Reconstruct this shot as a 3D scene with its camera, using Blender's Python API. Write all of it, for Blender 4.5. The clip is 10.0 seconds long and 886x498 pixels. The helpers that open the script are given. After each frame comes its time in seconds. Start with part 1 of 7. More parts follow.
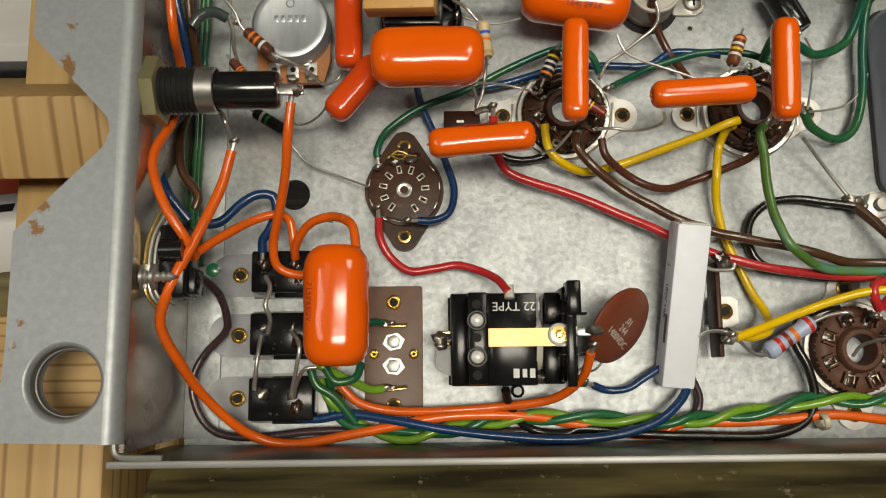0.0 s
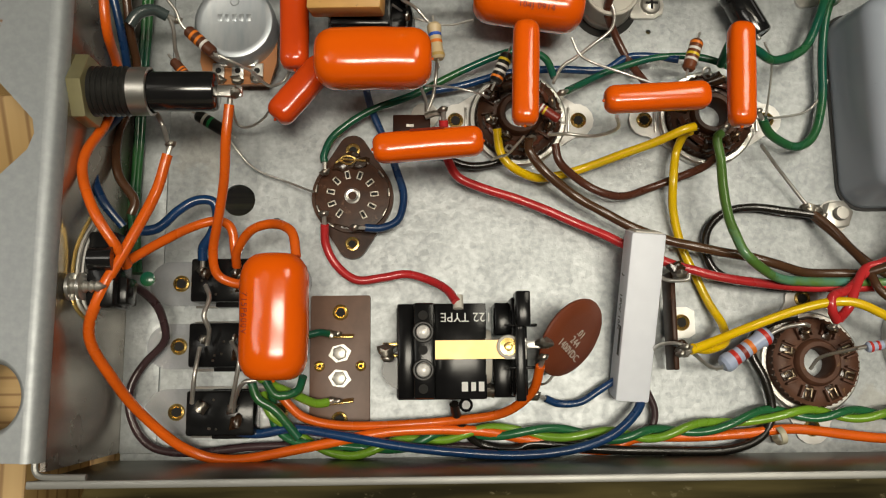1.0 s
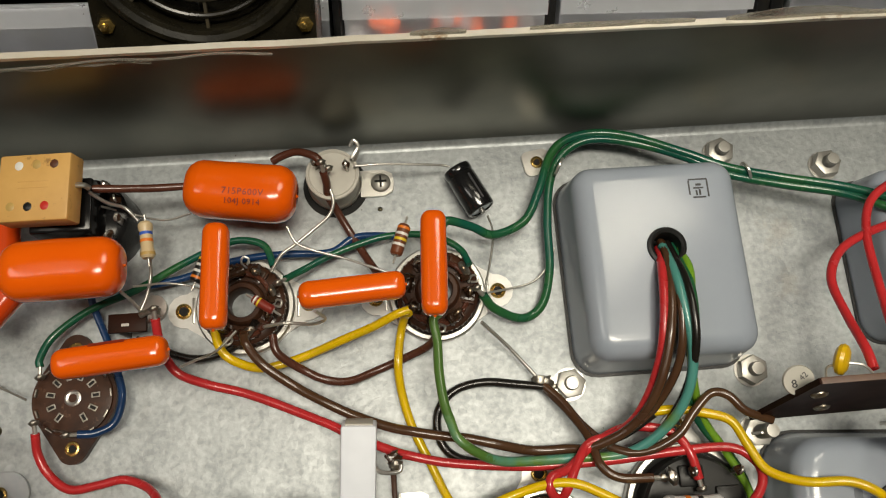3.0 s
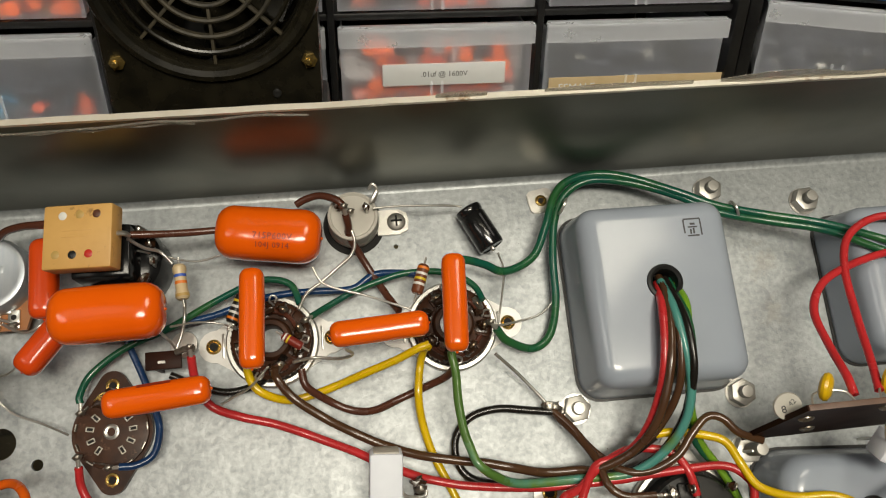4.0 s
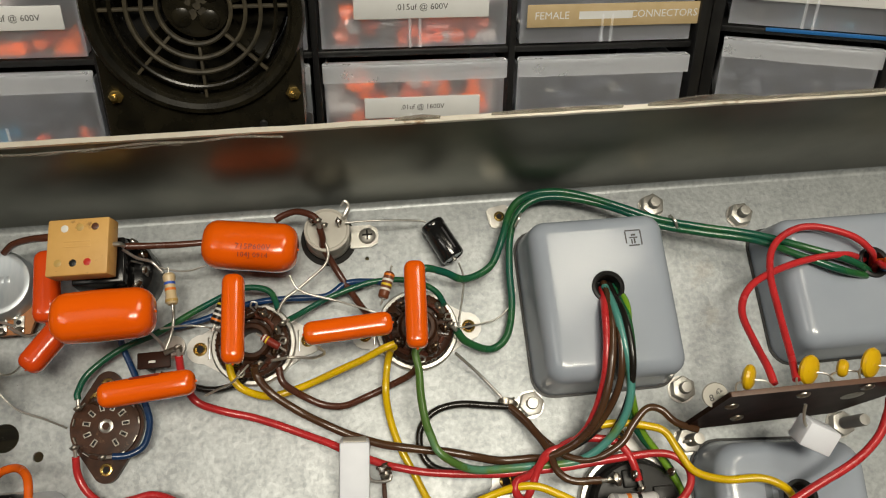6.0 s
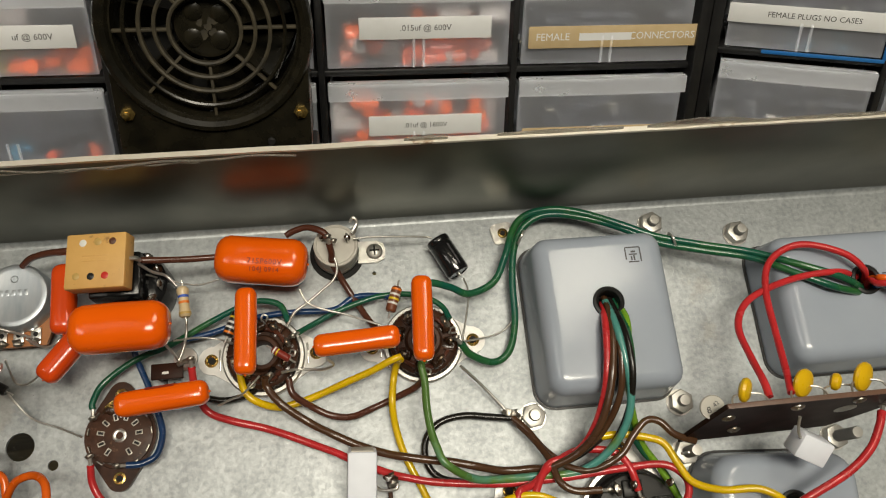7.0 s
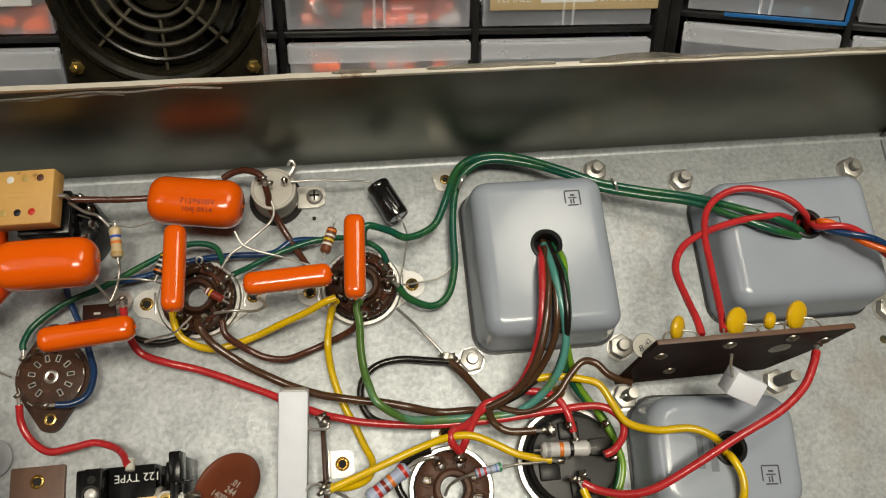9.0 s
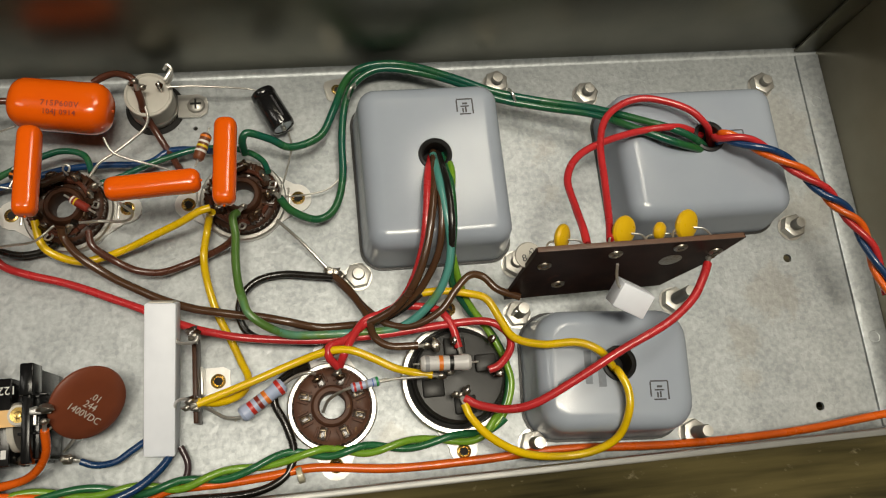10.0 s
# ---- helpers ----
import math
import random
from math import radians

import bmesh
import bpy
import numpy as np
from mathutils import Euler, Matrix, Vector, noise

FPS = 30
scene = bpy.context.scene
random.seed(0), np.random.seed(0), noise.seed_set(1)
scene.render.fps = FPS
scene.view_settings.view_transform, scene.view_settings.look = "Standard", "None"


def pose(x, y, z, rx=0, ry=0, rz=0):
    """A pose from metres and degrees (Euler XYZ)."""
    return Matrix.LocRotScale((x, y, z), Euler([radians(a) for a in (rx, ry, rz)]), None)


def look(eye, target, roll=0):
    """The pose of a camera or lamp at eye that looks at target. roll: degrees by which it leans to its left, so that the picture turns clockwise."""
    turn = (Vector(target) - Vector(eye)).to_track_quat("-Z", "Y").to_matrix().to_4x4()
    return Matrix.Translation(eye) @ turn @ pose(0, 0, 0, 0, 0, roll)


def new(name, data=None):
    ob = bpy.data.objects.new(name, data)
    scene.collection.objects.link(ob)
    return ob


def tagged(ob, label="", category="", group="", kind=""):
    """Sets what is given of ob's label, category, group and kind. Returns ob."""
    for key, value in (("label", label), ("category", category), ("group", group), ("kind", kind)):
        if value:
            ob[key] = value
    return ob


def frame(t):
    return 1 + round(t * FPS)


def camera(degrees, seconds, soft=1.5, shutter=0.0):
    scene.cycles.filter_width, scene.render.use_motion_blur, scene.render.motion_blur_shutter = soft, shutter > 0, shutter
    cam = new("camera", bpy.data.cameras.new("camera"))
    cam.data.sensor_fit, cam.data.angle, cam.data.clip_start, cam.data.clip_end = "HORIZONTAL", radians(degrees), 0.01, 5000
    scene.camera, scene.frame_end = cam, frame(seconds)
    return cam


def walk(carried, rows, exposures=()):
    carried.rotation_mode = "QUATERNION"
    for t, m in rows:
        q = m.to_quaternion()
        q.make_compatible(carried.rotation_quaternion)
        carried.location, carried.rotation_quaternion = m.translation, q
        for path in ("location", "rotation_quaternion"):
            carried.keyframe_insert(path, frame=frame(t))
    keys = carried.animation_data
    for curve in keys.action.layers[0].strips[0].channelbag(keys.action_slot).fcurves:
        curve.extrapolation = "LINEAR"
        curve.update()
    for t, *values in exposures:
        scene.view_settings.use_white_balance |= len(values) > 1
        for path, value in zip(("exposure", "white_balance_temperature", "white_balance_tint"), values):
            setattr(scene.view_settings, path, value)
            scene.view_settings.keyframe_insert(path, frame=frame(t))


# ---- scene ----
cam = camera(57.5, 10.0, soft=1.15)
MM = 0.001
TILT = 42.0           # the chassis leans back like an easel
BENCH = 0.90
CH = Matrix.Translation((0, 0, BENCH + 0.0443)) @ Matrix.Rotation(radians(TILT), 4, "X")
# seconds, eye and target in millimetres on the chassis (x along, y up the plate, z out of it), roll
PATH = [
    (0.0, (11.09, -41.64, 248.76), (11.89, -3.97, 1.62), 0.61),
    (0.5, (7.56, -38.72, 239.43), (11.20, -0.59, -7.62), 5.12),
    (1.0, (21.08, -38.75, 241.23), (27.30, -0.45, -5.74), 8.77),
    (1.5, (34.84, -36.57, 242.97), (43.27, 5.26, -3.36), 10.71),
    (2.0, (72.77, -15.30, 244.22), (84.50, 36.86, 0.00), 11.01),
    (2.5, (103.45, -16.41, 242.73), (113.41, 48.41, 1.49), 5.58),
    (4.0, (82.10, -3.25, 267.24), (106.33, 59.11, 26.35), 16.24),
    (4.5, (88.22, -10.81, 275.68), (114.77, 58.61, 36.99), 15.92),
    (5.0, (96.70, -15.25, 294.36), (122.68, 57.80, 56.69), 14.44),
    (5.5, (88.62, -22.86, 298.10), (114.36, 50.50, 60.49), 14.07),
    (6.0, (90.79, -20.93, 292.16), (116.14, 52.54, 54.55), 13.76),
    (7.5, (85.48, -25.37, 304.43), (112.51, 54.42, 69.06), 13.81),
    (8.0, (89.92, -27.12, 304.64), (116.27, 52.93, 69.27), 13.22),
    (8.5, (90.69, -28.98, 301.16), (116.60, 50.80, 65.66), 12.99),
    (9.0, (106.99, -42.24, 293.98), (134.63, 33.72, 57.41), 15.03),
    (9.5, (127.07, -58.76, 292.00), (160.36, 13.19, 54.90), 19.93),
    (10.0, (138.46, -58.54, 279.39), (172.76, 5.40, 40.15), 23.06),
]
EXPOSURES = [(0.0, 0.0), (1.5, 0.0), (2.5, 0.0), (5.0, 0.0), (8.5, 0.0), (10.0, 0.0)]
walk(cam, [(t, CH @ look([v * MM for v in eye], [v * MM for v in aim], roll)) for t, eye, aim, roll in PATH], EXPOSURES)

# ---- light: a bench lamp overhead and two ceiling lights in a plain room ----
world = bpy.data.worlds.new("room_air")
scene.world = world
world.use_nodes = True
world.node_tree.nodes["Background"].inputs[0].default_value = (0.8, 0.85, 0.95, 1)
world.node_tree.nodes["Background"].inputs[1].default_value = 0.002


def lamp(name, size_x, size_y, watts, colour, where, aim):
    data = bpy.data.lights.new(name, "AREA")
    data.shape, data.size, data.size_y, data.energy, data.color = "RECTANGLE", size_x, size_y, watts, colour
    ob = new(name, data)
    ob.matrix_world = look(where, aim)
    return ob


lamp("bench_light", 0.20, 0.14, 0.86, (1.0, 0.93, 0.76), (0.32, -0.22, BENCH + 0.66), (0.14, 0.02, BENCH))
lamp("bench_light", 0.24, 0.24, 0.12, (1.0, 0.94, 0.83), (-0.36, -0.50, BENCH + 0.9), (0.0, 0.0, BENCH))
lamp("ceiling_light", 0.9, 0.40, 35.0, (1.0, 0.925, 0.765), (0.25, -1.52, 2.48), (0.2, 0.0, 0.9))
lamp("ceiling_light", 0.9, 0.40, 5.0, (0.98, 0.94, 0.84), (-1.25, -1.2, 2.48), (-0.1, 0.0, 0.9))

# ---- materials ----
def material(name, colour, rough=0.5, metal=0.0, grain=0.0, scale=300.0, colour2=None, bump=0.0, coat=0.0, stretch=None,
             detail=4.0, spots=None, spot_scale=120.0, spot_at=0.62, kind="NOISE", transmission=0.0, per_object=0.0, gloss=0.5, edge=(0.33, 0.67), broad=0.5):
    """A procedural surface: two colours mixed by noise at two scales, spots of dirt, uneven gloss and fine relief."""
    m = bpy.data.materials.new(name)
    m.use_nodes = True
    nt = m.node_tree
    nodes, link = nt.nodes, nt.links.new
    b = nodes["Principled BSDF"]
    b.inputs["Roughness"].default_value, b.inputs["Metallic"].default_value = rough, metal
    b.inputs["Coat Weight"].default_value, b.inputs["Coat Roughness"].default_value = coat, 0.08
    b.inputs["Transmission Weight"].default_value = transmission
    b.inputs["Specular IOR Level"].default_value = gloss
    b.inputs["Base Color"].default_value = (*colour, 1)
    if grain <= 0 and bump <= 0:
        return m
    co = nodes.new("ShaderNodeTexCoord")
    mp = nodes.new("ShaderNodeMapping")
    mp.inputs["Scale"].default_value = stretch or (1, 1, 1)
    link(co.outputs["Object"], mp.inputs[0])
    fine = nodes.new("ShaderNodeTexNoise")
    fine.inputs["Scale"].default_value, fine.inputs["Detail"].default_value = scale, detail
    link(mp.outputs[0], fine.inputs[0])
    if kind == "SPANGLE":
        cells = nodes.new("ShaderNodeTexVoronoi")
        cells.inputs["Scale"].default_value = scale * 0.8
        link(mp.outputs[0], cells.inputs["Vector"])
        blend = nodes.new("ShaderNodeMix")
        blend.data_type, blend.inputs[0].default_value = "FLOAT", 0.22
        link(fine.outputs[0], blend.inputs[2])
        link(cells.outputs["Color"], blend.inputs[3])
        fine_out = blend.outputs[0]
    else:
        fine_out = fine.outputs[0]
    coarse = nodes.new("ShaderNodeTexNoise")
    coarse.inputs["Scale"].default_value, coarse.inputs["Detail"].default_value = scale * 0.12, 3
    link(mp.outputs[0], coarse.inputs[0])
    add = nodes.new("ShaderNodeMath")
    add.operation = "MULTIPLY_ADD"
    add.inputs[1].default_value = broad
    link(coarse.outputs[0], add.inputs[0])
    half = nodes.new("ShaderNodeMath")
    half.operation = "MULTIPLY"
    half.inputs[1].default_value = 1 - broad
    link(fine_out, half.inputs[0])
    link(half.outputs[0], add.inputs[2])
    ramp = nodes.new("ShaderNodeMapRange")
    ramp.inputs[1].default_value, ramp.inputs[2].default_value = edge
    link(add.outputs[0], ramp.inputs[0])
    mix = nodes.new("ShaderNodeMix")
    mix.data_type = "RGBA"
    mix.inputs[6].default_value = (*colour, 1)
    mix.inputs[7].default_value = (*(colour2 or [c * (1 - grain) for c in colour]), 1)
    link(ramp.outputs[0], mix.inputs[0])
    out = mix.outputs[2]
    if spots:
        sn = nodes.new("ShaderNodeTexNoise")
        sn.inputs["Scale"].default_value, sn.inputs["Detail"].default_value, sn.inputs["Roughness"].default_value = spot_scale, 6, 0.7
        link(co.outputs["Object"], sn.inputs[0])
        sr = nodes.new("ShaderNodeMapRange")
        sr.inputs[1].default_value, sr.inputs[2].default_value = spot_at, spot_at + 0.07
        link(sn.outputs[0], sr.inputs[0])
        sm = nodes.new("ShaderNodeMix")
        sm.data_type = "RGBA"
        sm.inputs[7].default_value = (*spots, 1)
        link(sr.outputs[0], sm.inputs[0])
        link(out, sm.inputs[6])
        out = sm.outputs[2]
    if per_object:
        info = nodes.new("ShaderNodeObjectInfo")
        hsv = nodes.new("ShaderNodeHueSaturation")
        val = nodes.new("ShaderNodeMapRange")
        val.inputs[3].default_value, val.inputs[4].default_value = 1 - per_object, 1 + per_object
        link(info.outputs["Random"], val.inputs[0])
        link(val.outputs[0], hsv.inputs["Value"])
        link(out, hsv.inputs["Color"])
        out = hsv.outputs[0]
    link(out, b.inputs["Base Color"])
    rr = nodes.new("ShaderNodeMapRange")
    rr.inputs[3].default_value, rr.inputs[4].default_value = max(rough - 0.08, 0.02), min(rough + 0.10, 1)
    link(add.outputs[0], rr.inputs[0])
    link(rr.outputs[0], b.inputs["Roughness"])
    if bump > 0:
        bp = nodes.new("ShaderNodeBump")
        bp.inputs["Strength"].default_value, bp.inputs["Distance"].default_value = bump, 0.0006
        link(add.outputs[0], bp.inputs["Height"])
        link(bp.outputs[0], b.inputs["Normal"])
    return m


ZINC = material("galvanised_steel", (0.455, 0.48, 0.49), 0.44, 0.36, 0.32, 560, (0.29, 0.31, 0.32), 0.34, kind="SPANGLE", spots=(0.10, 0.085, 0.07), spot_scale=430, spot_at=0.672, edge=(0.36, 0.64), broad=0.34)
# Darker than the plate: dark surroundings reflected by the walls, put into the colour.
WALL_STEEL = material("darkened_steel_wall", (0.165, 0.160, 0.122), 0.34, 0.9, 0.1, 60, (0.120, 0.122, 0.096), 0.02)
FLANGE_STEEL = material("scuffed_zinc_flange", (0.33, 0.35, 0.365), 0.42, 0.35, 0.2, 600, (0.285, 0.305, 0.32), 0.12, spots=(0.20, 0.17, 0.13), spot_scale=420, spot_at=0.72, edge=(0.36, 0.64), broad=0.3)
FLARE_STEEL = material("grimy_flared_zinc", (0.26, 0.265, 0.265), 0.40, 0.45, 0.3, 260, (0.20, 0.185, 0.16), 0.15, spots=(0.12, 0.085, 0.05), spot_scale=220, spot_at=0.66)
FAR_STEEL = material("stained_far_wall", (0.30, 0.27, 0.20), 0.32, 0.75, 0.3, 50, (0.21, 0.185, 0.13), 0.03)
# Lighter copy of the wall steel; this end's brightness is in the colour.
END_STEEL = material("scuffed_lit_end_wall", (0.36, 0.33, 0.29), 0.26, 0.8, 0.3, 90, (0.22, 0.19, 0.16), 0.05)
DULL_EDGE = material("dull_sheared_edge", (0.40, 0.40, 0.38), 0.42, 0.5, 0.3, 300, (0.26, 0.26, 0.25), 0.2, stretch=(0.2, 1, 1))
TIN = material("bright_tin", (0.58, 0.57, 0.54), 0.30, 0.9, 0.2, 500, (0.62, 0.60, 0.56), 0.05)
BRIGHT_PLATE = material("bright_tinned_plate", (0.74, 0.73, 0.71), 0.34, 0.2, 0.2, 400, (0.60, 0.59, 0.56), 0.06)
NUT = material("zinc_nut", (0.50, 0.49, 0.46), 0.38, 0.75, 0.3, 700, (0.46, 0.44, 0.40), 0.1)
SOLDER = material("solder", (0.42, 0.40, 0.36), 0.33, 0.9, 0.5, 900, (0.20, 0.17, 0.13), 0.3)
LEAD = material("tinned_lead", (0.74, 0.72, 0.68), 0.32, 0.8, 0.3, 400, (0.52, 0.50, 0.46))
BRASS = material("brass", (0.70, 0.50, 0.17), 0.25, 0.9, 0.4, 500, (0.45, 0.30, 0.09))
COPPER = material("contact_bronze", (0.60, 0.39, 0.18), 0.40, 0.5, 0.2, 300, (0.62, 0.38, 0.15))
BAKELITE = material("brown_bakelite", (0.075, 0.031, 0.015), 0.36, 0, 0.5, 350, (0.028, 0.013, 0.009), 0.2, spots=(0.13, 0.065, 0.035), spot_scale=260, spot_at=0.6, gloss=0.18)
PHENOLIC = material("brown_phenolic", (0.16, 0.085, 0.055), 0.45, 0, 0.3, 300, (0.11, 0.06, 0.04), 0.08)
DARK_BOARD = material("dark_phenolic_board", (0.036, 0.014, 0.009), 0.40, 0, 0.5, 120, (0.014, 0.008, 0.006), 0.06, spots=(0.06, 0.02, 0.012), spot_scale=160, spot_at=0.6, gloss=0.06)
BLACK = material("black_plastic", (0.006, 0.006, 0.007), 0.16, 0, 0.5, 300, (0.010, 0.010, 0.010), 0.05, gloss=0.20)
BLACK_GLOSS = material("black_sleeve", (0.008, 0.008, 0.009), 0.16, 0, 0.4, 200, (0.014, 0.014, 0.014), 0.02, coat=0.4)
CHARCOAL = material("charcoal_socket", (0.014, 0.014, 0.014), 0.36, 0, 0.4, 300, (0.026, 0.025, 0.023), 0.08, gloss=0.25)
DARK = material("dark_hole", (0.006, 0.006, 0.006), 0.8, 0, 0.3, 200, (0.012, 0.011, 0.010))
FLUX = material("burnt_flux", (0.022, 0.011, 0.007), 0.20, 0, 0.6, 600, (0.05, 0.025, 0.012), 0.35)
ORANGE = material("orange_epoxy", (0.86, 0.125, 0.003), 0.15, 0, 0.08, 90, (0.80, 0.102, 0.002), 0.16, coat=0.15, per_object=0.04)
RED_ORANGE = material("red_orange_epoxy", (0.70, 0.072, 0.008), 0.17, 0, 0.1, 90, (0.63, 0.058, 0.006), 0.16, coat=0.15)
INK = material("dark_red_ink", (0.30, 0.030, 0.008), 0.5, 0, 0.3, 900)
GREY_INK = material("grey_ink", (0.06, 0.06, 0.065), 0.6, 0, 0.3, 900)
FAINT_INK = material("worn_grey_print", (0.19, 0.215, 0.255), 0.5, 0, 0.2, 900)
WHITE_INK = material("white_ink", (0.75, 0.75, 0.73), 0.6, 0, 0.1, 900)
RED_INK = material("faded_red_ink", (0.78, 0.52, 0.46), 0.6, 0, 0.3, 900)
CAN_GREY = material("grey_enamel", (0.355, 0.395, 0.46), 0.22, 0, 0.07, 60, (0.32, 0.36, 0.43), 0.06, coat=0.2, spots=(0.15, 0.155, 0.165), spot_scale=150, spot_at=0.71)
RUBBER = material("black_grommet", (0.012, 0.012, 0.012), 0.45, 0, 0.4, 300)
WHITE_CERAMIC = material("white_ceramic", (0.85, 0.88, 0.96), 0.5, 0, 0.05, 200, (0.79, 0.82, 0.90), 0.06)
OFF_WHITE = material("off_white_fibre", (0.58, 0.56, 0.50), 0.6, 0, 0.15, 200, (0.50, 0.47, 0.42), 0.05)
MICA_TAN = material("tan_moulded_case", (0.68, 0.40, 0.125), 0.48, 0, 0.2, 160, (0.57, 0.32, 0.09), 0.10, spots=(0.30, 0.16, 0.05), spot_scale=110)
DISC_BROWN = material("brown_ceramic_disc", (0.20, 0.052, 0.022), 0.38, 0, 0.2, 200, (0.16, 0.04, 0.018), 0.06)
YELLOW_DISC = material("yellow_disc", (0.80, 0.50, 0.010), 0.28, 0, 0.1, 200, (0.72, 0.42, 0.008), 0.04)
BENCH_WOOD = material("worn_bench_wood", (0.19, 0.155, 0.062), 0.5, 0, 0.5, 150, (0.035, 0.030, 0.013), 0.8, stretch=(0.10, 1, 1), spots=(0.30, 0.26, 0.15), spot_scale=160, spot_at=0.61, edge=(0.42, 0.60))
CAB_BLACK = material("black_cabinet_plastic", (0.007, 0.007, 0.008), 0.40, 0, 0.4, 150, (0.018, 0.018, 0.018), 0.05)
FAN_BLACK = material("dusty_black_fan", (0.004, 0.004, 0.0035), 0.26, 0, 0.5, 120, (0.020, 0.017, 0.010), 0.15, gloss=0.42)
DUST = material("dusty_plastic_rib", (0.085, 0.070, 0.042), 0.6, 0, 0.5, 220, (0.025, 0.022, 0.016), 0.2)
PAPER = material("white_label", (0.82, 0.83, 0.84), 0.7, 0, 0.06, 100, (0.77, 0.78, 0.78))
TAPE = material("tan_masking_tape", (0.62, 0.48, 0.28), 0.7, 0, 0.12, 120, (0.54, 0.40, 0.21), 0.1)
PLASTER = material("painted_room_wall", (0.11, 0.105, 0.095), 0.8, 0, 0.1, 3, (0.09, 0.086, 0.08), 0.02)
FLOOR_GREY = material("concrete_floor", (0.12, 0.115, 0.11), 0.8, 0, 0.3, 6, (0.09, 0.085, 0.08), 0.05)
CARTON = material("white_carton", (0.70, 0.69, 0.67), 0.6, 0, 0.06, 60, (0.64, 0.63, 0.61))
BLUE_PLASTIC = material("blue_plastic", (0.02, 0.17, 0.50), 0.4, 0, 0.2, 80)
FROSTED = material("frosted_drawer", (0.80, 0.82, 0.87), 0.30, 0, 0.05, 120, (0.74, 0.76, 0.82), 0.03, transmission=0.91)
SLEEVE = {}
for key, col in dict(red=(0.60, 0.032, 0.036), orange=(0.84, 0.135, 0.008), yellow=(0.92, 0.60, 0.003), green=(0.010, 0.105, 0.052),
                     lime=(0.20, 0.40, 0.030), blue=(0.010, 0.048, 0.15), brown=(0.085, 0.040, 0.022), black=(0.014, 0.012, 0.010),
                     purple=(0.060, 0.034, 0.038), teal=(0.045, 0.24, 0.24), cream=(0.60, 0.56, 0.42), rust=(0.10, 0.034, 0.020), slate=(0.055, 0.075, 0.075), grass=(0.022, 0.15, 0.055)).items():
    SLEEVE[key] = material(key + "_insulation", col, 0.26, 0, 0.30, 130, None, 0.05, coat=0.25, spots=[c * 0.40 for c in col], spot_scale=110, spot_at=0.69)
SLEEVE["seagreen"] = material("faded_teal_insulation", (0.075, 0.27, 0.235), 0.28, 0, 0.3, 55, (0.115, 0.22, 0.045), 0.05, coat=0.25, edge=(0.54, 0.62), broad=0.3, spots=(0.03, 0.08, 0.05), spot_scale=150, spot_at=0.7)
SLEEVE["green"] = material("mottled_green_insulation", (0.007, 0.086, 0.056), 0.26, 0, 0.3, 60, (0.022, 0.112, 0.030), 0.05, coat=0.25, edge=(0.42, 0.58), broad=0.3, spots=(0.008, 0.045, 0.02), spot_scale=130, spot_at=0.68)
# The golden spots paint glints onto the brown sleeve.
SLEEVE["brown"] = material("glinting_brown_insulation", (0.095, 0.048, 0.022), 0.24, 0, 0.3, 90, (0.060, 0.026, 0.013), 0.06, coat=0.3, spots=(0.20, 0.115, 0.045), spot_scale=160, spot_at=0.64)
BAND = {k: material(k + "_band", c, 0.35, 0, 0.1, 400) for k, c in dict(brown=(0.16, 0.05, 0.02), red=(0.55, 0.03, 0.02), orange=(0.75, 0.20, 0.02),
        yellow=(0.75, 0.55, 0.03), white=(0.75, 0.74, 0.70), black=(0.01, 0.01, 0.01), grey=(0.30, 0.30, 0.31), blue=(0.03, 0.10, 0.50), green=(0.02, 0.30, 0.08), gold=(0.50, 0.33, 0.10), tan=(0.62, 0.48, 0.28), paleblue=(0.42, 0.49, 0.68), darkred=(0.22, 0.025, 0.015), darkbrown=(0.10, 0.035, 0.018), stone=(0.60, 0.585, 0.58)).items()}


def stained(mat, places, colour, reach, fine=420, most=1.0):
    """Adds ragged stains of a colour at places (metres, in the object's own space) to a material."""
    nt = mat.node_tree
    bs = nt.nodes["Principled BSDF"]
    co = nt.nodes.new("ShaderNodeTexCoord")
    ns = nt.nodes.new("ShaderNodeTexNoise")
    ns.inputs["Scale"].default_value, ns.inputs["Detail"].default_value, ns.inputs["Roughness"].default_value = fine, 5, 0.75
    nt.links.new(co.outputs["Object"], ns.inputs[0])
    for (x, y, z), r in places:
        far = nt.nodes.new("ShaderNodeVectorMath")
        far.operation = "DISTANCE"
        far.inputs[1].default_value = (x, y, z)
        nt.links.new(co.outputs["Object"], far.inputs[0])
        add = nt.nodes.new("ShaderNodeMath")
        add.operation = "MULTIPLY_ADD"
        add.inputs[1].default_value = reach
        nt.links.new(ns.outputs[0], add.inputs[0])
        nt.links.new(far.outputs["Value"], add.inputs[2])
        fade = nt.nodes.new("ShaderNodeMapRange")
        fade.inputs[1].default_value, fade.inputs[2].default_value = r + reach * 0.5, r + reach * 0.38
        fade.inputs[4].default_value = most
        nt.links.new(add.outputs[0], fade.inputs[0])
        mix = nt.nodes.new("ShaderNodeMix")
        mix.data_type = "RGBA"
        mix.inputs[7].default_value = (*colour, 1)
        nt.links.new(fade.outputs[0], mix.inputs[0])
        nt.links.new(bs.inputs["Base Color"].links[0].from_socket, mix.inputs[6])
        nt.links.new(mix.outputs[2], bs.inputs["Base Color"])


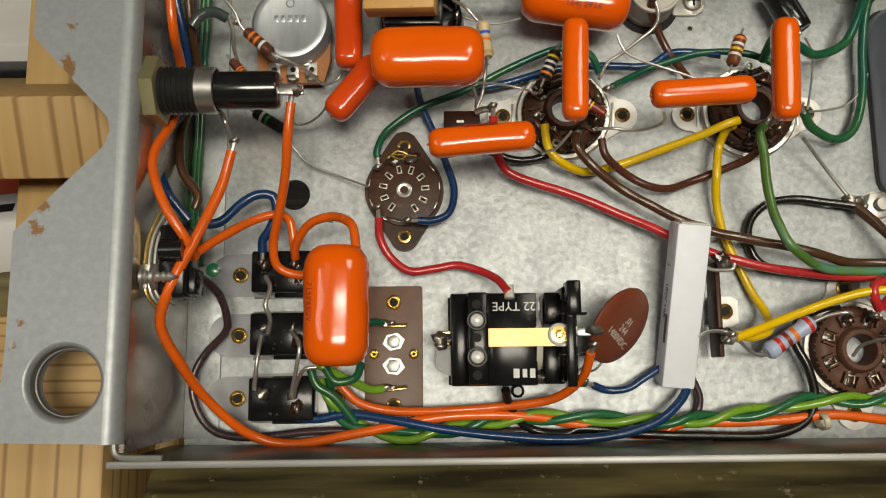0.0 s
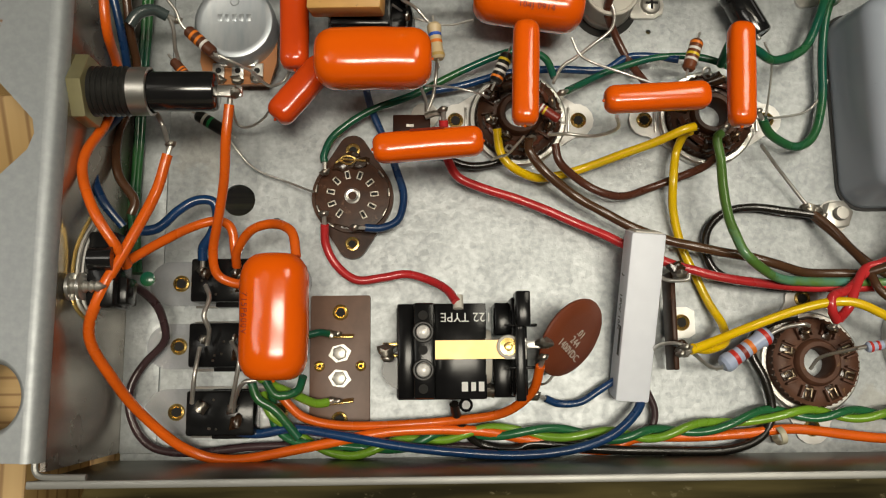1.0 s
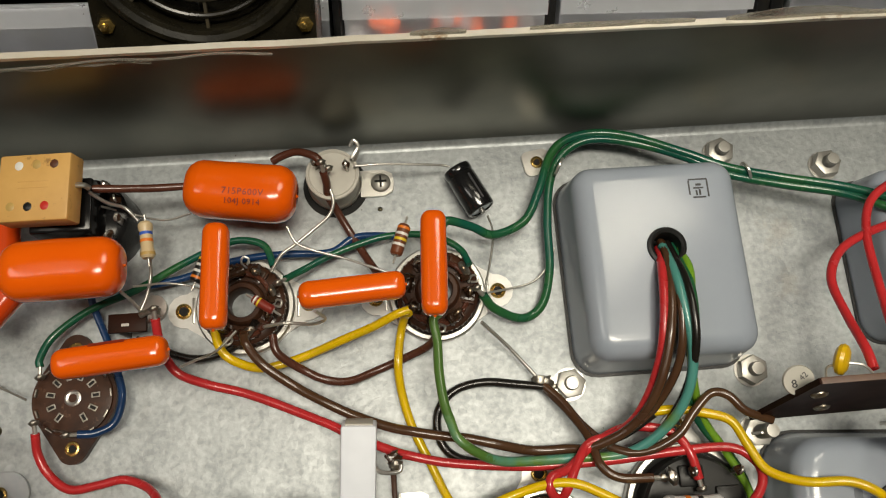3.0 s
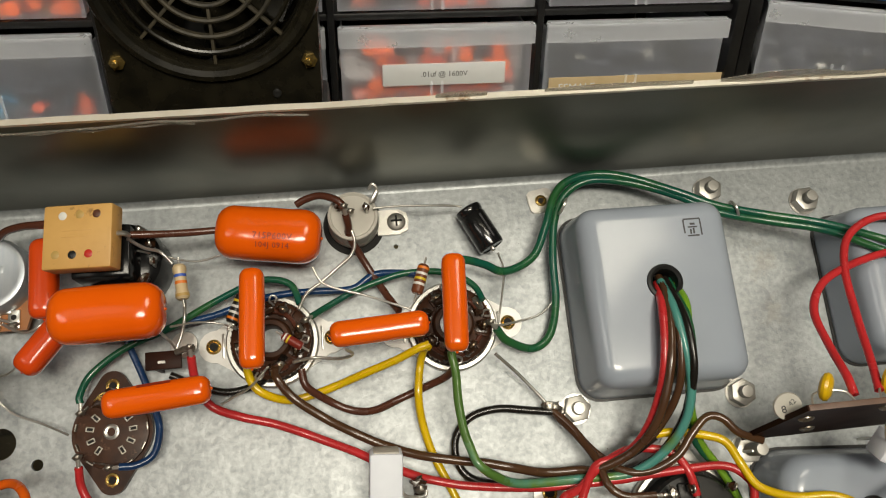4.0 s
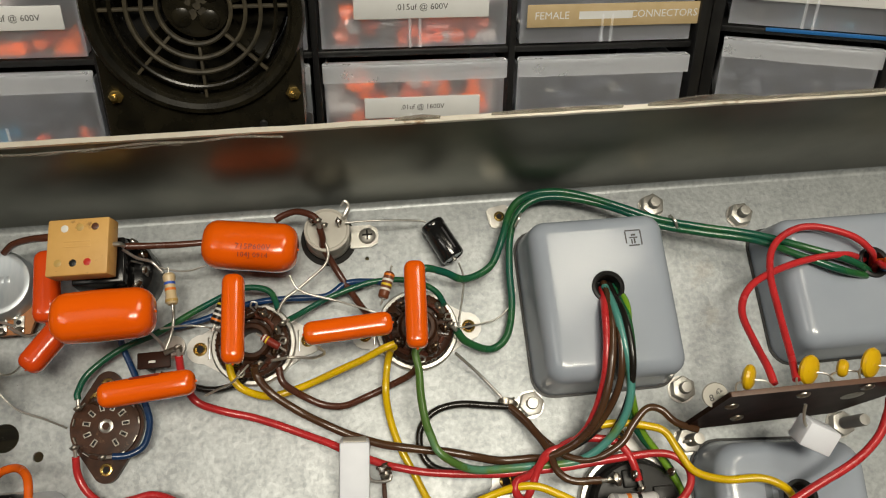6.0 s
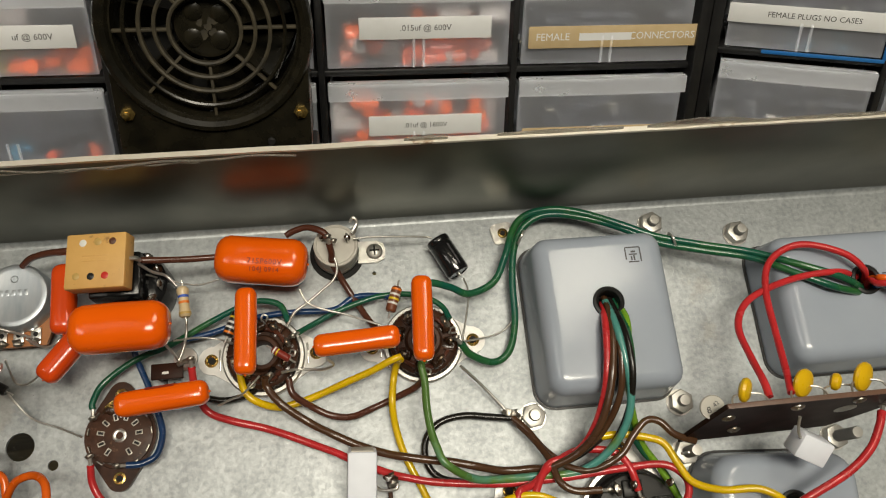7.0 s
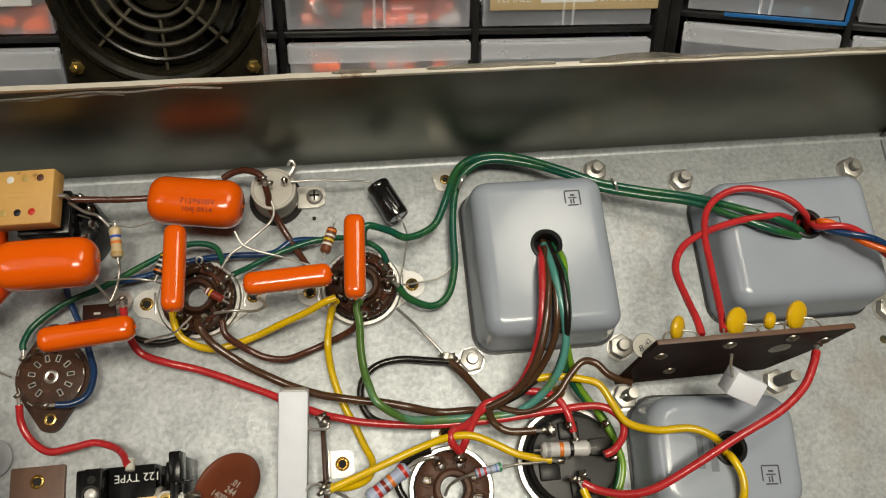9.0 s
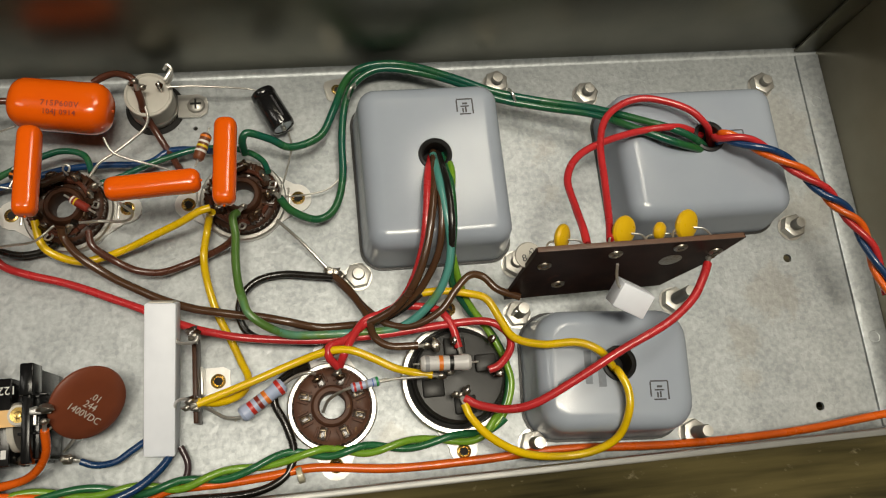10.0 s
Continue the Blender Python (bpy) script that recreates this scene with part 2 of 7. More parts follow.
stained(FLANGE_STEEL, [((-0.0838, 0.0370, 0.051), 0.0024), ((-0.0836, 0.0385, 0.051), 0.0012), ((-0.0830, 0.0350, 0.051), 0.0011), ((-0.0835, 0.0480, 0.051), 0.0016), ((-0.0885, 0.0005, 0.051), 0.0018), ((-0.0892, -0.0050, 0.051), 0.0020), ((-0.0915, -0.0290, 0.051), 0.0012), ((-0.0928, -0.0345, 0.051), 0.0008)], (0.23, 0.12, 0.045), 0.008)
stained(ZINC, [((0.2205, 0.0512, 0), 0.007), ((0.2215, 0.035, 0), 0.005), ((0.286, -0.026, 0), 0.008), ((0.300, -0.010, 0), 0.012), ((0.285, -0.040, 0), 0.005), ((0.318, 0.055, 0), 0.016), ((0.322, 0.02, 0), 0.012), ((-0.045, 0.03, 0), 0.010), ((0.155, -0.05, 0), 0.008)], (0.30, 0.255, 0.185), 0.030, 90, 0.25)

stained(SLEEVE["seagreen"], [((0, -0.010, 0.002), 0.021), ((0.006, -0.043, 0.004), 0.006)], (0.075, 0.165, 0.030), 0.012, 220)

# ---- building helpers (millimetres in, metres out) ----
def T(x, y, z=0.0, rx=0, ry=0, rz=0):
    """A pose on the chassis."""
    return CH @ pose(x * MM, y * MM, z * MM, rx, ry, rz)


def Wd(x, y, z=0.0, rx=0, ry=0, rz=0):
    """A pose over the bench, in millimetres."""
    return pose(x * MM, y * MM, BENCH + z * MM, rx, ry, rz)


def finish(name, bm, mat, smooth=35):
    bmesh.ops.recalc_face_normals(bm, faces=bm.faces)
    bmesh.ops.scale(bm, vec=(MM, MM, MM), verts=bm.verts)
    me = bpy.data.meshes.new(name)
    bm.to_mesh(me)
    bm.free()
    me.materials.append(mat)
    if smooth:
        me.shade_smooth()
        me.set_sharp_from_angle(angle=radians(smooth))
    return me


LUMPY = ("solder", "flux_residue", "coil_solder", "tag_solder", "lower_solder", "tip_solder")


def lumpy(bm, seed):
    """Makes a turned drop uneven, as cold solder is."""
    for v in bm.verts:
        k = 1 + 0.75 * noise.noise(v.co * 0.75 + Vector((seed * 3.7, seed * 1.3, 0)))
        v.co = Vector((v.co.x * k * 1.15, v.co.y * k * (0.70 + 0.06 * (seed % 5)), v.co.z * (0.8 + 0.5 * k * 0.5)))


def part(name, bm, mat, parent, label="", at=None, smooth=35):
    if not isinstance(bm, bpy.types.Mesh) and name in LUMPY:
        lumpy(bm, len(parent.children))
    me = bm if isinstance(bm, bpy.types.Mesh) else finish(name, bm, mat, smooth)
    ob = new(name, me)
    ob.parent = parent
    if at is not None:
        ob.matrix_basis = at
    if label:
        tagged(ob, label=label)
    return ob


def L(x, y, z=0.0, rx=0, ry=0, rz=0):
    return pose(x * MM, y * MM, z * MM, rx, ry, rz)


def thing(name, m, label, category, group="", kind=""):
    ob = new(name)
    ob.empty_display_size = 0.01
    ob.matrix_world = m
    return tagged(ob, label, category, group, kind)


def solo(name, bm, mat, m, label, category, group="", kind="", smooth=35):
    """A thing that is one mesh."""
    ob = new(name, finish(name, bm, mat, smooth))
    ob.matrix_world = m
    return tagged(ob, label, category, group, kind)


def box(sx, sy, sz, at=(0, 0, 0), bevel=0.0, bm=None, turn=None):
    bm = bm or bmesh.new()
    got = bmesh.ops.create_cube(bm, size=1.0)["verts"]
    bmesh.ops.scale(bm, vec=(sx, sy, sz), verts=got)
    if bevel:
        edges = list({e for v in got for e in v.link_edges})
        got = list({v for f in bmesh.ops.bevel(bm, geom=edges, offset=bevel, segments=2, profile=0.5, affect="EDGES")["faces"] for v in f.verts})
    if turn:
        bmesh.ops.rotate(bm, cent=(0, 0, 0), matrix=Euler([radians(a) for a in turn]).to_matrix(), verts=got)
    bmesh.ops.translate(bm, vec=at, verts=got)
    return bm


def lathe(profile, seg=24, bm=None, at=(0, 0, 0), squash=1.0, axis="Z"):
    """Turns (radius, height) pairs; ends at radius 0 close it."""
    bm = bm or bmesh.new()
    rings = []
    for r, h in profile:
        if r <= 1e-6:
            rings.append([bm.verts.new((0, 0, h))])
        else:
            rings.append([bm.verts.new((r * math.cos(2 * math.pi * k / seg), r * squash * math.sin(2 * math.pi * k / seg), h)) for k in range(seg)])
    for a, b in zip(rings, rings[1:]):
        for k in range(seg):
            n = (k + 1) % seg
            if len(a) == 1 and len(b) == 1:
                continue
            if len(a) == 1:
                bm.faces.new((a[0], b[k], b[n]))
            elif len(b) == 1:
                bm.faces.new((a[k], a[n], b[0]))
            else:
                bm.faces.new((a[k], a[n], b[n], b[k]))
    verts = [v for ring in rings for v in ring]
    if axis == "X":
        bmesh.ops.rotate(bm, cent=(0, 0, 0), matrix=Matrix.Rotation(radians(90), 3, "Y"), verts=verts)
    if axis == "Y":
        bmesh.ops.rotate(bm, cent=(0, 0, 0), matrix=Matrix.Rotation(radians(-90), 3, "X"), verts=verts)
    bmesh.ops.translate(bm, vec=at, verts=verts)
    return bm


def prism(outline, z0, z1, bm=None, bevel=0.0):
    bm = bm or bmesh.new()
    low = [bm.verts.new((x, y, z0)) for x, y in outline]
    high = [bm.verts.new((x, y, z1)) for x, y in outline]
    bm.faces.new(low[::-1])
    top = bm.faces.new(high)
    for k in range(len(outline)):
        n = (k + 1) % len(outline)
        bm.faces.new((low[k], low[n], high[n], high[k]))
    if bevel:
        bmesh.ops.bevel(bm, geom=list(top.edges), offset=bevel, segments=2, profile=0.5, affect="EDGES")
    return bm


def round_rect(w, d, r, n=5):
    pts = []
    for cx, cy, a in ((w / 2 - r, d / 2 - r, 0), (-w / 2 + r, d / 2 - r, 90), (-w / 2 + r, -d / 2 + r, 180), (w / 2 - r, -d / 2 + r, 270)):
        pts += [(cx + r * math.cos(radians(a + 90 * k / n)), cy + r * math.sin(radians(a + 90 * k / n))) for k in range(n + 1)]
    return pts


def stack(loops, bm=None):
    """Skins rings of points of equal count and closes both ends."""
    bm = bm or bmesh.new()
    rings = [[bm.verts.new(p) for p in loop] for loop in loops]
    for a, b in zip(rings, rings[1:]):
        for k in range(len(a)):
            n = (k + 1) % len(a)
            bm.faces.new((a[k], a[n], b[n], b[k]))
    bm.faces.new(rings[0][::-1])
    bm.faces.new(rings[-1])
    return bm


def spline(points, steps=7):
    """A smooth line through the points (Catmull-Rom)."""
    p = [Vector(q) for q in points]
    if len(p) == 2:
        return p
    p = [2 * p[0] - p[1]] + p + [2 * p[-1] - p[-2]]
    out = []
    for a, b, c, d in zip(p, p[1:], p[2:], p[3:]):
        for k in range(steps):
            t = k / steps
            out.append(0.5 * (2 * b + (c - a) * t + (2 * a - 5 * b + 4 * c - d) * t * t + (3 * b - a - 3 * c + d) * t ** 3))
    return out + [p[-2]]


def tube(points, radius, seg=10, bm=None, smooth_line=True, steps=7, wobble=0.0):
    bm = bm or bmesh.new()
    line = spline(points, steps) if smooth_line else [Vector(q) for q in points]
    side = None
    rings = []
    for k, p in enumerate(line):
        way = (line[min(k + 1, len(line) - 1)] - line[max(k - 1, 0)]).normalized()
        if side is None:
            side = way.cross(Vector((0, 0, 1)) if abs(way.z) < 0.9 else Vector((1, 0, 0))).normalized()
        side = (side - way * side.dot(way)).normalized()
        up = way.cross(side)
        r = radius * (1 + wobble * noise.noise(p * 0.15))
        rings.append([bm.verts.new(p + r * (math.cos(2 * math.pi * j / seg) * side + math.sin(2 * math.pi * j / seg) * up)) for j in range(seg)])
    for a, b in zip(rings, rings[1:]):
        for j in range(seg):
            n = (j + 1) % seg
            bm.faces.new((a[j], a[n], b[n], b[j]))
    bm.faces.new(rings[0][::-1])
    bm.faces.new(rings[-1])
    return bm


def carved(me, cutter_bm, name):
    """me with the cutter taken away."""
    a = new("carve", me)
    c = new("cutter", finish("cutter", cutter_bm, me.materials[0], 0))
    mod = a.modifiers.new("cut", "BOOLEAN")
    mod.object, mod.operation, mod.solver = c, "DIFFERENCE", "EXACT"
    bpy.context.view_layer.update()
    out = bpy.data.meshes.new_from_object(a.evaluated_get(bpy.context.evaluated_depsgraph_get()))
    out.name = name
    bpy.data.objects.remove(a)
    bpy.data.objects.remove(c)
    out.shade_smooth()
    out.set_sharp_from_angle(angle=radians(35))
    return out


def lettering(words, size, mat, parent, m, name="lettering", spacing=1.0):
    cu = bpy.data.curves.new(name, "FONT")
    cu.body, cu.size, cu.align_x, cu.align_y, cu.extrude, cu.space_character, cu.resolution_u = words, size * MM, "CENTER", "CENTER", 0.00004, spacing, 2
    tmp = new("tmp", cu)
    bpy.context.view_layer.update()
    me = bpy.data.meshes.new_from_object(tmp.evaluated_get(bpy.context.evaluated_depsgraph_get()))
    bpy.data.objects.remove(tmp)
    me.materials.clear()
    me.materials.append(mat)
    ob = new(name, me)
    ob.parent, ob.matrix_basis = parent, m
    return ob


def bars(rows, mat, parent, m, name="print_bar"):
    """Unreadable print as plain bars: (x, y, length, height)."""
    for x, y, w, h in rows:
        part(name, box(w, h, 0.08, (x, y, 0)), mat, parent, at=m)


def hexagon(r):
    return [(r * math.cos(radians(60 * k)), r * math.sin(radians(60 * k))) for k in range(6)]

# ---- the room ----
def room():
    for name, sx, sy, sz, at, mat in (("floor", 5000, 5000, 100, (0, 0, -50), FLOOR_GREY), ("ceiling", 5000, 5000, 100, (0, 0, 2650), PLASTER),
                                      ("wall_north", 5000, 100, 2600, (0, 900, 1300), PLASTER), ("wall_south", 5000, 100, 2600, (0, -2400, 1300), PLASTER),
                                      ("wall_east", 100, 5000, 2600, (2450, 0, 1300), PLASTER), ("wall_west", 100, 5000, 2600, (-2450, 0, 1300), PLASTER)):
        solo(name, box(sx, sy, sz), mat, pose(at[0] * MM, at[1] * MM, at[2] * MM), "plain " + ("grey concrete floor" if name == "floor" else "painted plaster surface of the workshop"), name.split("_")[0], kind="structure", smooth=0)


room()

bench = thing("workbench", Wd(100, 120, 0), "worn workbench with dark scuffed plank top", "workbench")
for k in range(5):
    part("plank", box(2200, 138, 40, (0, -360 + 141 * k, -20.2), 2.0), BENCH_WOOD, bench, at=L(0, 0, 0))
for sx in (-1000, 1000):
    for sy in (-300, 200):
        part("leg", box(80, 80, 858, (sx, sy, -470), 3), BENCH_WOOD, bench)

# ---- the chassis: a shallow steel tray ----
X0, X1, Y0, Y1 = -66.5, 341.5, -62.5, 89.5
chassis = thing("amplifier_chassis", T(0, 0, 0), "open galvanised steel amplifier chassis leaning on the bench", "chassis")


def plate():
    me = finish("plate", box(X1 - X0, Y1 - Y0, 1.2, ((X0 + X1) / 2, (Y0 + Y1) / 2, -0.6)), ZINC)
    cut = bmesh.new()
    for x, y, r in ((-34.6, 14.0, 4.9), (-23.2, 6.7, 1.8), (309.4, 2.8, 1.6), (309.4, -52.7, 1.6), (93, 68, 0.8),
                    (178, -30.8, 16.5), (79, 75.5, 9.5)):
        lathe([(0, -6), (r, -6), (r, 6), (0, 6)], 24, cut, (x, y, 0))
    return carved(me, cut, "plate")


part("plate", plate(), ZINC, chassis)
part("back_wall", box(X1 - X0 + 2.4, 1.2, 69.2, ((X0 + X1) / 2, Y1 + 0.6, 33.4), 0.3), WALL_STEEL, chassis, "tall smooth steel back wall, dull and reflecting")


def torn_rim():
    """The sheared top edge with a curl of peeled film."""
    bm = bmesh.new()
    random.seed(4)
    n = 80
    loops = []
    for k in range(n + 1):
        x = X0 + (X1 - X0) * k / n
        dz = 0.5 * noise.noise((x * 0.06, 0, 3)) + 0.25 * noise.noise((x * 0.3, 1, 3))
        loops.append([(x, Y1 - 0.25 + 0.3 * dz, 67.2), (x, Y1 + 1.4, 67.2), (x, Y1 + 1.45, 68.4 + dz), (x, Y1 - 0.3, 68.5 + dz)])
    return stack(loops, bm)


RIM = material("sheared_bright_edge", (0.80, 0.76, 0.67), 0.34, 0.3, 0.4, 200, (0.66, 0.60, 0.50), 0.3, spots=(0.35, 0.22, 0.12), spot_scale=60, spot_at=0.62)
part("rim", torn_rim(), RIM, chassis, "bright sheared top edge")
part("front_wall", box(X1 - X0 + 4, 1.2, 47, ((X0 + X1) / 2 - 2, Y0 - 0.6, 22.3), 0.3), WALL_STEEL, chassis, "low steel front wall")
part("front_rim", box(X1 - X0 + 4.4, 1.9, 1.0, ((X0 + X1) / 2 - 2.2, Y0 - 0.7, 46.4), 0.4), DULL_EDGE, chassis, "dull front edge")
part("left_wall", box(1.2, Y1 - Y0 - 2.6, 47.0, (X0 - 0.6, (Y0 + Y1) / 2 + 1.0, 23.45)), END_STEEL, chassis, "scuffed steel end wall, lit tone in its colour")
part("right_wall", box(1.2, Y1 - Y0, 60, (X1 + 0.6, (Y0 + Y1) / 2, 29.4), 0.3), FAR_STEEL, chassis, "warm stained steel end wall")
part("end_strip", box(10, Y1 - Y0 - 3, 1.2, (X1 - 5, (Y0 + Y1) / 2 - 1, 0.6), 0.3), ZINC, chassis, "folded end strip spot-welded to the plate")
for y in (66, 20, -30):
    part("spot_weld", lathe([(0, 1.1), (1.8, 1.1), (2.3, 1.35), (2.6, 1.2)], 16, None, (X1 - 5.5, y, 0)), ZINC, chassis)
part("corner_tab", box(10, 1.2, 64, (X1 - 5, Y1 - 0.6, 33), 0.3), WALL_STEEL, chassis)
part("left_strip", box(10.5, Y1 - Y0 - 4, 1.1, (X0 + 5.2, (Y0 + Y1) / 2, 0.55), 0.3), ZINC, chassis, "folded strip spot-welded along the end")
part("corner_lug", tube([(X0 - 3.0, Y0 + 5.0, 45.6), (X0 - 2.9, Y0 + 2.6, 45.6), (X0 - 1.8, Y0 + 1.3, 45.6), (X0 + 0.5, Y0 + 0.9, 45.6), (X0 + 9.0, Y0 + 0.8, 45.6)], 0.8, 8), DULL_EDGE, chassis, "welded corner tab")


def bend():
    """The rounded shoulder between the left wall and its flange."""
    out = []
    for y in (Y0 + 4.5, Y1 - 0.2):
        ring = [(X0 - 4 + 4 * math.cos(radians(a)), y, 47 + 4 * math.sin(radians(a))) for a in range(0, 91, 10)]
        ring += [(X0 - 4 + 2.9 * math.cos(radians(a)), y, 47 + 2.9 * math.sin(radians(a))) for a in range(90, -1, -10)]
        out.append(ring)
    return stack(out)


part("bend", bend(), FLANGE_STEEL, chassis)


def flange():
    xr = X0 - 4.0
    outline = [(xr, Y0 + 4.6), (-96, Y0 + 5.2), (-95.0, -33), (-95.0, -6), (-73.8, 15.6), (-72.4, 19.6), (-73.0, 23.2), (-93.2, 45.0), (-93.6, Y1 - 1), (xr, Y1 - 1)]
    me = finish("flange", prism(outline, 49.8, 51.0), FLANGE_STEEL)
    return carved(me, lathe([(0, 40), (9.9, 40), (9.9, 60), (0, 60)], 64, None, (-80.4, -43.2, 0)), "flange")


part("flange", flange(), FLANGE_STEEL, chassis, "zinc flange with a notch, rust marks and a flared hole")
part("flared_hole", lathe([(9.92, 50.98), (9.6, 50.92), (9.25, 50.7), (8.95, 50.3), (8.7, 49.7), (8.5, 48.8), (8.4, 47.6), (8.1, 47.4), (8.2, 46.8), (9.0, 48.4), (9.92, 49.8)], 72, None, (-80.4, -43.2, 0)), FLANGE_STEEL, chassis)
part("grimy_rim", lathe([(8.62, 49.55), (8.45, 48.6), (8.36, 47.2), (8.2, 45.4), (7.9, 45.0), (8.0, 44.5), (8.7, 45.0), (9.0, 48.0)], 72, None, (-80.4, -43.2, 0)), FLARE_STEEL, chassis, "brown grimy inner rim of the hole")

# ---- the pine stand that carries the chassis ----
stand = thing("pine_stand", T(-95, 0, 20), "raw pine workshop stand behind the chassis flange", "stand")


def timber(name, sx, sy, sz, at, grain_axis, label="", lean=0):
    """A piece of pine whose grain runs along its own z."""
    turn = {"x": (0, 90, 0), "y": (90, 0, 0), "z": (0, 0, 0)}[grain_axis]
    dims = {"x": (sz, sy, sx), "y": (sx, sz, sy), "z": (sx, sy, sz)}[grain_axis]
    return part(name, box(*dims, bevel=0.8), PINE_GRAIN, stand, label, L(*at, turn[0] + lean, turn[1], turn[2]))


def pine_grain():
    m = material("pine_growth_rings", (0.52, 0.345, 0.145), 0.6, 0, 0.25, 300, (0.42, 0.265, 0.10), 0.3, stretch=(1, 1, 0.05), spots=(0.40, 0.22, 0.09), spot_scale=24, spot_at=0.72)
    nt = m.node_tree
    b = nt.nodes["Principled BSDF"]
    base = b.inputs["Base Color"].links[0].from_socket
    co = nt.nodes.new("ShaderNodeTexCoord")
    mp = nt.nodes.new("ShaderNodeMapping")
    mp.inputs["Scale"].default_value, mp.inputs["Location"].default_value = (1, 1, 0.03), (0.03, 0.055, 0)
    rings = nt.nodes.new("ShaderNodeTexWave")
    rings.wave_type, rings.rings_direction, rings.wave_profile = "RINGS", "Z", "SIN"
    rings.inputs["Scale"].default_value, rings.inputs["Distortion"].default_value, rings.inputs["Detail Scale"].default_value = 88, 5.0, 0.7
    curve = nt.nodes.new("ShaderNodeMapRange")
    curve.inputs[1].default_value, curve.inputs[2].default_value = 0.84, 1.0
    mix = nt.nodes.new("ShaderNodeMix")
    mix.data_type = "RGBA"
    mix.inputs[7].default_value = (0.27, 0.15, 0.052, 1)
    nt.links.new(co.outputs["Object"], mp.inputs[0])
    nt.links.new(mp.outputs[0], rings.inputs[0])
    nt.links.new(rings.outputs[1], curve.inputs[0])
    nt.links.new(curve.outputs[0], mix.inputs[0])
    nt.links.new(base, mix.inputs[6])
    nt.links.new(mix.outputs[2], b.inputs["Base Color"])
    return m


PINE_GRAIN = pine_grain()
timber("upright", 54, 250, 40, (0, 30, -40), "y")
timber("cross_block", 86, 24.0, 56, (-20, 38.1, -20.4), "y", "pale pine cross block with pencil marks", 26)
for px, py in ((15.5, 31.5), (18.6, 31.0)):
    part("ink_mark", box(1.1, 2.2, 0.12, (0, 0, 0)), BAND["black"], stand, "black ink smudge", L(px, py, 7.9, 26, 0, 8))
timber("foot_block", 90, 60, 40, (-25, -84, -2), "y")
rail = timber("rail", 52, 27, 20, (-2, -38.5, -6), "x", "pine rail seen through the flange hole")


def back_bend():
    """The rounded inside corner where the plate turns up into the back wall."""
    loops = []
    for x in (X0, X1):
        loops.append([(x, Y1 - 2.4 + 2.4 * math.sin(radians(a)), 2.45 - 2.4 * math.cos(radians(a))) for a in range(0, 91, 15)] + [(x, Y1 + 0.1, 0.02)])
    return stack(loops)


part("back_bend", back_bend(), ZINC, chassis, "bright rounded inside corner")


def film_curl(x0, x1, high, seed):
    """A shred of clear protective film peeling off the rim."""
    n = 14
    loops = []
    for k in range(n + 1):
        f = k / n
        x = x0 + (x1 - x0) * f
        up = high * math.sin(math.pi * f) * (0.8 + 0.3 * noise.noise((x * 0.2, seed, 0)))
        loops.append([(x, Y1 + 0.4, 68.2), (x, Y1 + 0.5, 68.2), (x + 0.3, Y1 + 1.4, 69.0 + up), (x + 0.3, Y1 + 1.25, 69.0 + up)])
    return stack(loops)


FILM = material("clear_peeling_film", (0.75, 0.72, 0.66), 0.12, 0, 0.2, 300, (0.62, 0.58, 0.50), 0.5, transmission=0.8)
for x0, x1, high, seed in ((184, 222, 4.0, 1), (104, 118, 1.6, 2), (134, 176, 1.0, 3), (222, 300, 0.9, 4)):
    part("peeling_film", film_curl(x0, x1, high, seed), FILM, chassis, "curl of clear film peeling off the rim")
for x0, x1, z0, seed in ((-50, 70, 66.0, 6), (-20, 40, 64.6, 9)):
    part("peeling_film", tube([(x0 + (x1 - x0) * k / 9, Y1 - 0.5 - 0.3 * (k % 2), z0 - 3.0 * noise.noise((k * 0.7, seed, 2)) - 2.0 * (1 - k / 9)) for k in range(10)], 0.35, 6), FILM, chassis, "strand of peeled film on the wall")

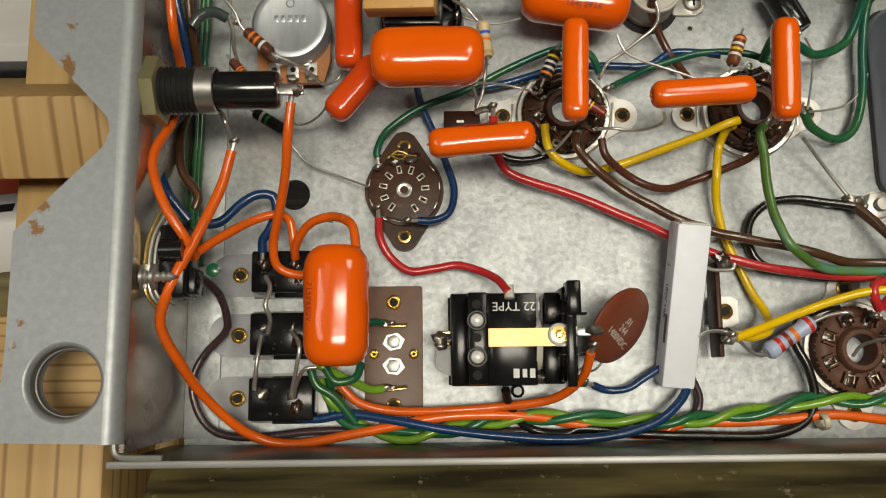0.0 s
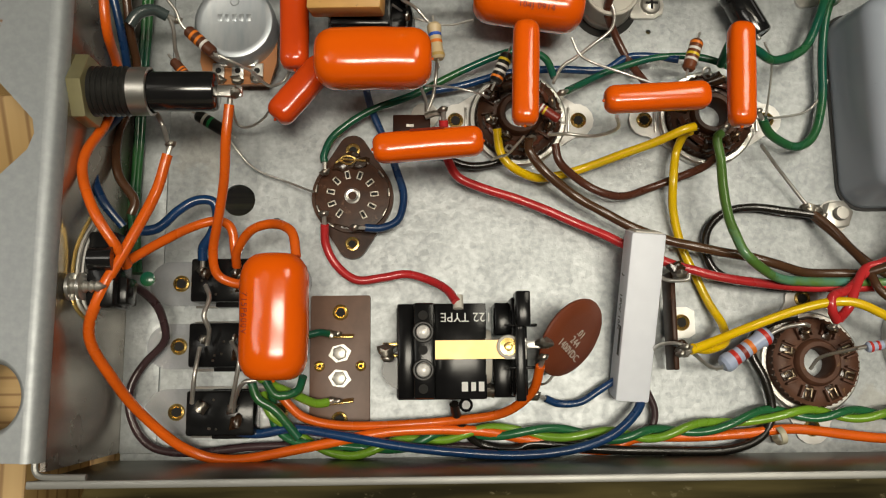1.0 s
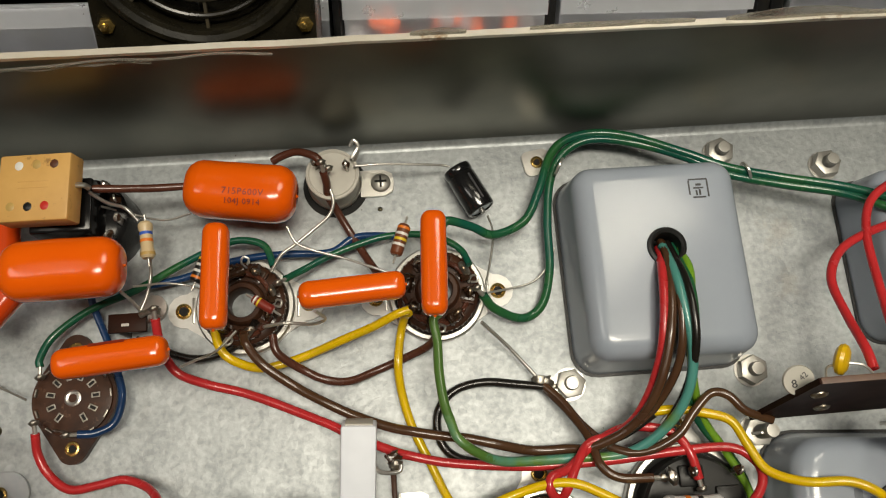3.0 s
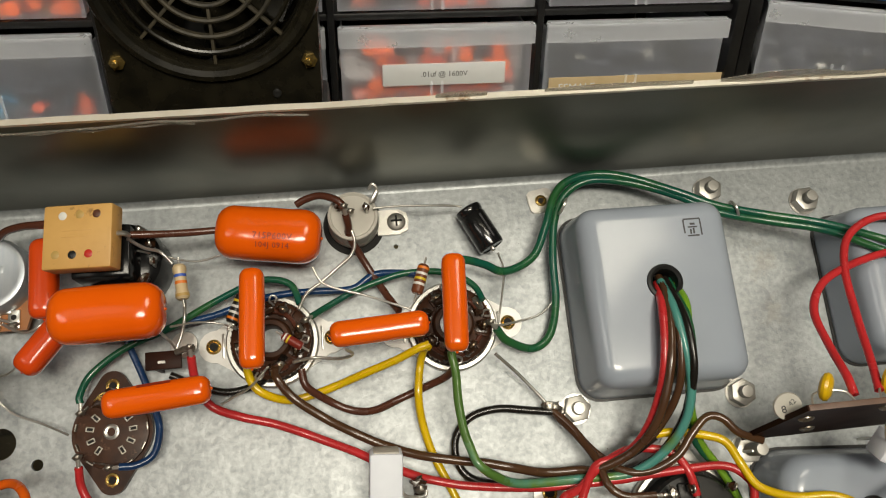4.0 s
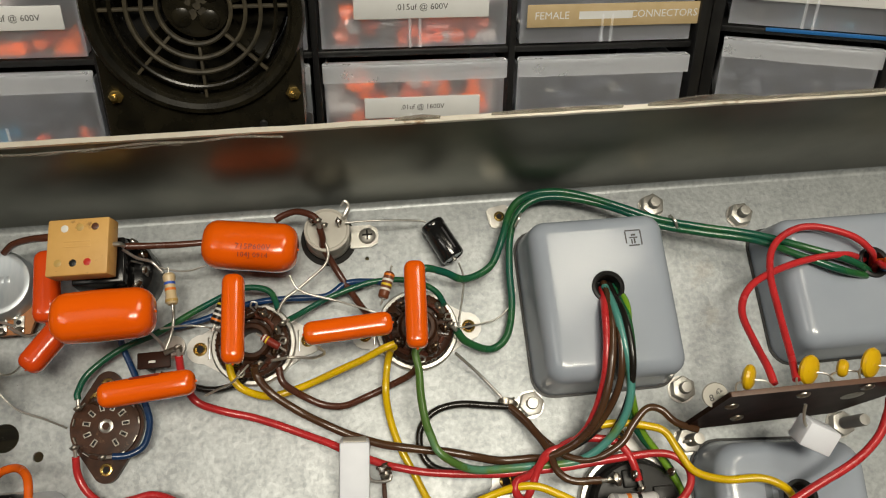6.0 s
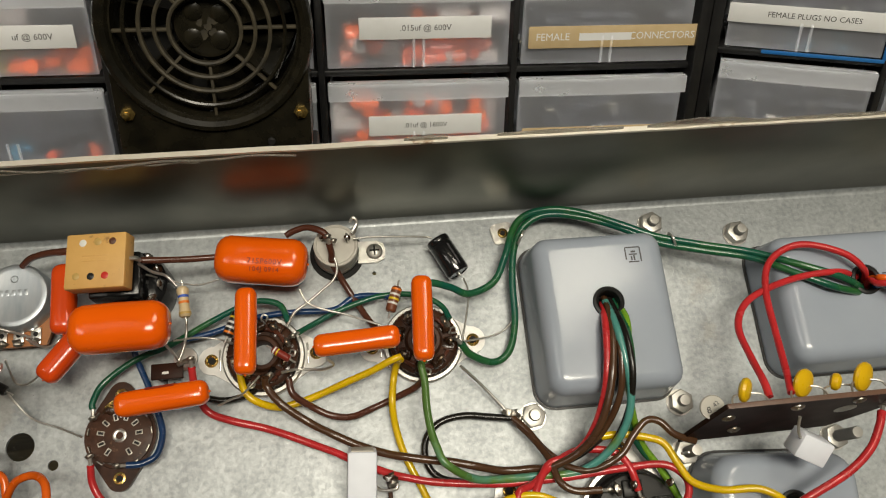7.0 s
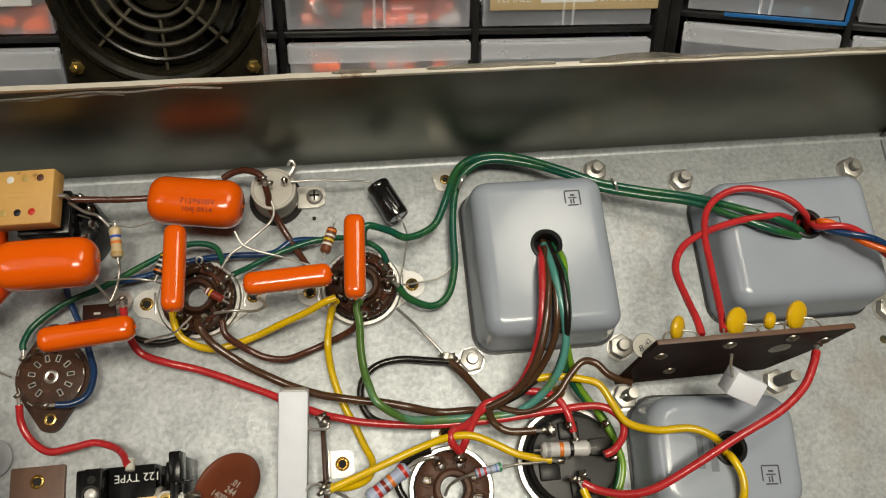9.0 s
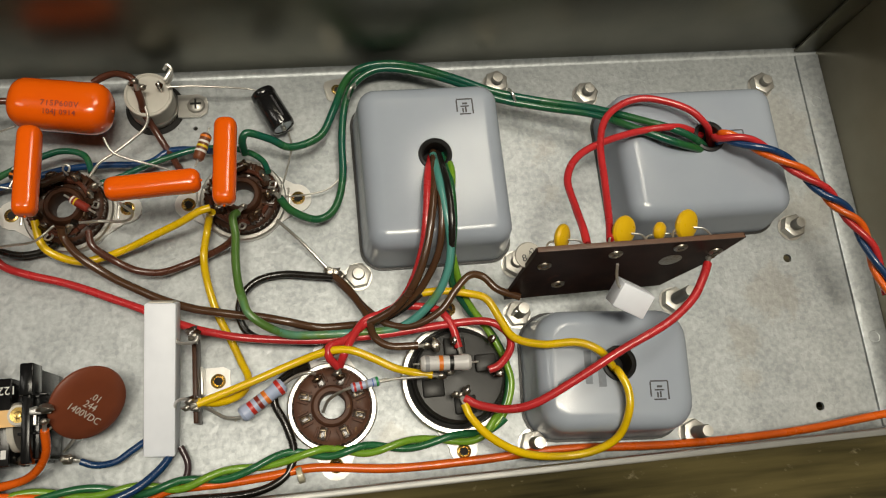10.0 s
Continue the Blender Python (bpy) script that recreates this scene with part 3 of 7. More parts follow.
# ---- grey transformer cans ----
def transformer(x, y, w, d, h, hole, rz=0, label="", mark=None, corner=7.5):
    ob = thing("transformer", T(x, y, 0, 0, 0, rz), label, "transformer", "grey potted transformers")
    loops = []
    rt = 6.0
    for inset, z in [(0.6, 0.02), (0.2, 0.8), (0.2, 1.6)] + [(0.2 + 1.6 * k / 4, 1.6 + (h - rt - 1.6) * k / 4) for k in range(1, 5)] + \
            [(1.8 + rt * (1 - math.cos(radians(a))), h - rt + rt * math.sin(radians(a))) for a in range(12, 91, 13)]:
        loops.append([(px, py, z) for px, py in round_rect(w - 2 * inset, d - 2 * inset, max(corner - inset * 0.7, 2.0), 6)])
    me = finish("can", stack(loops), CAN_GREY, 50)
    hx, hy = hole
    me = carved(me, lathe([(0, h - 9), (4.9, h - 9), (4.9, h + 5), (0, h + 5)], 32, None, (hx, hy, 0)), "can")
    me.set_sharp_from_angle(angle=radians(50))
    part("can", me, CAN_GREY, ob)
    # Thin black base that also draws the shadow line round the can.
    part("shadow_gasket", prism(round_rect(w + 1.3, d + 1.3, corner + 0.6, 6), 0.02, 0.75), RUBBER, ob, "thin black seal and shadow line under the can")
    part("grommet", lathe([(4.0, h - 8), (4.0, h - 1), (4.2, h + 0.6), (4.9, h + 1.1), (5.7, h + 0.8), (5.9, h + 0.1), (5.0, h - 0.4), (5.0, h - 8)], 32, None, (hx, hy, 0)), RUBBER, ob, "black rubber grommet")
    part("hole_floor", lathe([(0, h - 8.4), (4.85, h - 8.4), (4.85, h - 8.2), (0, h - 8.2)], 24, None, (hx, hy, 0)), DARK, ob)
    if mark:
        mx, my, s = mark
        bm = bmesh.new()
        for cx, cy, bx, by in ((0, s / 2, s, 0.5), (0, -s / 2, s * 0.7, 0.5), (s / 2, 0, 0.5, s), (-s / 2, 0.3, 0.5, s * 0.8), (0, 0.1, s * 0.55, 0.5), (0.1, s * 0.2, s * 0.3, 0.7), (0.3, -s * 0.22, 0.6, s * 0.34), (-0.7, -s * 0.25, 0.55, s * 0.3)):
            box(bx, by, 0.06, (cx, cy, 0), 0, bm)
        part("stamp", bm, GREY_INK, ob, "stamped square ink mark", L(mx, my, h + 0.03))
    return ob


t1 = transformer(176.0, 41.5, 53.4, 62.6, 22.5, (0.2, 2.4), 0, "tall grey enamelled potted transformer with leads through its top", (12.4, 19.7, 5.6))
t2 = transformer(273.8, 40.3, 65, 53, 22.5, (2.2, 4.5), 0, "wide grey enamelled potted transformer with a twisted cable", (12.5, 3.5, 6))
t3 = transformer(229.2, -34.2, 56.5, 44, 20.5, (0.6, 1.6), -4, "small grey enamelled potted transformer with yellow leads", (13.5, -7.5, 6), 11)
bars(((-5, 0, 2.6, 10), (-9.5, 1.5, 2.4, 11)), FAINT_INK, t3, L(-0.5, -1.0, 20.54))


# ---- dipped film capacitors ----
def film_capacitor(x, y, z, length, width, thick, rz, label, mat=None, ry=0, rows=(), face=0.0, rx=0):
    """An orange-dipped capacitor lying along its own x."""
    mat = mat or ORANGE
    ob = thing("film_capacitor", T(x, y, z, rx, ry, rz), label, "capacitor", "orange film capacitors")
    end = min(width, thick) * 0.40
    loops = []
    stations = [(-length / 2 + end * (1 - math.cos(radians(a))), math.sin(radians(a))) for a in (6, 22, 40, 60, 80)]
    stations += [(-length / 2 + end * 1.25 + (length - 2.5 * end) * k / 6, 1.0) for k in range(7)]
    stations += [(length / 2 - end * (1 - math.cos(radians(a))), math.sin(radians(a))) for a in (80, 60, 40, 22, 6)]
    for sx, f in stations:
        s = 0.42 + 0.58 * f
        ring = []
        for k in range(28):
            a = 2 * math.pi * k / 28
            c, n = math.cos(a), math.sin(a)
            p = 2.6
            wob = 1 + 0.03 * noise.noise((sx * 0.12 + x, c + y, n))
            ring.append((sx, s * wob * width / 2 * math.copysign(abs(c) ** (2 / p), c), s * wob * thick / 2 * math.copysign(abs(n) ** (2 / p), n)))
        loops.append(ring)
    part("body", stack(loops), mat, ob, smooth=60)
    for sx in (-1, 1):
        part("end_drip", lathe([(0, -0.9), (0.9, -0.6), (0.55, 0.3), (0.3, 0.9), (0, 1.0)], 10, None, (0, 0, 0)), mat, ob, at=L(sx * (length / 2 - 0.4), 0, -thick * 0.05, 0, 90 * sx, 0))
    if rows:
        n = Vector((0, math.sin(radians(face)), math.cos(radians(face))))
        bars(rows, INK, ob, L(0, n.y * (width / 2 + 0.0), n.z * (thick / 2 + 0.02), -face, 0, 0))
    return ob


capa = film_capacitor(-16.2, -24.1, 38, 31.5, 17.0, 15.0, 90, "large orange film capacitor over the black connectors")
film_capacitor(8.0, 45.8, 33, 31.5, 16.4, 14, 0.5, "large plain orange film capacitor beside a tan block")
big = film_capacitor(52.7, 70.0, 18.5, 32.5, 17.0, 15, -8, "large orange film capacitor with dark printing near the back wall")
film_capacitor(48.8, 40.5, 36, 28.8, 7.2, 7.0, 88, "small orange film capacitor standing over a tube socket", ry=0)
film_capacitor(107.4, 40.5, 35, 29, 7.2, 7.0, 87, "small orange film capacitor across the second tube socket")
film_capacitor(84.9, 34.9, 32.5, 28.8, 7.6, 7.2, 3, "small orange film capacitor bridging the two tube sockets")
sidecap = film_capacitor(22.6, 20.5, 37, 28.8, 8.0, 7.6, 4.5, "small orange film capacitor beside the brown socket")
film_capacitor(-13.4, 41.6, 20, 22, 8.4, 8.0, 50, "slanting small orange film capacitor by the control", RED_ORANGE)
film_capacitor(-16.0, 61.5, 17, 25, 8.4, 8.0, 91, "upright red-orange film capacitor beside the control", RED_ORANGE)
lettering("715P600V", 2.7, INK, big, L(2, -2.4, 7.62, 6, 0, 0), spacing=1.1)
lettering("104J 0914", 2.4, INK, big, L(2, -5.2, 7.15, 24, 0, 0), spacing=1.1)
lettering("715P600V", 2.3, INK, capa, L(0.5, 6.2, 6.7, -35, 0, 180), spacing=1.1)
bars(((0, 0, 9, 1.0),), INK, sidecap, L(0, 3.4, 2.9, -40, 0, 0))


# ---- sockets ----
PIN_METAL = material("tarnished_pin", (0.33, 0.27, 0.19), 0.34, 0.8, 0.4, 500, (0.14, 0.09, 0.05), 0.15)
RUSTY_BAKELITE = material("dusty_brown_bakelite", (0.125, 0.058, 0.036), 0.48, 0, 0.5, 260, (0.065, 0.028, 0.017), 0.3, spots=(0.26, 0.15, 0.07), spot_scale=230, spot_at=0.62, gloss=0.2)
def eyelet(ob, x, y, z=1.2, r=2.3, mat=None):
    part("eyelet", lathe([(r - 0.9, z - 1.4), (r - 0.9, z + 0.2), (r - 0.5, z + 0.6), (r, z + 0.4), (r + 0.2, z)], 20, None, (x, y, 0)), mat or BRASS, ob, "brass eyelet")
    part("eyelet_hole", lathe([(0, z + 0.12), (r - 0.9, z + 0.12), (r - 0.9, z + 0.17), (0, z + 0.17)], 14, None, (x, y, 0)), DARK, ob)


def lug(ob, x, y, z, h, angle, solder=True, mat=None):
    """A pierced solder tag standing up, with its blob."""
    bm = box(2.2, 0.5, h, (0, 0, h / 2), 0.15)
    lathe([(0.5, -0.25), (1.25, -0.25), (1.25, 0.25), (0.5, 0.25), (0.5, -0.25)], 12, bm, (0, 0, h), axis="Y")
    part("lug", bm, mat or TIN, ob, "solder tag", L(x, y, z, 0, 0, angle))
    if solder:
        s = 0.8 + 0.5 * random.random()
        part("solder", lathe([(0, -1.6), (1.1, -1.1), (1.5, 0), (1.1, 0.9), (0, 1.5)], 10), SOLDER if random.random() < 0.42 else FLUX, ob, at=L(x, y, z + h * 0.8, 15 * random.random(), 10, angle) @ Matrix.Scale(s, 4))


def saddle(r, ear, w=9.0):
    """A round saddle plate with two rounded ears along x."""
    out = []
    a0 = math.degrees(math.asin(min(w * 0.86 / r, 0.9)))
    for side in (0, 180):
        c, s = math.cos(radians(side)), math.sin(radians(side))
        pts = [(r * math.cos(radians(a0)), -r * math.sin(radians(a0))), (ear - 1.0, -w * 0.5)]
        pts += [(ear - 0.5 + w * 0.5 * math.cos(radians(a)), w * 0.5 * math.sin(radians(a))) for a in range(-75, 76, 25)]
        pts += [(ear - 1.0, w * 0.5), (r * math.cos(radians(a0)), r * math.sin(radians(a0)))]
        pts += [(r * math.cos(radians(a)), r * math.sin(radians(a))) for a in np.linspace(a0 + 12, 168 - a0, 9)]
        out += [(x * c - y * s, x * s + y * c) for x, y in pts]
    return out


def octal_socket(x, y, rz, label, r=15.0, ear=19.05, key=0, lugs=8, soldered=True, skip=()):
    ob = thing("tube_socket", T(x, y, 0, 0, 0, rz), label, "tube socket", "tube sockets on the plate")
    part("saddle", prism(saddle(r, ear, 10.6), 0.05, 1.2), BRIGHT_PLATE, ob, "bright tinned saddle plate")
    part("rim", lathe([(r, 1.1), (r, 2.8), (r - 0.5, 3.3), (r - 1.6, 3.3), (r - 2.0, 2.9), (r - 2.2, 1.1)], 48), TIN, ob, "bright rolled rim")
    for s in (-1, 1):
        eyelet(ob, s * ear, 0)
        part("rib", box(0.8, 8.0, 0.7, (s * (r + 0.9), 0, 1.5), 0.2), TIN, ob)
    shell = BAKELITE if soldered else RUSTY_BAKELITE
    part("body", lathe([(6.9, 1.4), (6.9, 7.2), (9.0, 7.6), (11.4, 7.4), (12.6, 6.6), (12.85, 1.4)], 48), shell, ob, "brown moulded body")
    part("collar", lathe([(4.3, 1.4), (4.3, 8.4), (4.7, 9.1), (5.9, 9.1), (6.5, 8.5), (6.9, 7.0), (6.9, 1.4)], 40), shell, ob, "raised collar round the open centre")
    ridges = bmesh.new()
    for k in range(44):
        a = 360 / 44 * k
        box(0.5, 0.5, 5.0, (12.7 * math.cos(radians(a)), 12.7 * math.sin(radians(a)), 4.0), 0, ridges, (0, 0, a))
    part("knurled_edge", ridges, shell, ob)
    for k in range(8):
        a = 45 * k + key
        c, n = math.cos(radians(a)), math.sin(radians(a))
        part("pocket", box(4.4, 2.5, 0.5, (0, 0, 0), 0.15), FLUX, ob, at=L(9.3 * c, 9.3 * n, 7.5, 0, 0, a))
        for side in (-1, 1):
            part("fin", box(3.6, 0.7, 2.2, (0, 0, 0), 0.2), shell, ob, "moulded fin beside a pin", L(9.6 * c - side * 2.0 * n, 9.6 * n + side * 2.0 * c, 8.0, 0, 0, a))
    for k in range(lugs):
        if k in skip:
            continue
        a = 45 * k + key + 4
        lug(ob, 9.6 * math.cos(radians(a)), 9.6 * math.sin(radians(a)), 7.6, 3.8 + 1.5 * ((k * 7) % 3) / 2, a + 90, soldered or k in (0, 7), PIN_METAL)
    part("open_centre", lathe([(0, 1.5), (4.5, 1.5), (4.5, 1.3), (0, 1.3)], 24), ZINC, ob, "dull grey plate inside the open centre")
    if not soldered:
        for k in range(1, 7):
            a = 45 * k + key
            c, n = math.cos(radians(a)), math.sin(radians(a))
            bm = box(2.6, 0.5, 1.2, (0, 0.9, 0), 0.1)
            box(0.5, 1.8, 1.0, (-1.1, 0, -0.1), 0.1, bm)
            box(1.6, 0.5, 0.9, (0.5, -0.7, 0), 0.1, bm)
            part("folded_tag", bm, PIN_METAL, ob, "folded tarnished tag", L(9.4 * c, 9.4 * n, 8.0, 8 * (k % 3), 0, a + 12 * (k % 2)))
    if soldered:
        for k in range(8):
            a = 45 * k + key + 10 * ((k * 5) % 3 - 1)
            rr = 9.0 + 1.6 * ((k * 3) % 4) / 3
            part("flux_residue", lathe([(0, -2.6), (0.9, -2.0), (1.5, -0.6), (1.7, 0.6), (1.1, 1.6), (0, 2.0)], 12), FLUX, ob, "black burnt flux drop", L(rr * math.cos(radians(a)), rr * math.sin(radians(a)), 9.4, 35 - 11 * (k % 4), 20, a))
            if k % 2:
                part("lead_curl", tube([(0, 0, 0), (1.6, 0.8, 1.6), (2.8, -0.4, 2.4), (1.8, -1.6, 2.0), (0.4, -0.6, 1.4)], 0.36, 6), LEAD, ob, "curl of bare lead round a pin", L(rr * math.cos(radians(a + 14)), rr * math.sin(radians(a + 14)), 9.0, 0, 0, a + 40))
        for k, (a0, a1, z) in enumerate(((190, 300, 9.2), (215, 335, 8.2), (20, 95, 9.6))):
            pts = [((10.6 - 0.9 * k) * math.cos(radians(a0 + (a1 - a0) * q / 5)), (10.6 - 0.9 * k) * math.sin(radians(a0 + (a1 - a0) * q / 5)), z + 0.9 * math.sin(q * 1.3)) for q in range(6)]
            part("jumper", tube(pts, 0.85, 8), SLEEVE["rust"], ob, "dark brown jumper between pins")
        part("burnt_resistor", lathe([(0, -4), (1.5, -3.8), (1.6, -2), (1.4, 0), (1.6, 2), (1.5, 3.8), (0, 4)], 12, None, axis="X"), FLUX, ob, "burnt black resistor", L(-2, 8.0, 12.0, 0, 0, 20))
    return ob


octal_socket(50.4, 38.6, 0, "brown octal tube socket crowded with soldered leads", key=12)
octal_socket(109.1, 38.6, 0, "second brown octal tube socket with burnt solder tags", key=30)
octal_socket(135.2, -36.4, 90, "brown octal tube socket with an open centre", key=22, soldered=False, skip=(1, 2, 3, 4, 5, 6))


def power_socket():
    ob = thing("tube_socket", T(178.0, -30.7), "large black round socket on a bright ring", "tube socket", "tube sockets on the plate")
    part("saddle", prism([(-y, x) for x, y in saddle(19.3, 24.0, 9.5)], 0.05, 1.2), BRIGHT_PLATE, ob, "bright tinned saddle plate")
    part("rim", lathe([(19.3, 1.1), (19.3, 3.4), (18.7, 4.0), (17.4, 4.0), (17.0, 3.4), (16.9, 1.1)], 56), TIN, ob, "bright rolled rim")
    part("well", lathe([(0, 1.2), (16.9, 1.2), (16.9, 1.3), (0, 1.3)], 40), DARK, ob)
    for s in (-1, 1):
        eyelet(ob, 0, s * 24.5)
    part("body", lathe([(0, 10.2), (1.2, 10.0), (12.5, 10.4), (14.6, 10.2), (15.4, 9.2), (15.6, 1.4)], 48), CHARCOAL, ob, "charcoal moulded body")
    for a in (20, 95, 200, 275):
        part("boss", box(7.2, 6.0, 1.6, (9.8 * math.cos(radians(a)), 9.8 * math.sin(radians(a)), 10.8), 0.6, None, (0, 0, 0)), CHARCOAL, ob)
    for x, y, a in ((-7.5, 10, 80), (-1.5, 11, 90), (11.5, 10.5, 60), (12.5, -1.0, 10), (-4.0, 1.0, 0), (1.0, -5.5, 50)):
        lug(ob, x, y, 10.4, 6.5, a)
    return ob


power_socket()


def valve_base():
    ob = thing("tube_socket", T(0, 14.5) @ Matrix.Diagonal((1, 1, 0.45, 1)), "brown moulded eleven-pin socket with a hollow rivet", "tube socket", "tube sockets on the plate")
    out = []
    lean = math.degrees(math.acos((12.3 - 4.4) / 14.6))
    for k in range(72):
        a = 5 * k
        off = abs(90 - a % 180)
        if off < lean:
            out.append((4.4 * math.cos(radians(a)), 14.6 * math.copysign(1, math.sin(radians(a))) + 4.4 * math.sin(radians(a))))
        else:
            out.append((12.3 * math.cos(radians(a)), 12.3 * math.sin(radians(a))))
    part("body", prism(out, 0.1, 5.2, None, 0.8), BAKELITE, ob, "brown moulded flange")
    part("raised_centre", lathe([(0, 5.0), (11.4, 5.0), (11.2, 6.6), (9.0, 7.4), (0, 7.4)], 40), BAKELITE, ob)
    part("rivet", lathe([(1.2, 7.2), (1.3, 8.0), (1.9, 8.3), (2.4, 7.9), (2.4, 7.2)], 24), TIN, ob, "hollow rivet")
    for k in range(11):
        if k == 8:
            continue
        a = 360 / 11 * k + 5
        c, s = math.cos(radians(a)), math.sin(radians(a))
        bm = box(2.4, 0.35, 0.5, (0, 0.6, 0), 0.08)
        box(2.4, 0.35, 0.5, (0, -0.6, 0), 0.08, bm)
        for end in (-1.1, 1.1):
            box(0.35, 1.5, 0.5, (end, 0, 0), 0.08, bm)
        part("contact", bm, SOLDER, ob, "folded contact", L(6.6 * c, 6.6 * s, 7.55, 0, 0, a))
        part("contact_slot", box(1.8, 0.9, 0.1, (0, 0, 0)), DARK, ob, at=L(6.6 * c, 6.6 * s, 7.44, 0, 0, a))
        part("tag", box(0.4, 2.4, 2.0, (0, 0, 0), 0.12), SOLDER, ob, at=L(10.8 * c, 10.8 * s, 7.4, 0, 12, a))
    for y in (-14.5, 14.4):
        eyelet(ob, 0, y, 5.2, 2.0)
    part("moulded_slot", box(4.6, 0.8, 0.3, (-3.2, -9.3, 7.45), 0.1, None, (0, 0, -14)), FLUX, ob)
    for x, y in ((-3, 9.6), (-0.5, 10.4), (2.5, 9.8), (0, 12)):
        part("solder", lathe([(0, -1.2), (2.0, -0.8), (2.4, 0), (1.4, 0.9), (0, 1.1)], 10), FLUX, ob, at=L(x, y, 8.2, 6, 4, 30))
    part("coiled_lead", tube([(-5, 10, 9), (-2, 12, 10.5), (1, 11, 10), (-1, 9.4, 10.4), (-4, 11, 10), (4, 10.5, 10)], 0.35, 6), BRASS, ob, "twisted brass-coloured lead")
    return ob


valve_base()


# ---- black panel connectors ----
def connector(x, y, label):
    ob = thing("panel_connector", T(x, y), label, "connector", "black panel connectors")
    out = [(-18 + 6.6 * math.cos(radians(a)), 6.6 * math.sin(radians(a))) for a in range(90, 271, 15)] + [(16.5 + 6.6 * math.cos(radians(a)), 6.6 * math.sin(radians(a))) for a in range(-90, 91, 15)]
    part("mounting_plate", prism(out, 0.1, 1.3), CLEAR_FIBRE, ob, "milky insulating mounting plate")
    part("sheet_backing", box(24, 14.6, 0.8, (1, 0, 0.5), 0.1), TIN, ob)
    eyelet(ob, -15.3, 0, 1.4)
    eyelet(ob, 14.6, 0, 1.4)
    bm = box(19, 12.4, 9.5, (-0.5, 0, 5.9), 0.7)
    box(11, 14.0, 4.5, (1.5, -0.4, 3.3), 0.4, bm)
    part("body", bm, BLACK, ob)
    for px_, py in ((-5.5, 1.5), (3.2, 1.8), (4.4, -2.2)):
        lug(ob, px_, py, 10.4, 2.0, 80)
    for k in range(7):
        part("flux_speck", lathe([(0, -0.2), (0.4, 0), (0, 0.3)], 6), SOLDER, ob, at=L(-7 + 14 * random.random(), -5 + 9 * random.random(), 10.7))
    return ob


CLEAR_FIBRE = material("milky_fibre", (0.66, 0.68, 0.71), 0.20, 0, 0.2, 300, (0.50, 0.52, 0.56), 0.5, transmission=0.55)
random.seed(11)
for y, lab in ((-11.5, "black panel connector with blue and orange wires"), (-30.0, "black panel connector with bare jumpers"), (-48.9, "black panel connector by the front wall")):
    connector(-35.2, y, lab)


# ---- brown terminal card ----
def terminal_card():
    ob = thing("terminal_card", T(-3.4, -34.8), "brown phenolic card with eyelets, bolts and tags", "terminal card")
    part("card", prism(round_rect(17.6, 38.8, 0.6, 2), 0.1, 1.8, None, 0.2), PHENOLIC, ob)
    for y in (14.4, -16.7):
        eyelet(ob, 0, y, 1.8, 2.2)
    for x in (-6, 6.1):
        eyelet(ob, x, -1.3, 1.8, 1.4)
    for y, a in ((2.4, 12), (-4.9, -8)):
        part("lock_washer", prism([(3.4, 0), (1.6, 2.4), (-1.6, 2.4), (-3.4, 0), (-1.6, -2.4), (1.6, -2.4)], 1.8, 2.3), NUT, ob, at=L(0, y, 0, 0, 0, a))
        part("bolt", prism(hexagon(2.1), 2.3, 4.2, None, 0.4), NUT, ob, "plated hex bolt", L(0, y, 0, 0, 0, a + 10))
    for y, a in ((7.9, 0), (-11.0, 6)):
        bm = box(7.5, 0.5, 3.0, (0, 0, 1.5), 0.2)
        part("tag", bm, BRASS, ob, "soldered brass tag", L(0.4, y, 1.8, 20, 0, a))
        part("solder", lathe([(0, -1.4), (1.2, -0.8), (1.4, 0), (0.8, 0.9), (0, 1.2)], 10), SOLDER, ob, at=L(-2.2, y, 4.2))
    return ob


terminal_card()


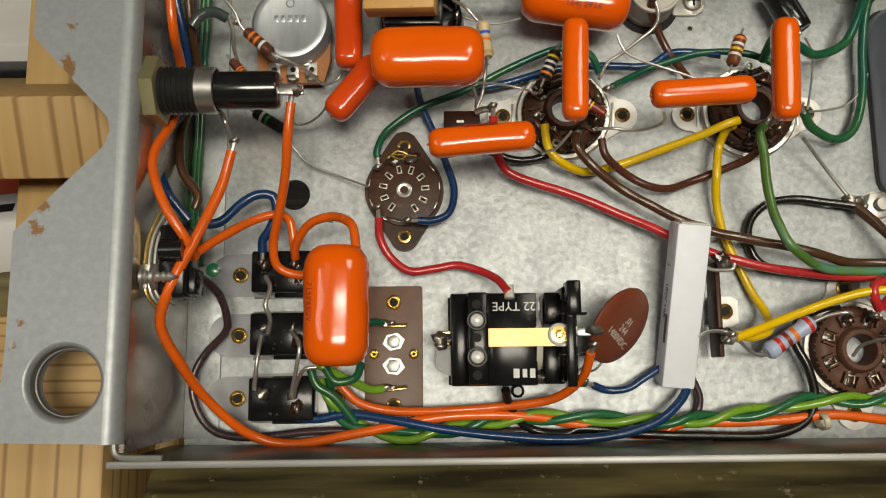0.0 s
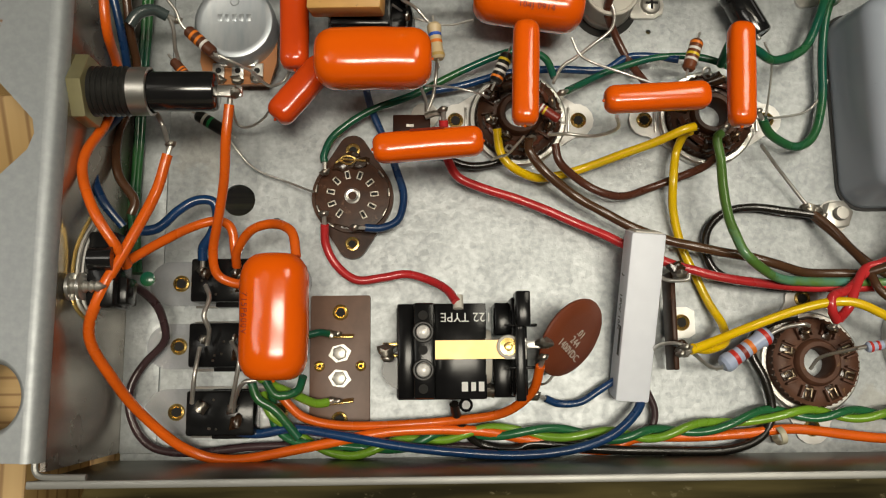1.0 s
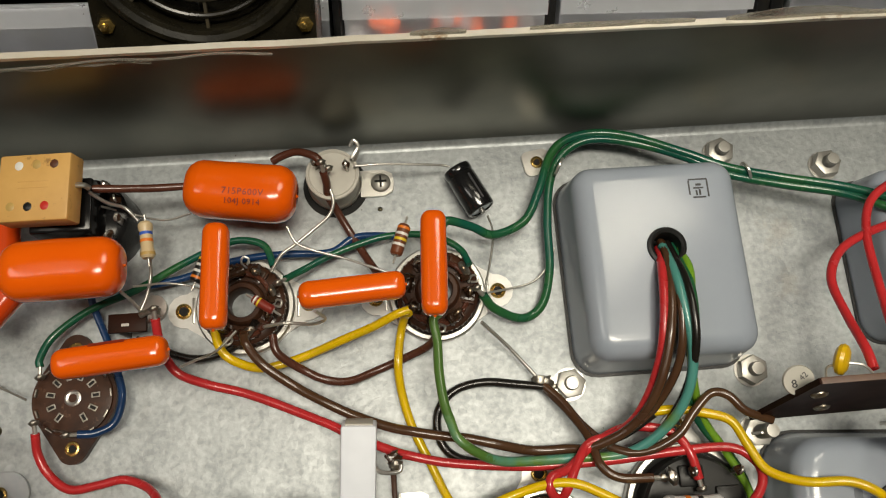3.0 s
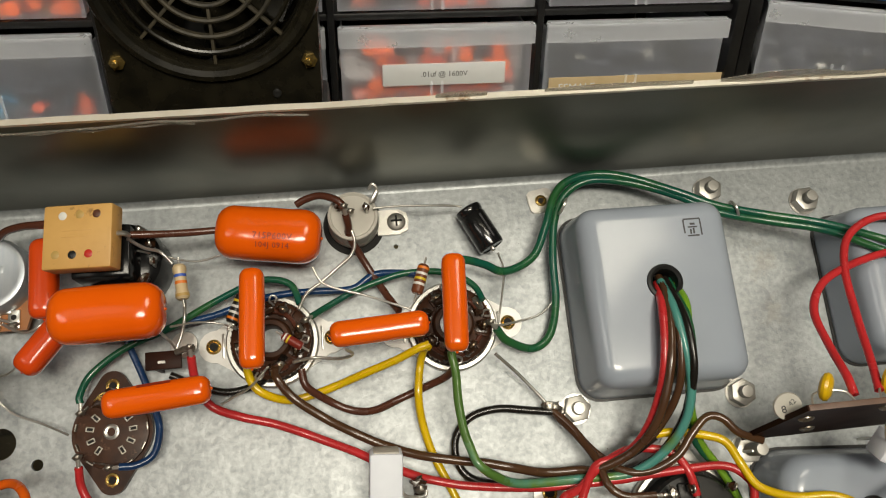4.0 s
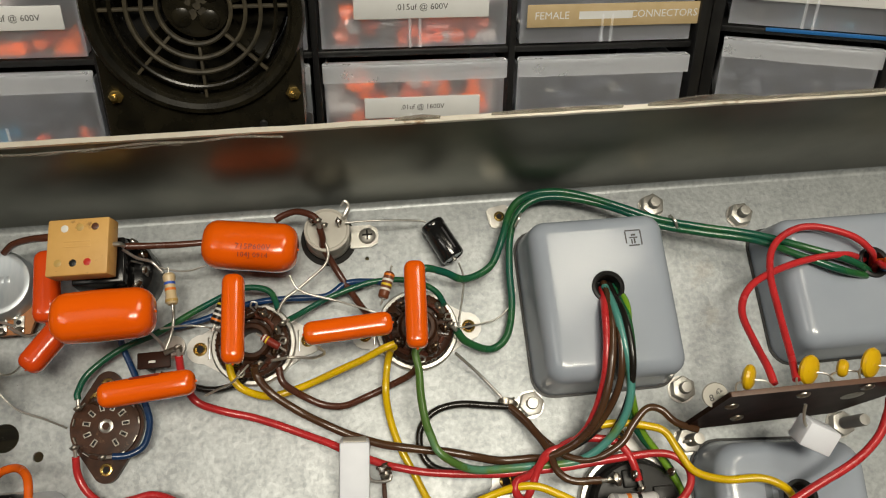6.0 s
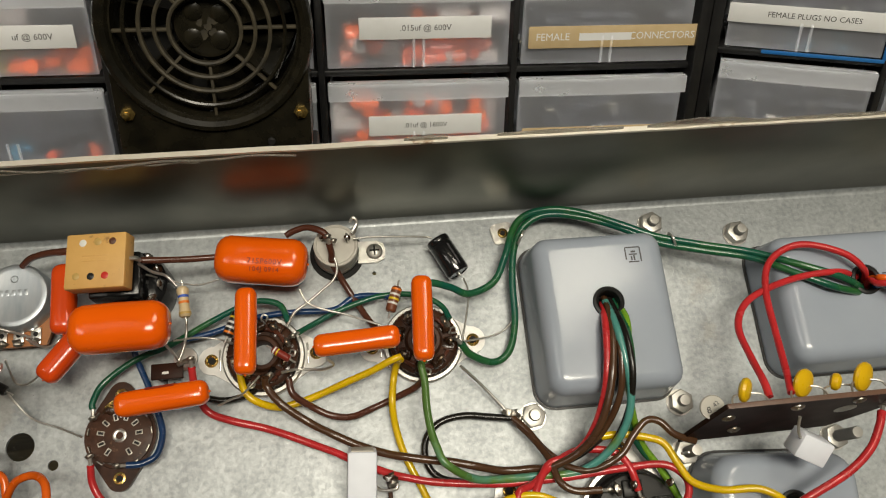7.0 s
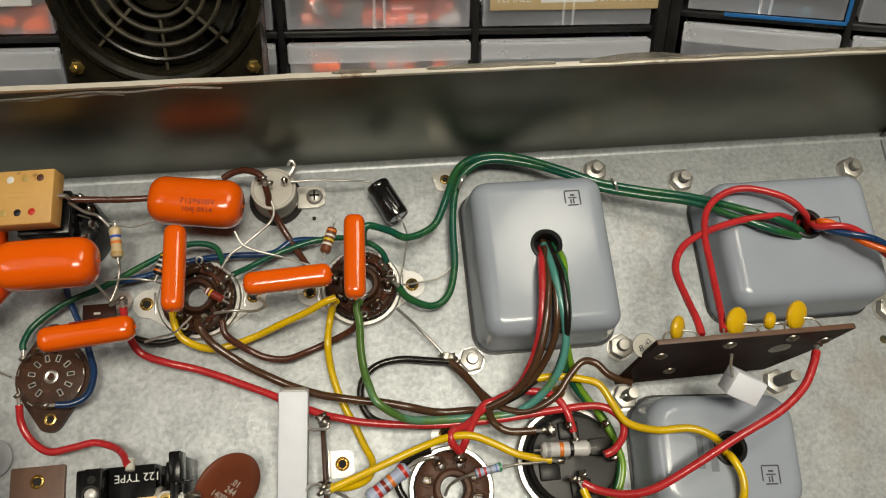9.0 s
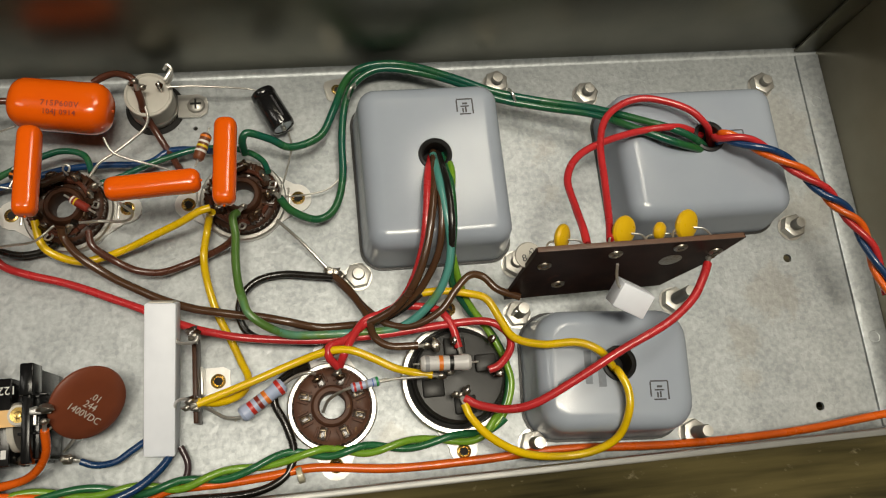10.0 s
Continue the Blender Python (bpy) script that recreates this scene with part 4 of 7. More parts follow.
# ---- relay and its contact block ----
def relay():
    ob = thing("relay", T(26.2, -32.4), "black relay with a bronze armature and two screws", "relay")
    part("base", box(26, 26.4, 3.0, (0, 0, 1.6), 0.4), BLACK, ob)
    part("housing", box(24.6, 26.6, 12.5, (-0.1, 0, 8.6), 0.5), BLACK, ob)
    part("end_cheek", box(5.2, 26.0, 15, (-9.6, 0, 9.2), 0.5), BLACK, ob)
    part("top_plate", box(14.2, 26.2, 1.2, (5.2, 0, 15.6), 0.2), BLACK, ob, "black top plate with white print")
    part("clamp_bar", box(5.6, 25.6, 7.0, (-4.9, 0, 20.0), 0.6), BLACK, ob)
    for k, y in enumerate((9.4, 4.9, 0.1, -5.2, -10.2)):
        if k in (1, 3):
            part("screw", lathe([(0, 1.3), (0.9, 1.25), (1.7, 0.8), (2.0, 0.1), (2.0, -0.4)], 20), BRIGHT_PLATE, ob, "domed screw", L(-5.2, y, 23.7))
            part("screw_ring", lathe([(2.1, 0.1), (2.3, 0.5), (2.7, 0.5), (2.9, 0.1)], 20), CHARCOAL, ob, at=L(-5.2, y, 23.5))
        else:
            part("dimple", lathe([(1.3, 0.06), (1.0, 0.1), (0, 0.04)], 14), DARK, ob, at=L(-5.2, y, 23.5))
    arm = [(-2.0, 2.6), (17.5, 2.6), (17.5, -2.4), (-2.0, -2.4)]
    part("armature", prism(arm, 23.0, 23.6), COPPER, ob, "shiny bronze armature strip")
    part("armature_tip", box(6.0, 5.6, 0.7, (19.6, 0.2, 23.5), 0.2), TIN, ob, "plated armature tip")
    part("contact_stud", lathe([(0, 25.2), (1.0, 25.0), (1.2, 24.4), (2.3, 24.3), (2.6, 23.6)], 18), BRASS, ob, "brass contact rivet", L(17.6, 0.8, 0))
    part("contact_washer", lathe([(1.4, 24.0), (3.0, 24.2), (3.2, 23.5)], 20), OFF_WHITE, ob, at=L(17.6, 0.8, 0.1))
    part("coil_end", lathe([(0, 0.6), (7.2, 0.6), (7.6, 0), (7.6, -1.2)], 32, None, axis="X"), OFF_WHITE, ob, "translucent coil end", L(13.2, -1.5, 10.5))
    for z in (10, 15):
        part("coil_tag", box(4.0, 1.0, 0.8, (-14.4, 0.6 * z - 7, z), 0.2), BRASS, ob)
    part("coil_solder", lathe([(0, -1.8), (1.6, -1.2), (2.0, 0), (1.4, 1.2), (0, 1.8)], 12), SOLDER, ob, "solder blobs", L(-15.5, 0.2, 17))
    part("coil_solder", lathe([(0, -1.6), (1.4, -1.0), (1.6, 0), (1.0, 1.0), (0, 1.4)], 12), SOLDER, ob, at=L(-15.2, -1.8, 14))
    part("back_bulge", lathe([(0, 0), (5.5, 0), (5.5, 6), (0, 6)], 24), BLACK, ob, at=L(-11.5, -5, 0.2))
    # contact block
    part("contact_block", box(4.2, 26.5, 20, (20.9, 1.0, 12), 0.5), BLACK, ob)
    part("block_cap", box(3.8, 9.5, 8.0, (21.3, 10.6, 25.0), 0.5), BLACK, ob)
    part("block_spine", box(2.6, 26.0, 5.0, (20.6, -0.6, 24.0), 0.4), BLACK, ob)
    part("block_foot", box(6.0, 14, 11, (17.8, -6.0, 6.5), 0.4), BLACK, ob)
    part("block_wing", box(6.0, 9.0, 12, (18.0, 9.0, 7.5), 0.4), BLACK, ob)
    for y in (6.5, -4.8):
        part("bracket", box(8.0, 0.8, 3.0, (21.5, y, 22.6), 0.2), BLACK, ob)
    part("contact_tag", box(6.0, 2.2, 0.7, (25.0, 1.2, 27.5), 0.2), TIN, ob, "tinned tag")
    part("tag_solder", lathe([(0, -1.6), (1.7, -1.0), (2.0, 0.2), (1.3, 1.5), (0, 1.9)], 14), SOLDER, ob, "bright solder blob", L(26.6, 1.6, 28.5))
    part("lower_solder", lathe([(0, -1.6), (1.9, -1.0), (2.3, 0.2), (1.3, 1.5), (0, 1.9)], 14), SOLDER, ob, at=L(14.2, -11.2, 8))
    part("lower_solder", lathe([(0, -1.4), (1.4, -1.0), (1.8, 0.2), (1.1, 1.2), (0, 1.6)], 14), SOLDER, ob, at=L(25.6, -12.4, 7))
    part("lead_sleeve", lathe([(1.4, -2.0), (1.5, 1.8), (1.1, 2.0), (0, 2.0)], 14), OFF_WHITE, ob, "white lead sleeve", L(4.6, 13.4, 16.5, 80, 0, 0))
    part("bottom_lug", lathe([(0, 0), (1.9, 0.2), (2.0, 2.8), (1.2, 3.6), (0, 3.6)], 12), BLACK, ob, at=L(6.5, -14.8, 12))
    lettering("122 TYPE", 3.6, WHITE_INK, ob, L(6.8, 9.4, 16.24, 0, 0, 180))
    bars(((6.2, -9.8, 1.7, 2.6), (8.6, -9.8, 1.3, 2.4), (10.8, -9.8, 1.5, 2.6)), WHITE_INK, ob, L(0, 0, 16.26))
    return ob


relay()


# ---- brown disc capacitor ----
def disc_capacitor():
    normal = Vector((0.59, -0.49, 0.64)).normalized()
    up = Vector((0.63, 0.77, 0.0))
    up = (up - normal * up.dot(normal)).normalized()
    side = up.cross(normal)
    m = Matrix((side, up, normal)).transposed().to_4x4()
    m.translation = Vector((61.8, -29.2, 18.5)) * MM
    ob = thing("disc_capacitor", CH @ m, "brown ceramic disc capacitor standing beside the relay", "capacitor")
    part("disc", lathe([(0, 1.5), (7.5, 1.5), (10.6, 1.2), (11.7, 0.5), (11.9, 0), (11.7, -0.5), (10.6, -1.2), (7.5, -1.5), (0, -1.5)], 48, None, squash=1.0), DISC_BROWN, ob)
    for words, dy in ((".01", 2.8), ("244", 0), ("1400VDC", -2.9)):
        lettering(words, 3.1, OFF_WHITE, ob, L(0.4, dy - 0.4, 1.56))
    for x in (-4.5, 4.5):
        part("lead", tube([(x, -11.0, 0), (x * 1.1, -13.5, -0.6), (x * 1.3, -15.0, -2.4)], 0.35, 8), LEAD, ob, "bare lead")
    return ob


disc_capacitor()


# ---- long white ceramic resistor and its terminal strip ----
def long_resistor():
    ob = thing("power_resistor", T(82.2, -22.8, 11.0, 15.5, 2, -4.0), "long white ceramic power resistor leaning over the plate", "resistor")
    part("body", box(9.8, 48.5, 8.6, (0, 0, 0), 0.7), WHITE_CERAMIC, ob)
    part("end_cement", box(7.6, 0.6, 7.2, (0, 24.4, 0), 0.2), OFF_WHITE, ob)
    side = L(-4.94, 0, 0, 0, -90, 0)
    lettering("10W 10K", 2.7, GREY_INK, ob, side @ L(-0.4, 1, 0, 0, 0, -90))
    lettering("J", 2.7, GREY_INK, ob, side @ L(-0.4, 11.5, 0, 0, 0, -90))
    bars(((1.9, -7.0, 1.9, 8.5),), GREY_INK, ob, side)
    return ob


long_resistor()


def terminal_strip():
    ob = thing("terminal_strip", T(92.6, -24.2), "brown phenolic terminal strip with two soldered tags", "terminal strip")
    part("strip", box(1.5, 28, 8.5, (0, 0, 8.5), 0.4), BAKELITE, ob)
    part("foot", prism([(1, -4.6), (7.5, -4.6), (9.6, -3.4), (9.6, 3.4), (7.5, 4.6), (1, 4.6)], 0.1, 1.2), BRIGHT_PLATE, ob, "tinned mounting foot")
    part("foot_upright", box(0.7, 9, 7, (1.2, 0, 4), 0.1), TIN, ob)
    eyelet(ob, 5.6, 0, 1.2, 2.3)
    for y in (12.5, -9.0):
        bm = box(1.0, 2.6, 5.0, (0.2, 0, 0), 0.2)
        part("tag", bm, TIN, ob, "solder tag", L(0.4, y, 14.0))
        part("solder", lathe([(0, -1.9), (1.8, -1.2), (2.2, 0.2), (1.5, 1.6), (0, 2.1)], 12), SOLDER, ob, "brown-stained solder", L(0.6, y, 17.0) @ Matrix.Scale(0.8, 4))
        part("flux_residue", lathe([(0, -1.9), (1.6, -1.2), (1.9, 0.2), (1.5, 1.6), (0, 1.9)], 12), FLUX, ob, at=L(0.1, y + 2.2, 15.8))
    return ob


terminal_strip()


# ---- fuse holder through the end wall ----
def fuse_holder():
    ob = thing("fuse_holder", T(-66.8, 34.0, 40, 0, 90, 0), "black panel fuse holder with a steel band and hex nut", "fuse holder")
    part("nut", prism(hexagon(9.4), 0.2, 3.8, None, 0.5), BRASS_OLD, ob, "dull brass hex nut")
    prof = [(0, 3.0), (6.0, 3.0)]
    for k in range(7):
        prof += [(6.5, 3.8 + 1.4 * k), (5.9, 4.5 + 1.4 * k)]
    part("thread", lathe(prof + [(6.0, 14.2), (0, 14.2)], 36), CHARCOAL, ob, "worn black thread")
    part("band", lathe([(5.6, 13.4), (6.2, 13.5), (6.25, 18.2), (5.6, 18.4)], 36), TIN, ob, "stamped steel contact band")
    part("sleeve", lathe([(0, 18), (5.1, 18), (5.15, 33.8), (4.8, 34.8), (4.0, 35.1), (0, 35.1)], 36), BLACK_GLOSS, ob, "glossy black sleeve")
    part("tip", box(1.4, 3.0, 7.0, (0, 0, 38), 0.4), TIN, ob, "tip contact")
    part("tip_solder", lathe([(0, -1.6), (1.5, -1.0), (1.8, 0), (1.1, 1.2), (0, 1.5)], 12), SOLDER, ob, at=L(-0.6, -0.5, 40))
    return ob


BRASS_OLD = material("dull_brass_nut", (0.42, 0.38, 0.20), 0.4, 0.7, 0.3, 200, (0.32, 0.30, 0.18), 0.1)
fuse_holder()


# ---- the control ----
def control():
    ob = thing("potentiometer", T(-34.4, 65.2), "round steel-backed potentiometer with three soldered tags", "potentiometer")
    part("wafer", prism([(-9.5, -17.0), (9.5, -17.0), (11.5, -10), (11.5, 0), (-11.5, 0), (-11.5, -10)], 5.2, 6.8), WAFER, ob, "tan wafer")
    part("front_body", lathe([(0, 0.2), (11.0, 0.2), (11.0, 5.2), (0, 5.2)], 40), TIN, ob)
    part("cover", lathe([(12.0, 6.0), (12.0, 12.6), (11.2, 13.8), (10.0, 14.2), (9.2, 14.0), (0, 14.0)], 56), POT_STEEL, ob, "brushed steel cover")
    for a in (75, 110, 250, 290):
        part("crimp", box(2.6, 1.6, 3.0, (11.7 * math.cos(radians(a)), 11.7 * math.sin(radians(a)), 6.8), 0.3, None, None), TIN, ob)
    for x in (-5.8, 0, 5.8):
        bm = box(3.6, 6.0, 0.6, (0, 0, 0), 0.15)
        part("tag", bm, TIN, ob, "tinned tag", L(x, -13.6, 7.3))
        part("tag_hole", lathe([(0, 0.34), (0.9, 0.34), (0.9, 0.3)], 12), DARK, ob, at=L(x, -12.9, 7.3))
        part("solder", lathe([(0, -1.0), (1.4, -0.7), (1.6, 0), (0.9, 0.9), (0, 1.2)], 10), SOLDER, ob, at=L(x, -15.9, 7.8))
    for x in (-4.2, -2.1, 0, 2.1, 4.2):
        part("stamped_mark", box(1.3, 2.2, 0.12, (x, 1.0, 14.03), 0.02), POT_STEEL, ob)
    part("stamped_ring", lathe([(1.0, 14.0), (1.2, 14.14), (1.4, 14.0)], 18, None, (0, 6, 0)), POT_STEEL, ob)
    return ob


WAFER = material("tan_wafer", (0.42, 0.17, 0.05), 0.4, 0, 0.2, 200, (0.34, 0.13, 0.04), 0.05)
# The bluish tone puts a blue reflection into the steel's colour.
POT_STEEL = material("brushed_bluish_cover", (0.36, 0.41, 0.46), 0.40, 0.75, 0.15, 500, (0.55, 0.57, 0.59), 0.06, stretch=(1, 0.2, 1))
control()


# ---- jack on the end wall ----
def jack():
    ob = thing("phone_jack", T(-59, -12, 36), "black jack with bowed spring leaves and a threaded screw", "jack")
    bm = box(7, 19, 13, (0, 0, -2), 0.9)
    box(5, 7, 8, (2.6, -5, -4), 0.6, bm)
    part("body", bm, BLACK, ob)
    part("shoulder", lathe([(0, -3), (3.0, -3), (3.2, 3), (0, 3)], 20, None, axis="X"), BLACK_GLOSS, ob, at=L(0.2, 2.5, 4))
    for k, (dx, mat) in enumerate(((-6.8, BRASS), (-5.6, TIN), (-4.2, TIN))):
        part("leaf", tube([(dx + 3.5, 14 - k, 3), (dx + 0.6, 6, 4), (dx, -2, 4.4), (dx + 0.8, -9, 4), (dx + 4.5, -14 + k, 2)], 0.5, 6), mat, ob, "bowed spring leaf")
    prof = [(0, -1)]
    for k in range(6):
        prof += [(2.0 - 0.12 * k, -0.8 + 1.5 * k), (1.4 - 0.1 * k, 0.0 + 1.5 * k)]
    part("screw", lathe(prof + [(0, 9)], 18, None, axis="X"), NUT, ob, "threaded screw with washers", L(-6.5, -4.6, 6))
    for x in (-6.2, -3.6):
        part("washer", lathe([(1.2, -0.4), (3.4, -0.4), (3.4, 0.4), (1.2, 0.4)], 20, None, axis="X"), TIN, ob, at=L(x, -4.6, 6))
    part("green_core", lathe([(0, -1.5), (1.8, -1), (2.0, 0.6), (0, 1.6)], 12), SLEEVE["green"], ob, at=L(7, -1, -10))
    return ob


jack()


# ---- upright can by the back wall ----
def grey_can():
    ob = thing("can_capacitor", T(79.2, 76.4), "short pale grey can with wire tags and a bracket", "capacitor")
    part("well", lathe([(0, 0.1), (10.4, 0.1), (10.4, 0.3), (0, 0.3)], 36), DARK, ob)
    part("case", lathe([(8.0, 0.2), (8.0, 10.5), (8.35, 11.2), (8.2, 12.0), (7.5, 12.3), (7.0, 11.8), (0, 11.7)], 48), OFF_WHITE, ob)
    part("lip", lathe([(8.0, 2.4), (8.5, 2.8), (8.5, 3.8), (8.0, 4.2)], 48), TIN, ob)
    part("bracket", prism([(8, -4.4), (15.5, -4.4), (18.2, -3), (18.8, 0), (18.2, 3), (15.5, 4.4), (8, 4.4)], 0.4, 1.5), TIN, ob, "tinned bracket")
    part("screw_head", lathe([(0, 3.2), (1.6, 3.1), (2.8, 2.4), (3.2, 1.5)], 20, None, (14.5, 0, 0)), NUT, ob, "cross-head screw")
    bm = box(3.8, 0.7, 0.4, (14.5, 0, 3.15))
    box(0.7, 3.8, 0.4, (14.5, 0, 3.15), 0, bm)
    part("cross_slot", bm, DARK, ob)
    lug(ob, -4.5, 2.5, 11.6, 5.0, 30)
    lug(ob, 4.5, 1.5, 11.6, 4.5, 100)
    part("twist_tab", box(1.2, 4.5, 8, (7.2, 5.8, 12.5), 0.3, None, (12, 10, -30)), TIN, ob, "bent tab")
    part("loop_lead", tube([(7, 4, 12), (8.5, 7.5, 14), (7.2, 9.5, 15), (5.8, 8, 14)], 0.6, 8), LEAD, ob)
    return ob


grey_can()


def electrolytic():
    ob = thing("electrolytic_capacitor", T(121.3, 70.5, 7.2, 0, 0, -63.7), "small black electrolytic capacitor lying on the plate", "capacitor")
    part("case", lathe([(0, -8.0), (3.6, -8.0), (4.4, -7.7), (4.6, -7.0), (4.55, -5.6), (4.2, -5.1), (4.55, -4.6), (4.6, 7.2), (4.3, 7.9), (3.8, 8.0), (3.6, 7.6), (0, 7.5)], 32, None, axis="X"), BLACK_GLOSS, ob)
    part("end_disc", lathe([(0, 7.55), (3.4, 7.62), (3.4, 7.5)], 24, None, axis="X"), POT_STEEL, ob)
    part("lead_boss", lathe([(0.9, 7.5), (0.9, 8.8), (0.4, 9.2), (0, 9.2)], 12, None, axis="X"), TIN, ob)
    bars(((1, 0, 9, 0.7),), GREY_INK, ob, L(0, 1.6, 4.35, -20, 0, 0))
    return ob


electrolytic()


# ---- tan moulded block on its black base ----
def tan_block():
    ob = thing("moulded_capacitor", T(0.8, 68.6, 33.0, 3, -8, -3), "tan moulded block with coloured dots", "capacitor")
    part("case", box(20.5, 19.0, 7.0, (0, 0, 0), 0.7), MICA_TAN, ob)
    for x, y, mat in ((-4.5, 6.2, "white"), (0.6, 6.4, "gold"), (5.6, 6.4, "darkbrown"), (-6.2, -5.2, "gold"), (-1.2, -5.4, "black"), (3.6, -5.3, "red")):
        part("dot", lathe([(0, 0.1), (1.1, 0.08), (1.25, 0)], 16), BAND[mat], ob, mat + " code dot", L(x, y, 3.5))
    for y in (1.8, 0.0):
        part("moulded_line", box(9, 0.5, 0.15, (0, y, 3.5), 0.05), MICA_TAN, ob)
    part("terminal", tube([(9, 1, 0), (12, 1, -0.5), (13, 0.5, -2)], 0.8, 8), TIN, ob)
    return ob


tan_block()


def black_base():
    ob = thing("rotary_switch", T(6.0, 66.0), "black moulded switch with soldered tags beneath the tan block", "switch")
    part("body", lathe([(0, 0.2), (13, 0.2), (13.2, 10), (12.4, 14), (9, 16), (0, 16)], 36), BLACK, ob)
    part("upper_body", box(17, 16, 13, (-2, 0, 21), 0.8), BLACK, ob)
    for a in (-70, -40, -10, 20, 50, 200):
        lug(ob, 11 * math.cos(radians(a)), 11 * math.sin(radians(a)), 14, 6, a + 90)
    return ob


random.seed(5)
black_base()


def dark_tab():
    ob = thing("tag_strip", T(19.0, 34.2), "dark phenolic tag strip with one soldered tag", "terminal strip")
    part("strip", box(11, 5.6, 1.6, (-1, 0, 11.2), 0.3), DARK_BOARD, ob)
    part("foot", box(1.2, 5, 10.6, (-4, 0, 5.2), 0.2), DARK_BOARD, ob)
    part("mark", box(2.2, 0.8, 0.1, (-1.5, -0.6, 12.05), 0), TIN, ob)
    part("tag", tube([(3, 1.8, 13), (6, 2.6, 13.6), (9, 2.4, 13.4)], 1.0, 8), SOLDER, ob, "soldered tag")
    part("foot_ear", lathe([(0, 1.2), (4.2, 1.2), (4.4, 0.1)], 20, None, (3, 6, 0)), TIN, ob)
    return ob


dark_tab()


# ---- resistors ----
def resistor(x, y, z, length, dia, rz, ry, body, bands, label, waist=0.86):
    ob = thing("resistor", T(x, y, z, 0, ry, rz), label, "resistor", "axial resistors")
    h, r = length / 2, dia / 2
    part("body", lathe([(0, -h), (r * 0.75, -h), (r, -h + r * 0.35), (r, -h + r * 1.0), (r * waist, -h + r * 1.35), (r * waist, h - r * 1.35), (r, h - r * 1.0), (r, h - r * 0.35), (r * 0.75, h), (0, h)], 24, None, axis="X"), BAND[body], ob)
    for at, colour in bands:
        rr = r * (1.02 if abs(at) > 0.74 else waist + 0.03)
        w = length * 0.045
        part("band", lathe([(rr * 0.9, at * h - w), (rr, at * h - w * 0.9), (rr, at * h + w * 0.9), (rr * 0.9, at * h + w)], 24, None, axis="X"), BAND[colour], ob, colour + " code band")
    for s in (-1, 1):
        part("lead", lathe([(0, 0), (0.34, 0), (0.34, 2.6), (0, 2.6)], 8, None, axis="X"), LEAD, ob, "bare lead", L(s * (h - 0.1) - (2.6 if s < 0 else 0), 0, 0))
    return ob


resistor(25.2, 56.9, 18.4, 11.0, 4.2, -84, 0, "tan", ((-0.7, "green"), (-0.35, "blue"), (0.05, "orange"), (0.78, "gold")), "tan carbon resistor with green, blue and orange bands")
resistor(98.7, 50.9, 22.9, 9.5, 3.7, 70, 0, "brown", ((0.75, "orange"), (0.35, "white"), (0.0, "yellow"), (-0.35, "white")), "brown resistor with orange, white and yellow bands", 1.0)
resistor(43.2, 45.4, 27, 9.0, 3.6, 66, 0, "black", ((0.5, "yellow"), (0.1, "white"), (-0.3, "white"), (-0.7, "orange")), "dark resistor with yellow and white bands at a socket", 1.0)
resistor(171.9, -27.9, 25, 16.0, 5.2, -3, 0, "stone", ((-0.2, "orange"), (0.22, "black"), (0.7, "darkbrown"), (-0.75, "grey")), "pale grey resistor across the black socket", 0.92)
resistor(113.3, -32.6, 10.6, 16.5, 5.4, 33, 0, "paleblue", ((-0.50, "red"), (-0.16, "darkred"), (0.16, "orange"), (0.78, "red")), "pale blue resistor with red and orange bands")
resistor(146.1, -32.0, 22.6, 9.0, 3.0, 9, 0, "paleblue", ((-0.75, "red"), (-0.3, "red"), (0.1, "grey"), (0.6, "blue"), (0.85, "green")), "small pale blue metal film resistor")
resistor(-42.6, 56.6, 19, 10.5, 3.5, -42, 0, "darkbrown", ((-0.5, "orange"), (-0.1, "orange"), (0.3, "white")), "dark brown resistor with orange bands by the control", 1.0)
resistor(-50.3, 51.2, 12, 6.5, 3.0, -50, 0, "darkbrown", ((0.5, "orange"), (0.2, "orange")), "small dark brown resistor beneath the fuse holder", 1.0)
resistor(-40.8, 34.9, 10, 11.0, 3.6, -32, 0, "black", ((-0.1, "green"), (-0.45, "white")), "black resistor with a green band under the fuse holder", 1.0)
resistor(58.0, 36.0, 16, 7.0, 2.8, -35, 0, "darkred", ((-0.4, "yellow"), (-0.75, "white")), "small dark red resistor inside a tube socket", 1.0)


# ---- terminal board standing on edge ----
CARD = L(-0.6, 4.6, 7.6, 20, -10, 0)


